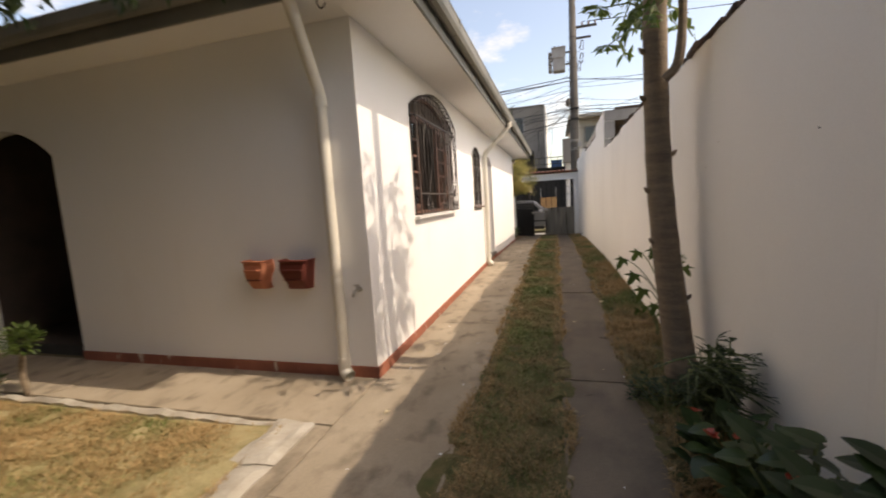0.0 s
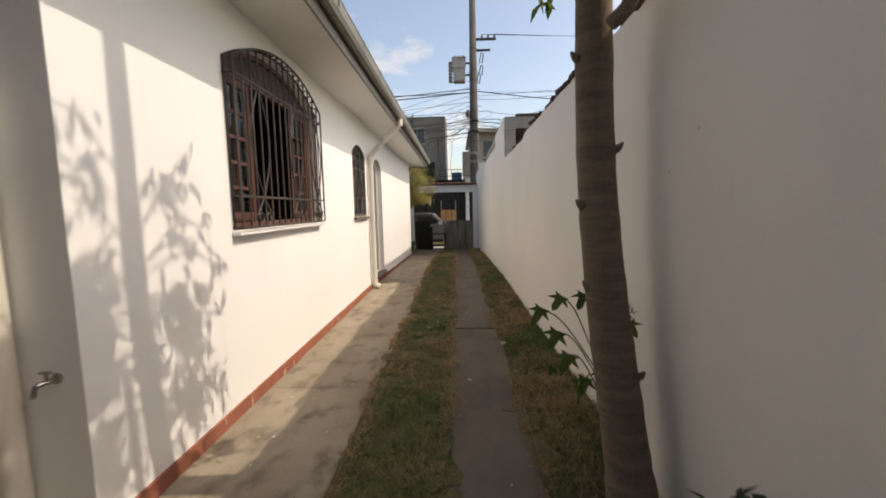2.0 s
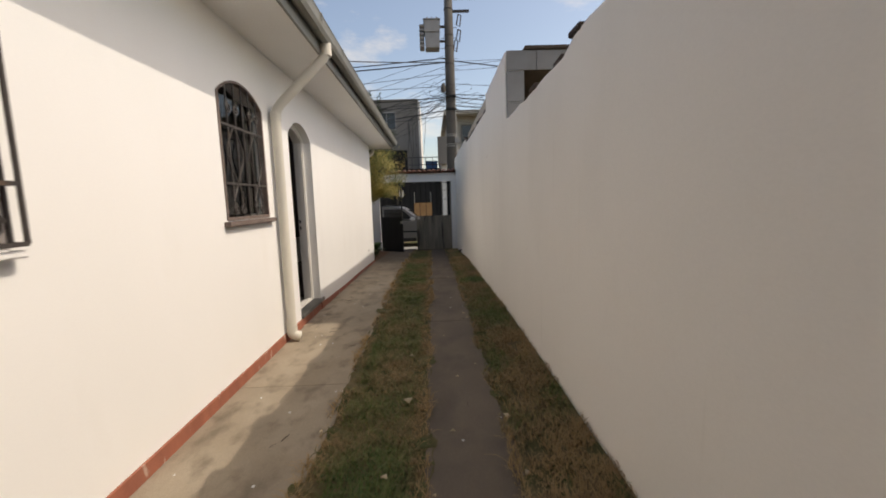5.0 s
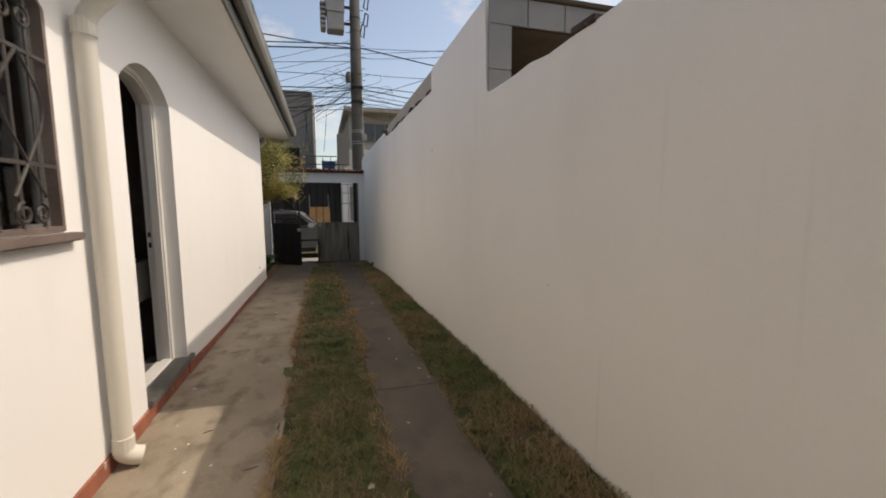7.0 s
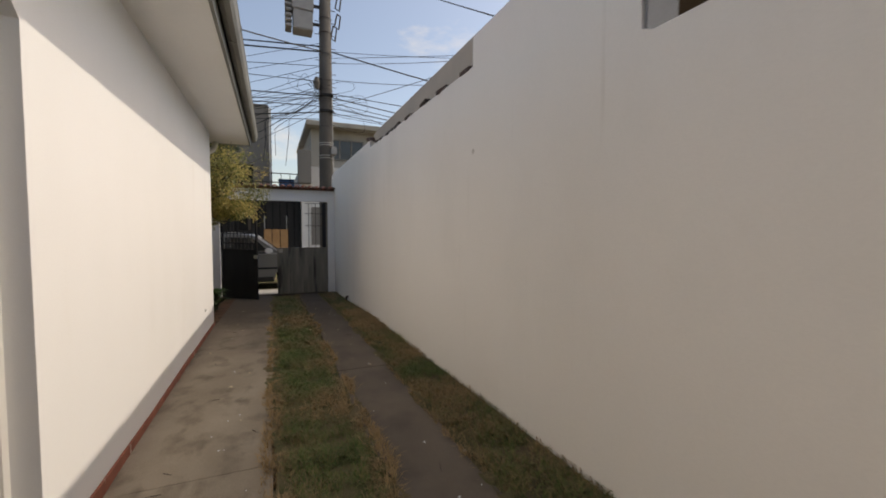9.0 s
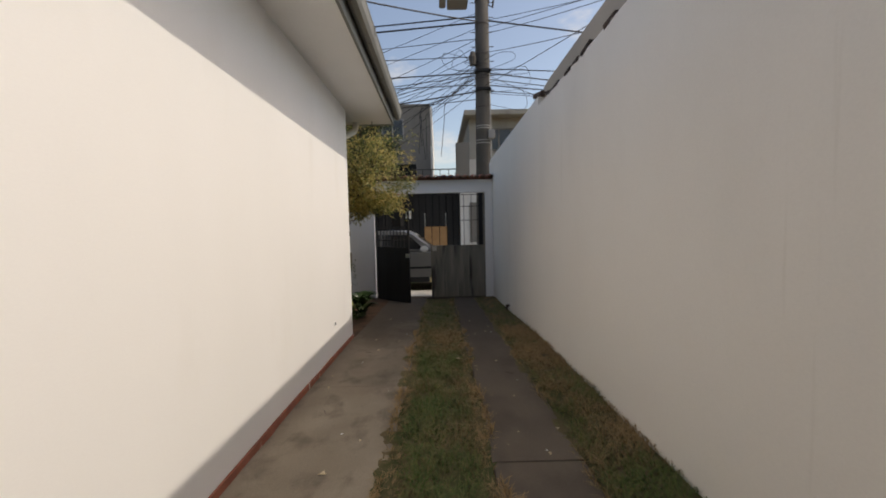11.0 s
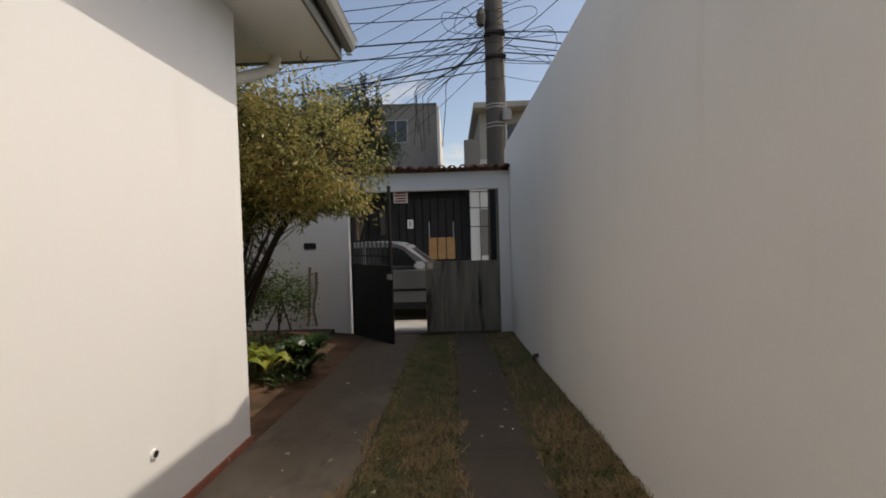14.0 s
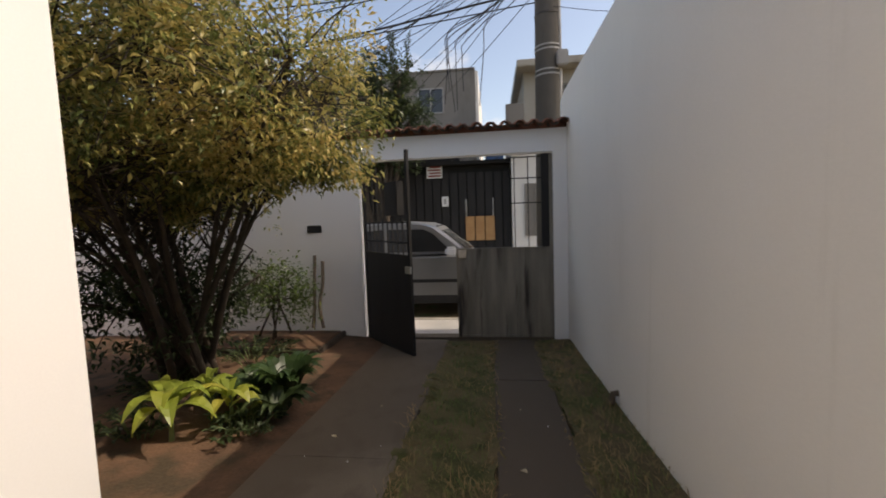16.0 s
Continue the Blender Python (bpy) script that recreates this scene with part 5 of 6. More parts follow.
# broad-leaved flowering plants at the wall
def heart_leaf(verts, faces, p, d, up, L):
    d = d.normalized()
    s = d.cross(up).normalized()
    n = s.cross(d)
    prof = ((0.0, 0.10), (-0.14, 0.30), (0.0, 0.50), (0.25, 0.56), (0.55, 0.44), (0.82, 0.21), (1.0, 0.0))
    i = len(verts)
    verts += [tuple(p + d * L * a - n * 0.12 * L * a * a) for a in (0.0, 0.2, 0.5, 0.8, 1.0)]
    for f in (-1, 1):
        j = len(verts)
        verts += [tuple(p + d * L * a + s * f * L * b + n * L * (0.10 * b - 0.12 * a * a)) for a, b in prof]
        faces += [(i, j, j + 1), (i, j + 1, j + 2), (i, j + 2, j + 3, i + 1), (i + 1, j + 3, j + 4, i + 2), (i + 2, j + 4, j + 5, i + 3), (i + 3, j + 5, i + 4)]


def broadplant(label, at, n, spread, height, L, flowers=0, mat=None):
    t = thing("flowering_plant", label, "plant", "plants along the boundary wall")
    b = Vector(at)
    bm = bmesh.new()
    vv, ff, fv, fff = [], [], [], []
    for k in range(n):
        a = random.uniform(0, 2 * math.pi)
        r = spread * random.uniform(0.2, 1)
        tip = b + Vector((r * math.cos(a), r * math.sin(a), height * random.uniform(0.35, 1)))
        tip.x = min(tip.x, RX - 0.10)
        add_tube(bm, smooth_path([b, b.lerp(tip, 0.5) + Vector((0, 0, 0.06)), tip], 3), 0.006, 5)
        d = Vector((-abs(math.cos(a)) - 0.2 if tip.x > RX - 0.3 else math.cos(a), math.sin(a), random.uniform(-0.4, 1.1)))
        heart_leaf(vv, ff, tip, d, Vector((0, 0, 1)), L * random.uniform(0.75, 1.15))
    for k in range(flowers):
        a = random.uniform(2.2, 5.0)
        tip = b + Vector((spread * 0.8 * math.cos(a), spread * 0.8 * math.sin(a), height * random.uniform(1.0, 1.25)))
        add_tube(bm, [b, b.lerp(tip, 0.5) + Vector((0, 0, 0.05)), tip], 0.004, 4)
        for q in range(4):
            heart_leaf(fv, fff, tip, Vector((math.cos(a + q), math.sin(a + q), random.uniform(0, 0.8))), Vector((0, 0, 1)), 0.028)
    part("stem_mass", bm, STEM, t)
    part("leaves", fast_mesh("leaves", vv, ff, mat or BROAD), None, t)
    if flowers:
        part("blossom", fast_mesh("blossom", fv, fff, PETAL), None, t, "small red flowers")


broadplant("broad-leaved plant with small red flowers by the wall", (0.84, 1.66, 0), 44, 0.24, 0.36, 0.09, 4)
broadplant("broad-leaved plant with glossy dark leaves by the wall", (0.86, 1.28, 0), 40, 0.24, 0.48, 0.115, 1)
broadplant("tall broad-leaved plant by the wall", (0.90, 1.0, 0), 34, 0.22, 0.60, 0.12)
broadplant("leafy broad-leaved plant at the wall's foot", (0.9, 0.2, 0), 14, 0.22, 0.5, 0.16)
small = thing("small_shrub", "small pruned shrub on a bare stem in the lawn", "shrub")
part("stem", tube(smooth_path([(-4.12, 1.93, 0), (-4.14, 1.93, 0.2), (-4.10, 1.93, 0.36)], 4), 0.022, 8), BARK, small, smooth=True)
vv, ff = [], []
for k in range(260):
    d = Vector((random.gauss(0, 1), random.gauss(0, 1), random.gauss(0, 0.8))).normalized()
    leaf_quads(vv, ff, Vector((-4.10, 1.93, 0.47)) + d * random.uniform(0.03, 0.13), d + Vector((0, 0, 0.3)), Vector((0, 0, 1)), 0.05, 0.028)
part("leaves", fast_mesh("leaves", vv, ff, PAPAYA), None, small)
shrub("yellow-green ferny plant in the lawn", (-4.45, 1.75, 0), 18, 0.2, 0.34, 0.08, 0.02, PAPAYA, name="fern")


# ---- garden by the street ----
def branching(t, base, limbs, mat, r0):
    """Trunk and limbs as tubes; returns the limbs' outer points."""
    ends = []
    b = Vector(base)
    for k, tip in enumerate(limbs):
        tip = Vector(tip)
        mid = b.lerp(tip, 0.45) + Vector((random.uniform(-0.12, 0.12), random.uniform(-0.12, 0.12), 0.22))
        path = smooth_path([b + Vector((random.uniform(-0.32, 0.32), random.uniform(-0.2, 0.2), 0)), mid, tip], 5)
        n = len(path)
        part("limb", tube(path, [r0 * (1 - 0.75 * i / n) for i in range(n)], 8), mat, t, smooth=True)
        ends += path[n // 3:]
    return ends


def leaf_crown(ends, n, spread, L, W, seed, droop=0.3, gap=0.15, keep=lambda p: True):
    rnd = random.Random(seed)
    vv, ff = [], []
    twigs = bmesh.new()
    clumps = []
    while len(clumps) < n // 26:
        e = rnd.choice(ends)
        p = e + Vector((rnd.gauss(0, spread), rnd.gauss(0, spread), rnd.gauss(0, spread * 0.75)))
        if noise.noise(p * 2.1) > -gap and keep(p):
            clumps.append((e, p))
    for e, p in clumps:
        if rnd.random() < 0.45:
            add_tube(twigs, [e, e.lerp(p, 0.5) + Vector((0, 0, 0.03)), p], [0.007, 0.005, 0.003], 4)
        d0 = (p - e).normalized() if (p - e).length > 0.01 else Vector((0, 0, 1))
        for q in range(26):
            o = p + Vector((rnd.gauss(0, 0.085), rnd.gauss(0, 0.085), rnd.gauss(0, 0.075)))
            if not keep(o):
                continue
            d = d0 * 0.6 + Vector((rnd.gauss(0, 0.7), rnd.gauss(0, 0.7), rnd.gauss(-droop, 0.5)))
            s = rnd.uniform(0.7, 1.25)
            leaf_quads(vv, ff, o, d, Vector((rnd.gauss(0, 0.4), rnd.gauss(0, 0.4), 1)), L * s, W * s)
    return vv, ff, twigs


inside_yard = lambda p: p.y > (EY + 0.85 if p.z > 2.55 and p.x < -0.6 else EY + 0.25) and p.y < GY - 0.1 + (10 if p.z > 2.45 else 0) and p.z > (1.55 if p.x > -2.2 else 1.40) + 0.5 * noise.noise((p.x * 2.3, p.y * 2.3, 5)) and p.x < -0.56 + 0.35 * noise.noise((p.y * 2, p.z * 2.4, 3)) - 0.40 * max(0.0, p.y - 15.5)
bush = thing("garden_tree", "dense garden tree with small yellowing leaves and dark limbs", "tree")
lims = [(-1.35, 15.55, 2.0), (-2.0, 15.3, 2.55), (-1.3, 15.9, 2.25), (-2.5, 15.1, 2.2), (-2.6, 15.8, 2.85), (-3.2, 15.3, 2.6), (-3.6, 16.0, 2.4), (-1.9, 16.2, 2.75), (-3.2, 16.5, 2.75), (-1.15, 15.5, 2.3), (-2.8, 15.0, 2.75), (-4.2, 15.7, 2.3), (-2.1, 15.4, 1.8), (-2.8, 15.4, 1.55), (-3.5, 15.5, 1.6), (-2.3, 14.9, 2.0), (-1.25, 16.2, 2.2), (-3.9, 15.9, 1.5), (-3.3, 16.8, 1.7)]
ends = branching(bush, (-2.8, 16.4, -0.28), lims, DARKBARK, 0.034)
vv, ff, tw = leaf_crown(ends[:], 104000, 0.40, 0.052, 0.022, 11, 0.35, -0.05, inside_yard)
part("twig_mass", tw, DARKBARK, bush)
part("crown", fast_mesh("crown", vv, ff, CROWN), None, bush)
under = thing("garden_undergrowth", "dark tangled undergrowth beneath the garden tree", "undergrowth", kind="stuff")
ends = branching(under, (-2.9, 16.6, -0.3), [(-2.2, 16.6, 1.0), (-3.3, 16.3, 1.2), (-2.6, 16.9, 1.25), (-3.6, 16.8, 1.1), (-2.9, 16.1, 0.9), (-2.4, 17.0, 0.7), (-3.2, 15.7, 0.7), (-3.9, 16.3, 0.9)], DARKBARK, 0.03)
vv, ff, tw = leaf_crown(ends, 6500, 0.26, 0.07, 0.032, 3, 0.2, 0.2, lambda p: p.y < GY - 0.1 and p.z > -0.1 and p.x < -2.45 and p.y > 15.2)
part("twig_mass", tw, DARKBARK, under)
part("leaves", fast_mesh("leaves", vv, ff, DEEPGREEN), None, under)
low = thing("garden_shrub", "loose low shrub with small green leaves in the bed", "shrub")
ends = branching(low, (-2.55, 17.55, -0.15), [(-2.7, 17.4, 0.55), (-2.35, 17.6, 0.6), (-2.95, 17.6, 0.5), (-2.2, 17.45, 0.35)], DARKBARK, 0.015)
vv, ff, tw = leaf_crown(ends, 1500, 0.14, 0.06, 0.03, 5, 0.1, 0.5, lambda p: p.y < GY - 0.05 and p.z > -0.02)
part("twig_mass", tw, DARKBARK, low)
part("leaves", fast_mesh("leaves", vv, ff, PAPAYA), None, low)


def strap_plant(label, at, n, L, W, mat, spread=0.6, extra=None):
    """A clump of long arching leaves."""
    t = thing("foliage_plant", label, "plant", "foliage plants in the bed")
    b = Vector(at)
    vv, ff = [], []
    for k in range(n):
        a = k * 2.4 + random.uniform(-0.4, 0.4)
        d = Vector((math.cos(a), math.sin(a), 0))
        s = Vector((-math.sin(a), math.cos(a), 0))
        l, w = L * random.uniform(0.7, 1.15), W * random.uniform(0.8, 1.2)
        i = len(vv)
        m = 6
        for j in range(m + 1):
            u = j / m
            c = b + d * l * spread * u + Vector((0, 0, 0.04 + l * (1.05 * u - 0.75 * u * u * (0.5 + spread))))
            hw = w * 0.5 * math.sin(math.pi * (0.08 + 0.90 * u) ** 0.8)
            vv += [tuple(c - s * hw + Vector((0, 0, hw * 0.35))), tuple(c), tuple(c + s * hw + Vector((0, 0, hw * 0.35)))]
        for j in range(m):
            k0, k1 = i + 3 * j, i + 3 * j + 3
            ff += [(k0, k0 + 1, k1 + 1, k1), (k0 + 1, k0 + 2, k1 + 2, k1 + 1)]
    part("leaves", fast_mesh("leaves", vv, ff, mat), None, t)


def gp(x, y, dz=0.01):
    return (x, y, ground_z(y) + dz)


def stalk_plant(label, at, n, height, L, W, mat):
    """Broad drooping leaves on an upright stalk."""
    t = thing("foliage_plant", label, "plant", "foliage plants in the bed")
    b = Vector(at)
    top = b + Vector((0, 0, height))
    part("stalk", tube([b, b.lerp(top, 0.5) + Vector((0.01, 0, 0)), top], [0.018, 0.014, 0.008], 7), STEM, t)
    vv, ff = [], []
    for k in range(n):
        a = k * 2.4 + random.uniform(-0.3, 0.3)
        d, sd = Vector((math.cos(a), math.sin(a), 0)), Vector((-math.sin(a), math.cos(a), 0))
        o = b.lerp(top, 0.55 + 0.45 * k / n)
        l, w = L * random.uniform(0.75, 1.15), W * random.uniform(0.8, 1.15)
        i0, m = len(vv), 7
        for j0 in range(m + 1):
            u = j0 / m
            c = o + d * l * (0.85 * u - 0.12 * u * u) + Vector((0, 0, l * (0.95 * u - 0.98 * u * u)))
            hw = w * 0.5 * (math.sin(math.pi * min(1, 0.10 + 0.9 * u)) ** 0.8 if u < 1 else 0.0)
            ripple = 0.006 * math.sin(u * 9 + k)
            vv += [tuple(c - sd * hw + Vector((0, 0, hw * 0.35 + ripple))), tuple(c), tuple(c + sd * hw + Vector((0, 0, hw * 0.35 - ripple)))]
        for j0 in range(m):
            k0, k1 = i0 + 3 * j0, i0 + 3 * j0 + 3
            ff += [(k0, k0 + 1, k1 + 1, k1), (k0 + 1, k0 + 2, k1 + 2, k1 + 1)]
    part("leaves", fast_mesh("leaves", vv, ff, mat), None, t)


stalk_plant("lime and yellow broad-leaved foliage plant in the soil", gp(-2.04, 15.28), 11, 0.34, 0.40, 0.115, LIME)
stalk_plant("small lime and yellow foliage plant in the soil", gp(-1.76, 15.50), 8, 0.30, 0.30, 0.095, LIME)
stalk_plant("reddish-tipped lime foliage plant in the soil", gp(-2.0, 15.62), 7, 0.34, 0.26, 0.10, LIME)
strap_plant("dark green strap-leaved clump beside the drive", gp(-1.46, 15.62), 22, 0.55, 0.08, DEEPGREEN, 0.5)
strap_plant("tall dark green strap-leaved clump beside the drive", gp(-1.52, 15.86), 34, 0.74, 0.10, BROAD, 0.36)
strap_plant("dark green strap-leaved clump beside the drive", gp(-1.72, 15.80), 26, 0.66, 0.09, BROAD, 0.40)
strap_plant("dark green strap-leaved clump beside the drive", gp(-1.62, 16.2), 20, 0.55, 0.075, BROAD, 0.45)
strap_plant("dark green strap-leaved clump under the garden tree", gp(-2.15, 15.95), 18, 0.42, 0.07, DEEPGREEN, 0.7)
shrub("dark low weeds between the foliage plants", gp(-1.62, 15.45), 36, 0.30, 0.20, 0.06, 0.03, DEEPGREEN, name="weeds")
shrub("dark low weeds between the foliage plants", gp(-1.95, 16.25), 36, 0.38, 0.26, 0.06, 0.03, DEEPGREEN, name="weeds")
shrub("dark low weeds in the garden bed", gp(-2.35, 15.35), 26, 0.35, 0.28, 0.06, 0.03, DEEPGREEN, name="weeds")
shrub("dark low weeds in the garden bed", gp(-2.9, 16.2), 26, 0.4, 0.3, 0.06, 0.03, DEEPGREEN, name="weeds")
shrub("dark weeds along the raised bed", gp(-2.6, 17.1), 30, 0.5, 0.28, 0.06, 0.03, DEEPGREEN, name="weeds")
for x0, top, bend in ((-2.27, 0.80, 0.02), (-2.13, 0.72, -0.05)):
    t = thing("wooden_stake", "thin brown crooked stake leaning on the street wall", "stake", "wooden stakes")
    pts = smooth_path([(x0, 17.95, -0.15), (x0 + bend, 17.98, 0.15), (x0 + bend * 0.4, 18.05, top * 0.6), (x0 + bend * 0.5, 18.09, top)], 4)
    part("shaft", tube(pts, 0.022, 7), BARK, t)

yt = thing("yard_tree", "leafy tree overhanging the front lawn, unseen crown thickened for shade", "tree")
ends = branching(yt, (-6.8, -2.6, -0.05), [(-5.2, -1.2, 4.6), (-6.4, -0.4, 4.9), (-4.2, -2.2, 4.9), (-7.6, -1.4, 5.0), (-5.6, -3.6, 5.0), (-4.4, -0.6, 4.4), (-3.6, 0.3, 3.75), (-3.6, 1.0, 3.5), (-2.7, 0.4, 3.7), (-4.9, 1.0, 3.7), (-6.4, 0.9, 4.0), (-2.4, -1.2, 4.0), (-3.0, -3.0, 4.3), (-8.2, 0.6, 4.0)], DARKBARK, 0.16)
ends = [e for e in ends if e.z > 2.6]
# Crown stays out of view, made dense to keep sky off the front wall.
vv, ff, tw = leaf_crown(ends, 90000, 0.66, 0.19, 0.10, 31, 0.3, 0.8, lambda p: p.z > (3.22 if p.y > 0.3 and p.x > -5 else 2.95) and p.x < -1.2 and p.y < 1.6)
for cx, cy, cz in ((-2.14, 1.05, 2.27), (-2.05, 1.08, 2.33), (-1.66, 1.2, 2.33), (-1.48, 1.24, 2.33), (-1.22, 1.32, 2.34)):
    for q in range(16):
        leaf_quads(vv, ff, Vector((cx + random.gauss(0, 0.04), cy + random.gauss(0, 0.04), cz + abs(random.gauss(0.04, 0.04)))), Vector((random.gauss(0, 0.6), random.gauss(0, 0.6), -0.7)), Vector((0, 1, 0.2)), 0.085, 0.04)
    add_tube(tw, [(cx, cy, cz), (cx - 0.1, cy - 0.1, cz + 0.4), (cx - 0.5, cy - 0.3, cz + 1.0)], 0.008, 5)
part("twig_mass", tw, DARKBARK, yt)
part("crown", fast_mesh("crown", vv, ff, DEEPGREEN), None, yt)

# ---- street: pole, cables, car ----
pole = thing("utility_pole", "tall round concrete utility pole with bands and brackets", "pole")
PX, PY = 1.03, 19.55
part("shaft", tube([(PX, PY, -0.5), (PX, PY, 5), (PX, PY, 11)], [0.225, 0.185, 0.125], 20), POLEM, pole, smooth=True)
for z in (3.35, 3.42, 3.72, 3.78, 4.25, 4.95, 5.02, 5.3, 5.55, 6.3, 6.9, 7.3, 8.2):
    r = 0.225 - 0.0078 * (z + 0.5)
    part("band", tube([(PX, PY, z), (PX, PY, z + 0.022)], r + 0.012, 16), GALV if z < 4 else IRON, pole)
for k in range(9):
    z = 4.7 + 0.36 * k
    part("step_bolt", tube([(PX - 0.29, PY - 0.02, z), (PX + 0.29, PY - 0.02, z)], 0.010, 5), IRON, pole)
for z in (4.65, 5.1):
    part("cable_cluster", boxm(PX - 0.2, PX + 0.2, PY - 0.22, PY + 0.1, z, z + 0.09, 0.03), CABLE, pole)
part("junction_box", boxm(PX + 0.10, PX + 0.27, PY - 0.24, PY - 0.1, 3.45, 3.68, 0.02), GALV, pole)
part("conduit", tube([(PX + 0.17, PY - 0.1, -0.3), (PX + 0.17, PY - 0.1, 3.5), (PX + 0.15, PY - 0.08, 5.2)], 0.025, 8), GALV, pole)
part("crossarm", boxm(PX + 0.05, PX + 1.0, PY - 0.06, PY + 0.03, 8.55, 8.64, 0.008), IRON, pole)
part("crossarm", boxm(PX + 0.05, PX + 0.75, PY - 0.06, PY + 0.03, 8.1, 8.18, 0.008), IRON, pole)
for k, (x, z) in enumerate(((0.35, 8.02), (0.33, 7.5), (0.22, 7.15))):
    pts = [(PX + x, PY - 0.05, z), (PX + x + 0.10, PY - 0.05, z - 0.04), (PX + x + 0.05, PY - 0.05, z - 0.42), (PX + x - 0.07, PY - 0.05, z - 0.36), (PX + x, PY - 0.05, z)]
    part("fuse_cutout", tube(pts, 0.022, 6), IRON, pole)
for k in range(3):
    part("insulator", tube([(PX + 0.4 + 0.27 * k, PY, 8.64), (PX + 0.4 + 0.27 * k, PY, 8.72), (PX + 0.4 + 0.27 * k, PY, 8.8)], [0.03, 0.05, 0.025], 8), BROWNPAINT, pole)
part("street_lamp_arm", tube(smooth_path([(PX, PY, 5.5), (PX - 0.16, PY - 0.1, 5.62), (PX - 0.26, PY - 0.16, 5.55)], 4), 0.018, 7), IRON, pole)
part("lamp_head", tube([(PX - 0.26, PY - 0.16, 5.6), (PX - 0.27, PY - 0.17, 5.45), (PX - 0.27, PY - 0.18, 5.28)], [0.05, 0.10, 0.07], 10), POLEM, pole, "dull grey lamp head")

tr = thing("transformer", "grey finned pole transformer high above the street", "transformer")
TX, TY, TZ = 0.40, 19.6, 6.85
part("tank", boxm(TX - 0.24, TX + 0.28, TY - 0.25, TY + 0.25, TZ, TZ + 0.52, 0.02), GALV, tr)
part("tank_upper", boxm(TX - 0.27, TX + 0.30, TY - 0.27, TY + 0.27, TZ + 0.521, TZ + 0.95, 0.02), GALV, tr)
part("lid", boxm(TX - 0.29, TX + 0.32, TY - 0.29, TY + 0.29, TZ + 0.951, TZ + 0.99, 0.01), GALV, tr)
for k in range(6):
    z = TZ + 0.03 + 0.14 * k
    part("fin", boxm(TX - 0.44, TX - 0.272, TY - 0.22, TY + 0.22, z, z + 0.09, 0.02), GALV, tr)
for k in range(3):
    part("bushing", tube([(TX - 0.15 + 0.17 * k, TY - 0.1, TZ + 0.99), (TX - 0.15 + 0.17 * k, TY - 0.1, TZ + 1.10)], [0.035, 0.018], 8), BROWNPAINT, tr)
for z in (TZ + 0.25, TZ + 0.75):
    part("mount", boxm(TX + 0.29, PX, TY - 0.06, TY + 0.02, z, z + 0.07, 0.008), IRON, tr)


def cable(p, q, sag, r=0.011):
    p, q = Vector(p), Vector(q)
    pts = [p.lerp(q, i / 12) - Vector((0, 0, 4 * sag * (i / 12) * (1 - i / 12))) for i in range(13)]
    ob = part("overhead_cable", tube(pts, r, 5), CABLE, None)
    tagged(ob, "thin black overhead cable tied to the utility pole" if r < 0.012 else "thick black overhead cable tied to the utility pole", "cable", "overhead cables")


rnd = random.Random(21)
# mains along the street, both ways
for z, r in ((6.55, 0.018), (6.4, 0.022), (6.0, 0.009), (5.55, 0.010), (5.15, 0.016), (5.1, 0.010), (4.85, 0.012), (4.7, 0.018), (4.5, 0.010)):
    cable((PX, PY, z), (-27 + rnd.uniform(-3, 3), 17.5 + rnd.uniform(0, 4), z + rnd.uniform(-1.3, 0.5)), rnd.uniform(0.3, 0.8), r)
for z, r in ((6.45, 0.020), (5.25, 0.012), (5.15, 0.016), (5.0, 0.010), (4.85, 0.014), (4.7, 0.010)):
    cable((PX, PY, z), (30, 20.5 + rnd.uniform(-2, 3), z + rnd.uniform(-1.0, 0.8)), rnd.uniform(0.4, 0.9), r)
for k in range(3):
    cable((PX + 0.4 + 0.27 * k, PY, 8.8), (32, 19.5 + 0.3 * k, 8.6), 0.4, 0.009)
# house drops fanning out over the street
for k in range(16):
    z = rnd.uniform(4.6, 6.7)
    cable((PX, PY, z), (-3.5 - rnd.uniform(0, 16), 27.5 + rnd.uniform(0, 5), rnd.uniform(2.8, 5.2)), rnd.uniform(0.1, 0.5), 0.007)
for k in range(7):
    z = rnd.uniform(4.6, 6.7)
    cable((PX, PY, z), (3.5 + rnd.uniform(0, 8), 14 + rnd.uniform(-6, 10), rnd.uniform(3.2, 4.8)), rnd.uniform(0.1, 0.4), 0.007)
cable((PX, PY, 6.4), (-10, 9.5, 4.3), 0.3, 0.016)
# loose loops and hanging ends beside the pole
for k in range(7):
    z = rnd.uniform(4.4, 5.6)
    s = rnd.choice((-1, 1))
    a = Vector((PX, PY - 0.16, z))
    b = Vector((PX + s * rnd.uniform(0.3, 1.1), PY - rnd.uniform(0.0, 0.4), z + rnd.uniform(-0.3, 0.3)))
    pts = smooth_path([a, a.lerp(b, 0.5) + Vector((0, 0, rnd.uniform(-0.3, 0.25))), b, b + Vector((rnd.uniform(-0.2, 0.2), 0, rnd.uniform(-0.5, 0.1))), a + Vector((0, 0, -0.25))], 5)
    tagged(part("cable_loop", tube(pts, 0.006, 4), CABLE), "loose loop of black cable at the pole", "cable", "cable loops")
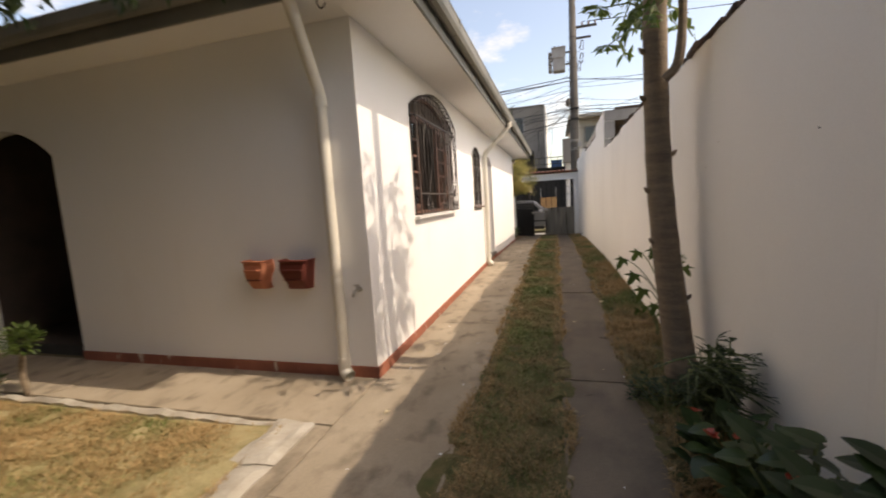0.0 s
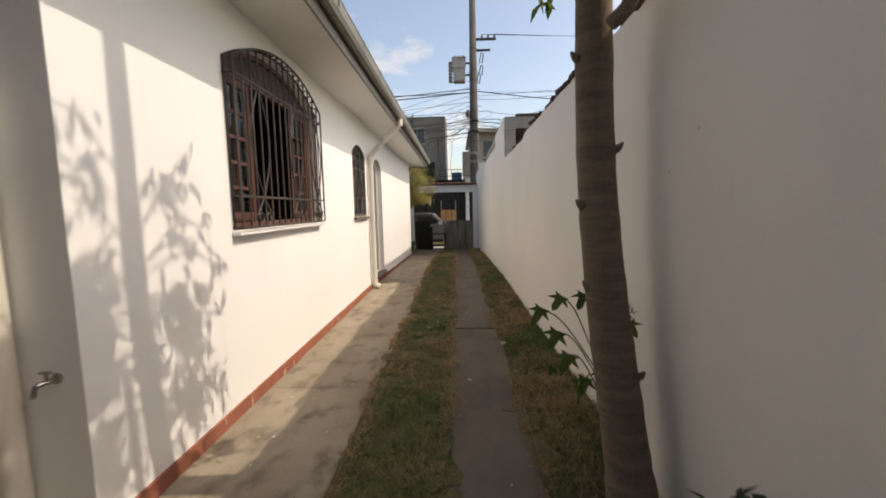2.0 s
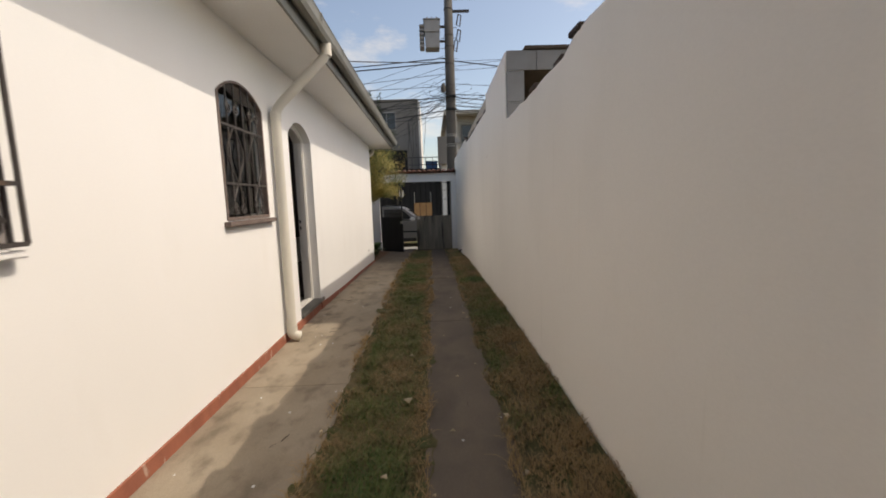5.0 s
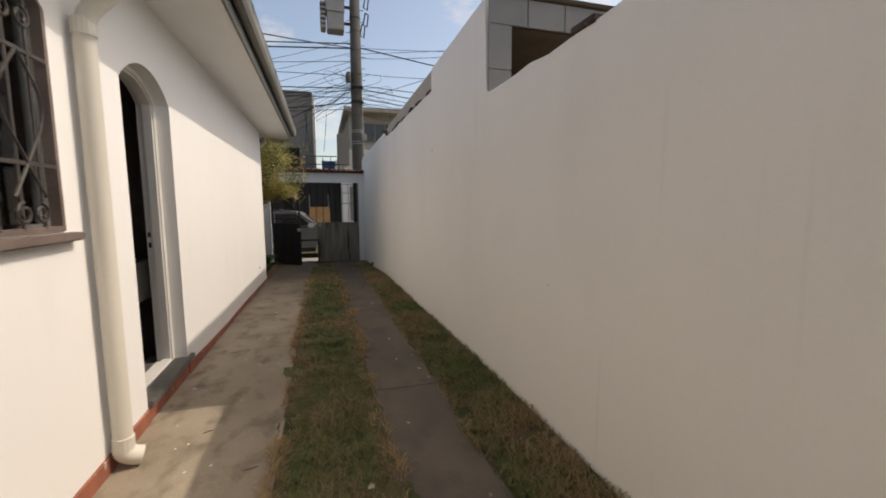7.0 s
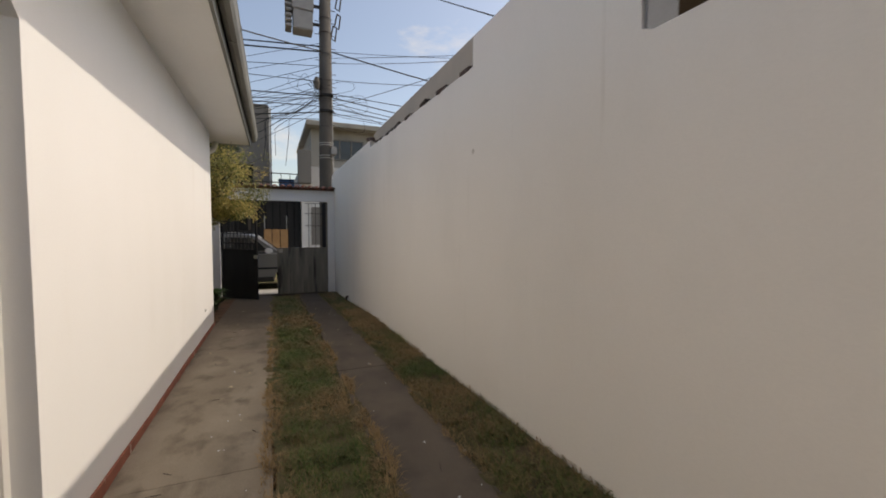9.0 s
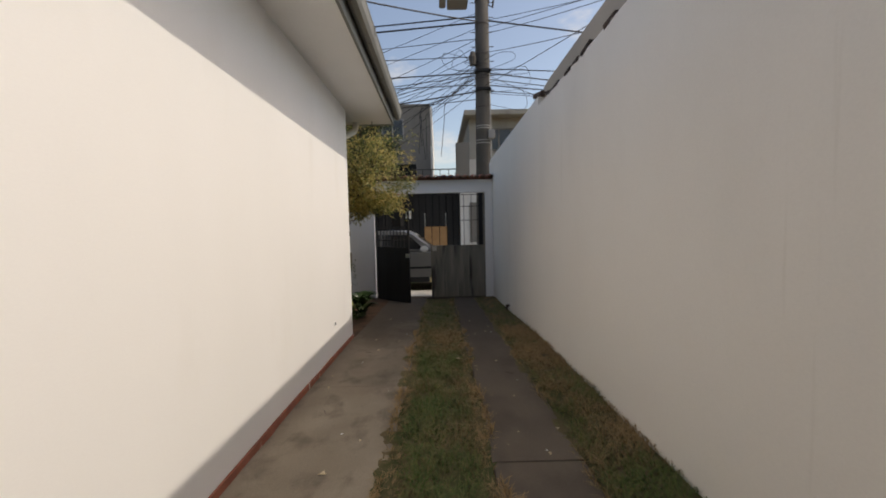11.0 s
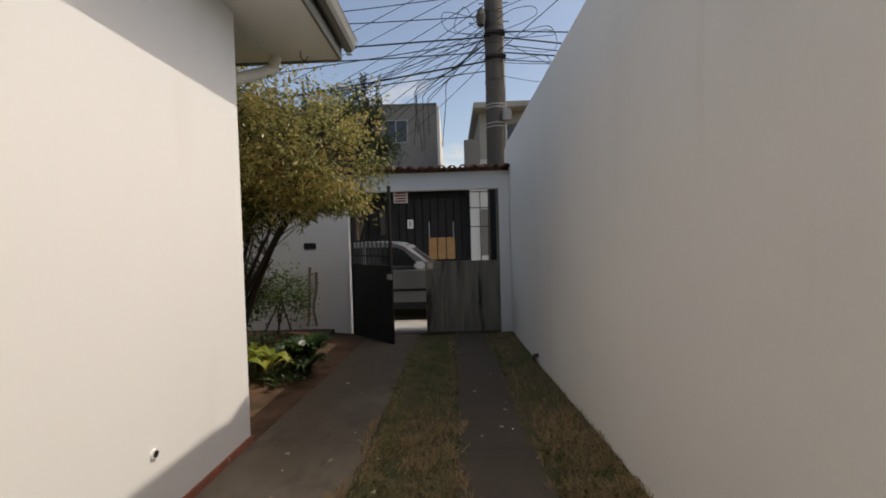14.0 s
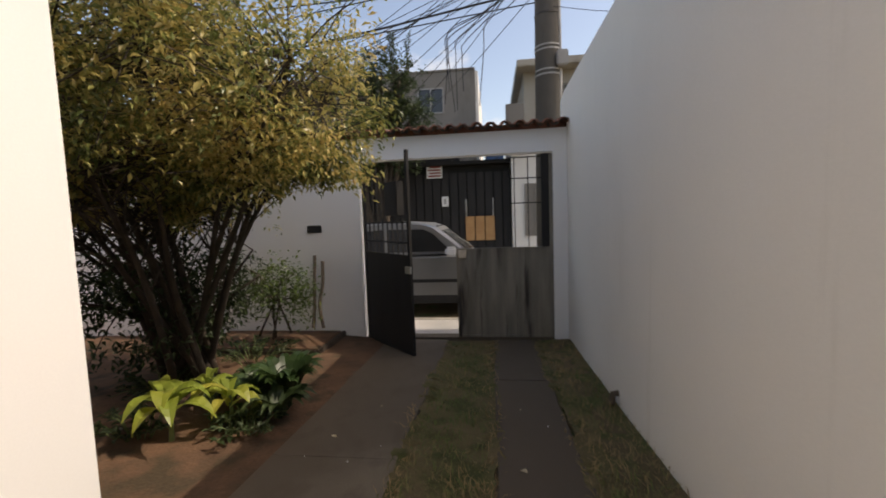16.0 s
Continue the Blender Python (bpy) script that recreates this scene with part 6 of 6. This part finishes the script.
for k in range(6):
    x = PX - rnd.uniform(0.9, 2.0)
    pts = smooth_path([(PX - 0.1, PY, 4.9 + 0.08 * k), (x * 0.5 + PX * 0.5 - 0.1, 20.1, 4.72), (x, 20.3, 4.6 - 0.06 * k), (x - 0.05, 20.3, 4.1), (x + rnd.uniform(-0.2, 0.1), 20.3, 3.2 + rnd.uniform(-0.3, 0.5))], 5)
    tagged(part("cable_loop", tube(pts, 0.008, 4), CABLE), "cable end hanging down beside the pole", "cable", "cable loops")


def profile_solid(prof, w, inset, y0):
    """A side profile (x, z) given width across y, edges drawn in a little."""
    bm = bmesh.new()
    rows = []
    cx = sum(p[0] for p in prof) / len(prof)
    cz = sum(p[1] for p in prof) / len(prof)
    for y, k in ((0, inset), (inset * 0.8, 0), (w - inset * 0.8, 0), (w, inset)):
        rows.append([bm.verts.new((x + (cx - x) * k * 0.5, y0 + y, z + (cz - z) * k * 0.8)) for x, z in prof])
    for r0, r1 in zip(rows, rows[1:]):
        for k in range(len(prof)):
            bm.faces.new((r0[k], r0[(k + 1) % len(prof)], r1[(k + 1) % len(prof)], r1[k]))
    bm.faces.new(rows[0])
    bm.faces.new(rows[-1])
    return bm


car = thing("car", "silver-grey hatchback parked along the street", "car", at=(-3.08, 19.55, -0.42))
car.scale = (1, 1, 1.08)
body = [(0.05, 0.32), (0.0, 0.55), (0.04, 0.85), (0.25, 0.93), (1.2, 0.95), (2.78, 0.95), (3.35, 0.88), (3.72, 0.76), (3.84, 0.58), (3.84, 0.30), (3.5, 0.24), (3.38, 0.24), (3.33, 0.45), (3.12, 0.58), (2.9, 0.58), (2.70, 0.45), (2.64, 0.22), (1.05, 0.22), (1.0, 0.45), (0.82, 0.58), (0.6, 0.58), (0.4, 0.45), (0.34, 0.24)]
part("body", profile_solid(body, 1.62, 0.06, 0.0), CARPAINT, car, smooth=False)
cabin = [(0.12, 0.93), (0.34, 1.36), (0.62, 1.45), (1.5, 1.50), (2.05, 1.46), (2.25, 1.40), (2.85, 0.95)]
part("cabin", profile_solid(cabin, 1.42, 0.13, 0.10), CARPAINT, car)
part("door_window", profile_solid([(1.42, 1.02), (1.42, 1.38), (2.04, 1.37), (2.20, 1.30), (2.50, 1.02)], 0.02, 0.0, 0.088), CARGLASS, car)
part("door_window", profile_solid([(0.58, 1.02), (0.62, 1.34), (1.36, 1.38), (1.36, 1.02)], 0.02, 0.0, 0.088), CARGLASS, car)
wsc = bmesh.new()
for q in [[(2.22, 0.26, 1.418), (2.22, 1.36, 1.418), (2.81, 1.44, 1.0), (2.81, 0.18, 1.0)]]:
    wsc.faces.new([wsc.verts.new(v) for v in q])
    bmesh.ops.solidify(wsc, geom=wsc.faces[:], thickness=-0.015)
# Grey base colour lightened in place of the sky's reflection in the glass.
part("windscreen", wsc, surf("sky_reflecting_windscreen", (0.16, 0.17, 0.17), (0.12, 0.13, 0.13), 2, 60, 0.12, 0.0, grit=0.05, spec=0.8), car)
part("door_trim", boxm(0.55, 2.75, -0.012, 0.02, 0.55, 0.60, 0.005), BLACK, car)
part("side_skirt", boxm(1.05, 2.64, -0.008, 0.05, 0.22, 0.36, 0.01), BLACK, car)
part("door_seam", boxm(1.385, 1.393, -0.004, 0.01, 0.40, 0.94), BLACK, car)
part("door_handle", boxm(1.46, 1.62, -0.022, 0.01, 0.80, 0.835, 0.006), BLACK, car)
part("front_bumper", boxm(3.55, 3.90, 0.04, 1.58, 0.28, 0.52, 0.05), BLACK, car)
part("headlight", boxm(3.55, 3.80, 0.02, 0.38, 0.60, 0.74, 0.03), PAPERW, car)
mir = part("wing_mirror", boxm(2.42, 2.62, -0.17, -0.01, 0.96, 1.10, 0.035), PAPERW, car, "pale door mirror")
for wx in (0.71, 3.01):
    for wy in (0.02, 1.44):
        wh = part("wheel", tube([(wx, wy, 0.29), (wx, wy + 0.16, 0.29)], 0.29, 24), TYRE, car)
        part("rim", tube([(wx, wy - 0.006, 0.29), (wx, wy + 0.02, 0.29)], [0.19, 0.20], 18), GALV, wh)
        part("hub", tube([(wx, wy - 0.014, 0.29), (wx, wy, 0.29)], 0.05, 10), CHROME, wh)

# ---- buildings across the street ----
def window_part(parent, x0, x1, y, z0, z1, glass=CARGLASS, fm=PAPERW, mullions=1):
    w = part("window", boxm(x0, x1, y - 0.02, y + 0.02, z0, z1), glass, parent)
    part("frame", wall_profile("y", y - 0.05, 0.08, [(x0 - 0.06, z0 - 0.06), (x1 + 0.06, z0 - 0.06), (x1 + 0.06, z1 + 0.06), (x0 - 0.06, z1 + 0.06)], [[(x0, z0), (x1, z0), (x1, z1), (x0, z1)]]), fm, w)
    for k in range(1, mullions + 1):
        xm = x0 + (x1 - x0) * k / (mullions + 1)
        part("mullion", boxm(xm - 0.03, xm + 0.03, y - 0.04, y - 0.021, z0, z1), fm, w)


hb = thing("apartment_building", "grey rendered two-storey building across the street", "building")
part("wall", boxm(-13, -0.55, 32.95, 41, -0.4, 8.25), GREYPLASTER, hb)
part("roof", boxm(-13.1, -0.55, 32.9, 41.1, 8.252, 8.34), GREYPLASTER, hb)
# White panel over the grey side; its colour carries the sunlit brightness.
part("side_wall", boxm(-0.548, -0.42, 33.0, 41, -0.4, 8.2), WHITEFAR, hb, "side wall coloured white for its sunlit edge")
window_part(hb, -3.3, -2.15, 32.95, 6.35, 7.45, CARGLASS, GALV)
window_part(hb, -6.3, -5.1, 32.95, 6.35, 7.45, CARGLASS, GALV)
window_part(hb, -9.3, -8.1, 32.95, 6.35, 7.45, CARGLASS, GALV)
window_part(hb, -4.2, -1.4, 32.95, 3.6, 4.9, DARKFRONT, GREYPLASTER, 0)

df = thing("garage_front", "dark single-storey street front with black sheet-metal gates", "building")
part("wall", boxm(-14, 0.72, 27.0, 31.5, -0.4, 3.0), DARKFRONT, df)
part("roof", boxm(-14, 0.76, 26.7, 31.5, 3.002, 3.12, 0.01), DARKFRONT, df)
for k in range(30):
    x = -8.2 + 0.3 * k
    part("slat", boxm(x, x + 0.25, 26.955, 26.995, -0.25, 2.75), BLACKGATE, df)
bm = bmesh.new()
for z in (3.35, 3.75):
    bar(bm, (-1.2, 26.9, z), (0.7, 26.9, z), 0.022, 6)
for k in range(6):
    x = -1.2 + 0.38 * k
    bar(bm, (x, 26.9, 3.1), (x, 26.9, 3.75), 0.016, 5)
part("railing", bm, IRON, df)
slats = thing("slatted_panel", "varnished slatted wooden panel on the dark gate", "panel")
for k in range(3):
    x = -0.80 + k * 0.34
    part("slat", boxm(x, x + 0.31, 26.88, 26.94, 0.42, 1.25, 0.01), ORANGEWOOD, slats)
part("rod", tube([(-0.77, 26.93, 1.2), (-0.77, 26.93, 1.85)], 0.02, 6), CHROME, slats)
part("rod", tube([(0.15, 26.93, 1.2), (0.15, 26.93, 1.85)], 0.02, 6), CHROME, slats)
sg = thing("sale_sign", "small white sign with dark red lettering on the gate", "sign")
part("board", boxm(-2.10, -1.56, 26.9, 26.93, 2.60, 3.05, 0.005), PAPERW, sg)
for k in range(4):
    part("text_line", boxm(-2.05 + 0.05 * (k % 2), -1.62, 26.893, 26.9, 2.65 + 0.10 * k, 2.70 + 0.10 * k), INK, sg)
pl = thing("number_plate", "small white plate on the dark gate", "sign")
part("board", boxm(-1.60, -1.37, 26.9, 26.93, 1.62, 1.96, 0.005), PAPERW, pl)
part("text_line", boxm(-1.53, -1.45, 26.893, 26.9, 1.70, 1.88), GALV, pl)

wb = thing("white_house", "white rendered house with beige upper floor behind the pole", "building")
part("wall", boxm(0.78, 9.0, 26.6, 34, -0.4, 4.1), WHITEFAR, wb)
part("upper_wall", boxm(1.25, 9.0, 26.9, 34, 4.102, 5.9), BEIGE, wb)
part("roof", boxm(1.0, 9.2, 26.3, 34.2, 5.902, 6.12, 0.02), BEIGE, wb)
part("shutter_box", boxm(0.62, 1.18, 26.2, 26.58, 3.3, 4.75, 0.02), GREYPLASTER, wb)
window_part(wb, 2.0, 3.6, 26.9, 4.55, 5.4, CARGLASS, GREYPLASTER, 2)
window_part(wb, 4.2, 5.8, 26.9, 4.55, 5.4, CARGLASS, GREYPLASTER, 2)
window_part(wb, 1.25, 1.5, 26.6, 0.6, 2.2, GREYPLASTER, GREYPLASTER, 0)
bt = thing("blue_tank", "blue painted metal tank on the terrace", "tank")
part("tank", boxm(-0.1, 0.62, 29.4, 30.2, 3.12, 3.72, 0.05), BLUEFAR, bt)
part("lid", boxm(-0.13, 0.65, 29.37, 30.23, 3.722, 3.78, 0.02), BLUEFAR, bt)
st = thing("street_tree", "dark green street tree with long upright shoots", "tree")
ends = branching(st, (-3.6, 26.2, -0.3), [(-3.2, 25.6, 5.9), (-4.4, 26.0, 6.1), (-2.6, 25.5, 5.6), (-3.6, 26.0, 6.3), (-5.0, 25.8, 5.6), (-2.3, 25.8, 4.7), (-3.0, 25.6, 4.8), (-2.7, 25.7, 6.0)], DARKBARK, 0.12)
ends = [e for e in ends if e.z > 2.8]
vv, ff, tw = leaf_crown(ends, 18000, 0.38, 0.12, 0.05, 9, 0.0, 0.2, lambda p: p.z > 2.6)
for k in range(12):
    p = Vector((random.uniform(-5.3, -2.3), 25.7 + random.uniform(-0.4, 0.4), random.uniform(5.6, 6.3)))
    h = random.uniform(0.5, 1.1)
    lean = Vector((random.uniform(-0.15, 0.15), 0, 1))
    add_tube(tw, [p - Vector((0, 0, 0.5)), p + lean * h], 0.012, 4)
    for q in range(40):
        leaf_quads(vv, ff, p + lean * h * random.random(), Vector((random.gauss(0, 1), random.gauss(0, 1), 0.7)), Vector((0, 0, 1)), 0.12, 0.045)
part("twig_mass", tw, DARKBARK, st)
part("crown", fast_mesh("crown", vv, ff, DEEPGREEN), None, st)

# ---- grass and litter ----
def grass_patch(name, label, x0, x1, y0, y1, density, h, dry):
    rnd = random.Random(int(x0 * 100) + 7)
    n = int((x1 - x0) * (y1 - y0) * density)
    vv, ff, dr = [], [], []
    for _ in range(n):
        x, y = rnd.uniform(x0 - 0.09, x1 + 0.09), rnd.uniform(y0, y1)
        over = max(x0 - x, x - x1)
        if x > RX - 0.01 or (over > 0 and over > 0.10 * (noise.noise((x0 * 9, y * 2.1, x1)) * 0.7 + noise.noise((x0, y * 7, 9)) * 0.4 + 0.12) + rnd.gauss(0, 0.008)):
            continue
        clump = noise.noise((x * 5, y * 5, 2)) + 0.5 * noise.noise((x * 14, y * 14, 4))
        if clump < -0.42 and rnd.random() < 0.8:
            continue
        if y > 13.6 and rnd.random() < 0.88 * min(1, (y - 13.6) / 1.6):
            continue
        z = ground_z(y) + (0.008 if over > 0 else -0.022)
        if x > 0.64:
            z = bank_z(x, y)
        a = rnd.uniform(0, 2 * math.pi)
        hh = h * rnd.uniform(0.35, 1.25) * (1 + 0.85 * clump)
        w = rnd.uniform(0.0016, 0.0034)
        lx, ly = math.cos(a) * hh * rnd.uniform(0.5, 2.0), math.sin(a) * hh * rnd.uniform(0.5, 2.0)
        sx, sy = -math.sin(a) * w, math.cos(a) * w
        i = len(vv)
        vv += [(x - sx, y - sy, z), (x + sx, y + sy, z), (x + lx * 0.5 + sx * 0.8, y + ly * 0.5 + sy * 0.8, z + hh * 0.75), (x + lx * 0.5 - sx * 0.8, y + ly * 0.5 - sy * 0.8, z + hh * 0.75), (x + lx, y + ly, z + hh * 0.85)]
        ff += [(i, i + 1, i + 2, i + 3), (i + 3, i + 2, i + 4)]
        e = max(0, min(x - x0, x1 - x))
        dr += [dry(x, y, e) + rnd.uniform(-0.05, 0.05)] * 5
    me = fast_mesh(name, vv, ff, GRASS)
    col = me.color_attributes.new("dryness", "FLOAT_COLOR", "POINT")
    buf = np.ones((len(vv), 4), dtype=np.float32)
    buf[:, :3] = np.clip(np.array(dr, dtype=np.float32), 0, 1)[:, None]
    col.data.foreach_set("color", buf.ravel())
    tagged(part(name, me, None), label, "grass", kind="stuff")


def strip_dry(x, y, e):
    near = max(0.0, 1 - max(0, y) / 6.0) * 0.12
    far = 0.06 * min(1.0, max(0.0, (y - 12.5) / 2.5))
    return far - 0.02 + 0.55 * max(0, 1 - e / 0.09) + near + 0.36 * max(0, noise.noise((x * 2.0, y * 0.9, 8)) + 0.05)


grass_patch("grass", "patchy green and straw-coloured grass between the wheel strips", -0.49, 0.115, -1.5, 17.9, 14000, 0.040, strip_dry)
grass_patch("grass", "thin dry grass along the foot of the boundary wall", 0.605, 1.045, -1.5, 18.0, 12000, 0.042, lambda x, y, e: 0.06 + strip_dry(x, y, e + 0.06) + 0.5 * noise.noise((x * 1.5, y * 1.3, 17)) + 0.06 * min(1, max(0, (y - 9.5) / 2)))
grass_patch("grass", "sunburnt straw-coloured lawn in front of the house", -6.5, -1.62, -1.0, 1.84, 7500, 0.034, lambda x, y, e: 0.30 + 0.3 * noise.noise((x * 2, y * 2, 3)))

def thatch(name, label, x0, x1, y0, y1, creep, lift=0.0165, mat=THATCH):
    """A mat of dead grass and soil whose ragged edges creep over the slabs."""
    vv, ff = [], []
    n = int((y1 - y0) / 0.03)
    m = 8
    for i in range(n + 1):
        y = y0 + (y1 - y0) * i / n
        a = x0 - creep * max(-0.2, noise.noise((x0 * 3, y * 1.7, 1)) * 0.9 + noise.noise((x0, y * 6, 2)) * 0.6 + noise.noise((x0, y * 21, 3)) * 0.3 + 0.25)
        b = x1 + creep * max(-0.2, noise.noise((x1 * 3, y * 1.7, 4)) * 0.9 + noise.noise((x1, y * 6, 5)) * 0.6 + noise.noise((x1, y * 21, 6)) * 0.3 + 0.25)
        for k in range(m + 1):
            x = min(a + (b - a) * k / m, RX - 0.004)
            edge = 0.003 if k in (0, m) else 0
            z = ground_z(y) + lift - edge - (0.034 if x0 + 0.03 < x < x1 - 0.03 else 0) + 0.006 * noise.noise((x * 9, y * 9, 0))
            if x > 0.64:
                z = max(z, bank_z(x, y) - 0.004)
            vv.append((x, y, z))
    ff = [(j * (m + 1) + i, j * (m + 1) + i + 1, (j + 1) * (m + 1) + i + 1, (j + 1) * (m + 1) + i) for j in range(n) for i in range(m)]
    tagged(part(name, fast_mesh(name, vv, ff, mat)), label, "grass mat", kind="stuff")


thatch("grass_mat", "dead grass and soil creeping over the slab edges", -0.48, 0.11, -1.5, 18.0, 0.085)
thatch("grass_mat", "dead grass and soil creeping over the slab edges along the wall", 0.61, 1.04, -1.5, 18.0, 0.07)
thatch("grass_mat", "matted dry lawn soil", -6.5, -1.62, -1.0, 1.87, 0.03, 0.012, STRAWMAT)

lit = [fast_mesh("fallen_leaf", [(0, -0.02, 0.0), (0.03, 0, 0.012), (0.07, 0.0, 0.004), (0.03, 0.028, 0.016), (0.03, -0.026, 0.014)], [(0, 1, 3), (1, 2, 3), (0, 4, 1), (4, 2, 1)], STRAW) for _ in range(1)]
scrap = fast_mesh("litter_scrap", [(-0.012, -0.006, 0), (0.010, -0.009, 0.003), (0.013, 0.007, 0.0), (-0.008, 0.008, 0.005), (0.0, 0.0, 0.007)], [(0, 1, 4), (1, 2, 4), (2, 3, 4), (3, 0, 4)], PAPERW)
twig_me = mesh_of("fallen_twig", tube([(-0.05, 0, 0.002), (-0.01, 0.008, 0.004), (0.03, 0.003, 0.003), (0.06, 0.012, 0.002)], [0.003, 0.0035, 0.003, 0.002], 5), DARKBARK)
rnd = random.Random(4)
for k in range(70):
    y = rnd.uniform(1.2, 16)
    x = rnd.choice((rnd.uniform(WX + 0.1, -0.5), rnd.uniform(-0.48, 1.0), rnd.uniform(0.1, 0.6)))
    ob = tagged(part("fallen_leaf", lit[0], None), "small dry fallen leaf on the drive", "leaf", "fallen leaves")
    ob.matrix_basis = pose(x, y, ground_z(y) + (0.013 if x < -0.5 or 0.12 < x < 0.6 else 0.028), 0, 0, rnd.uniform(0, 360)) @ Matrix.Scale(rnd.uniform(0.25, 0.75), 4)
for x, y, s in ((0.62, 5.05, 1.3), (-0.02, 6.6, 1.2), (-0.15, 5.6, 0.9), (0.02, 13.05, 0.9), (0.6, 6.3, 0.8)):
    ob = tagged(part("fallen_leaf", lit[0], None), "pale curled dead leaf on the drive", "leaf", "fallen leaves")
    ob.matrix_basis = pose(x, y, ground_z(y) + 0.028, 0, 0, rnd.uniform(0, 360)) @ Matrix.Scale(s, 4)
for k in range(60):
    y = rnd.uniform(1.5, 16)
    x = rnd.choice((rnd.uniform(WX + 0.1, -0.5), rnd.uniform(WX + 0.1, -0.5), rnd.uniform(0.15, 0.6)))
    ob = tagged(part("litter_scrap", scrap, None), "tiny pale scrap of litter on the drive", "litter", "litter scraps")
    ob.matrix_basis = pose(x, y, ground_z(y) + 0.014, 0, 0, rnd.uniform(0, 360)) @ Matrix.Scale(rnd.uniform(0.3, 0.85), 4)
for k in range(26):
    y = rnd.uniform(1.6, 15)
    x = rnd.uniform(WX + 0.15, -0.52) if k % 3 else rnd.uniform(0.15, 0.58)
    ob = tagged(part("fallen_twig", twig_me, None), "short dark broken twig on the drive", "twig", "fallen twigs")
    ob.matrix_basis = pose(x, y, ground_z(y) + 0.016, 0, 0, rnd.uniform(0, 360)) @ Matrix.Scale(rnd.uniform(0.25, 0.7), 4)
blem = surf("dirty_plaster_mark", (0.68, 0.63, 0.55), (0.58, 0.53, 0.46), 20, 90, 0.95, 0.2, grit=0.2)
for my, mz, ms in ((10.18, 1.99, 0.020), (2.67, 1.63, 0.006), (2.87, 1.49, 0.005), (7.6, 0.9, 0.006)):
    bm = bmesh.new()
    ring = [bm.verts.new((RX - 0.0015, my + ms * math.cos(a) * (1 + 0.4 * noise.noise((a, my, 0))), mz + 1.2 * ms * math.sin(a) * (1 + 0.4 * noise.noise((a, my, 2))))) for a in [k * math.pi / 5 for k in range(10)]]
    mid = bm.verts.new((RX - 0.004, my, mz))
    for k in range(10):
        bm.faces.new((ring[k], ring[(k + 1) % 10], mid))
    part("plaster_mark", bm, blem, wall_b, "small grey blemish in the paint")
nail = tagged(part("wall_nail", tube([(RX + 0.01, 1.68, 1.56), (RX - 0.003, 1.68, 1.561), (RX - 0.005, 1.68, 1.561)], [0.002, 0.002, 0.0045], 7), IRON), "small rusty nail in the boundary wall", "nail")
stone = thing("wall_pipe_end", "short broken pipe end at the foot of the boundary wall", "pipe")
part("stub", tube([(RX + 0.01, 16.1, -0.15), (RX - 0.04, 16.085, -0.15), (RX - 0.055, 16.08, -0.22)], 0.026, 10), CONC2, stone)
# Solid black disc in place of the pipe's shaded inside.
part("stub_mouth", tube([(RX - 0.054, 16.08, -0.215), (RX - 0.057, 16.08, -0.225)], 0.020, 10), BLACK, stone)
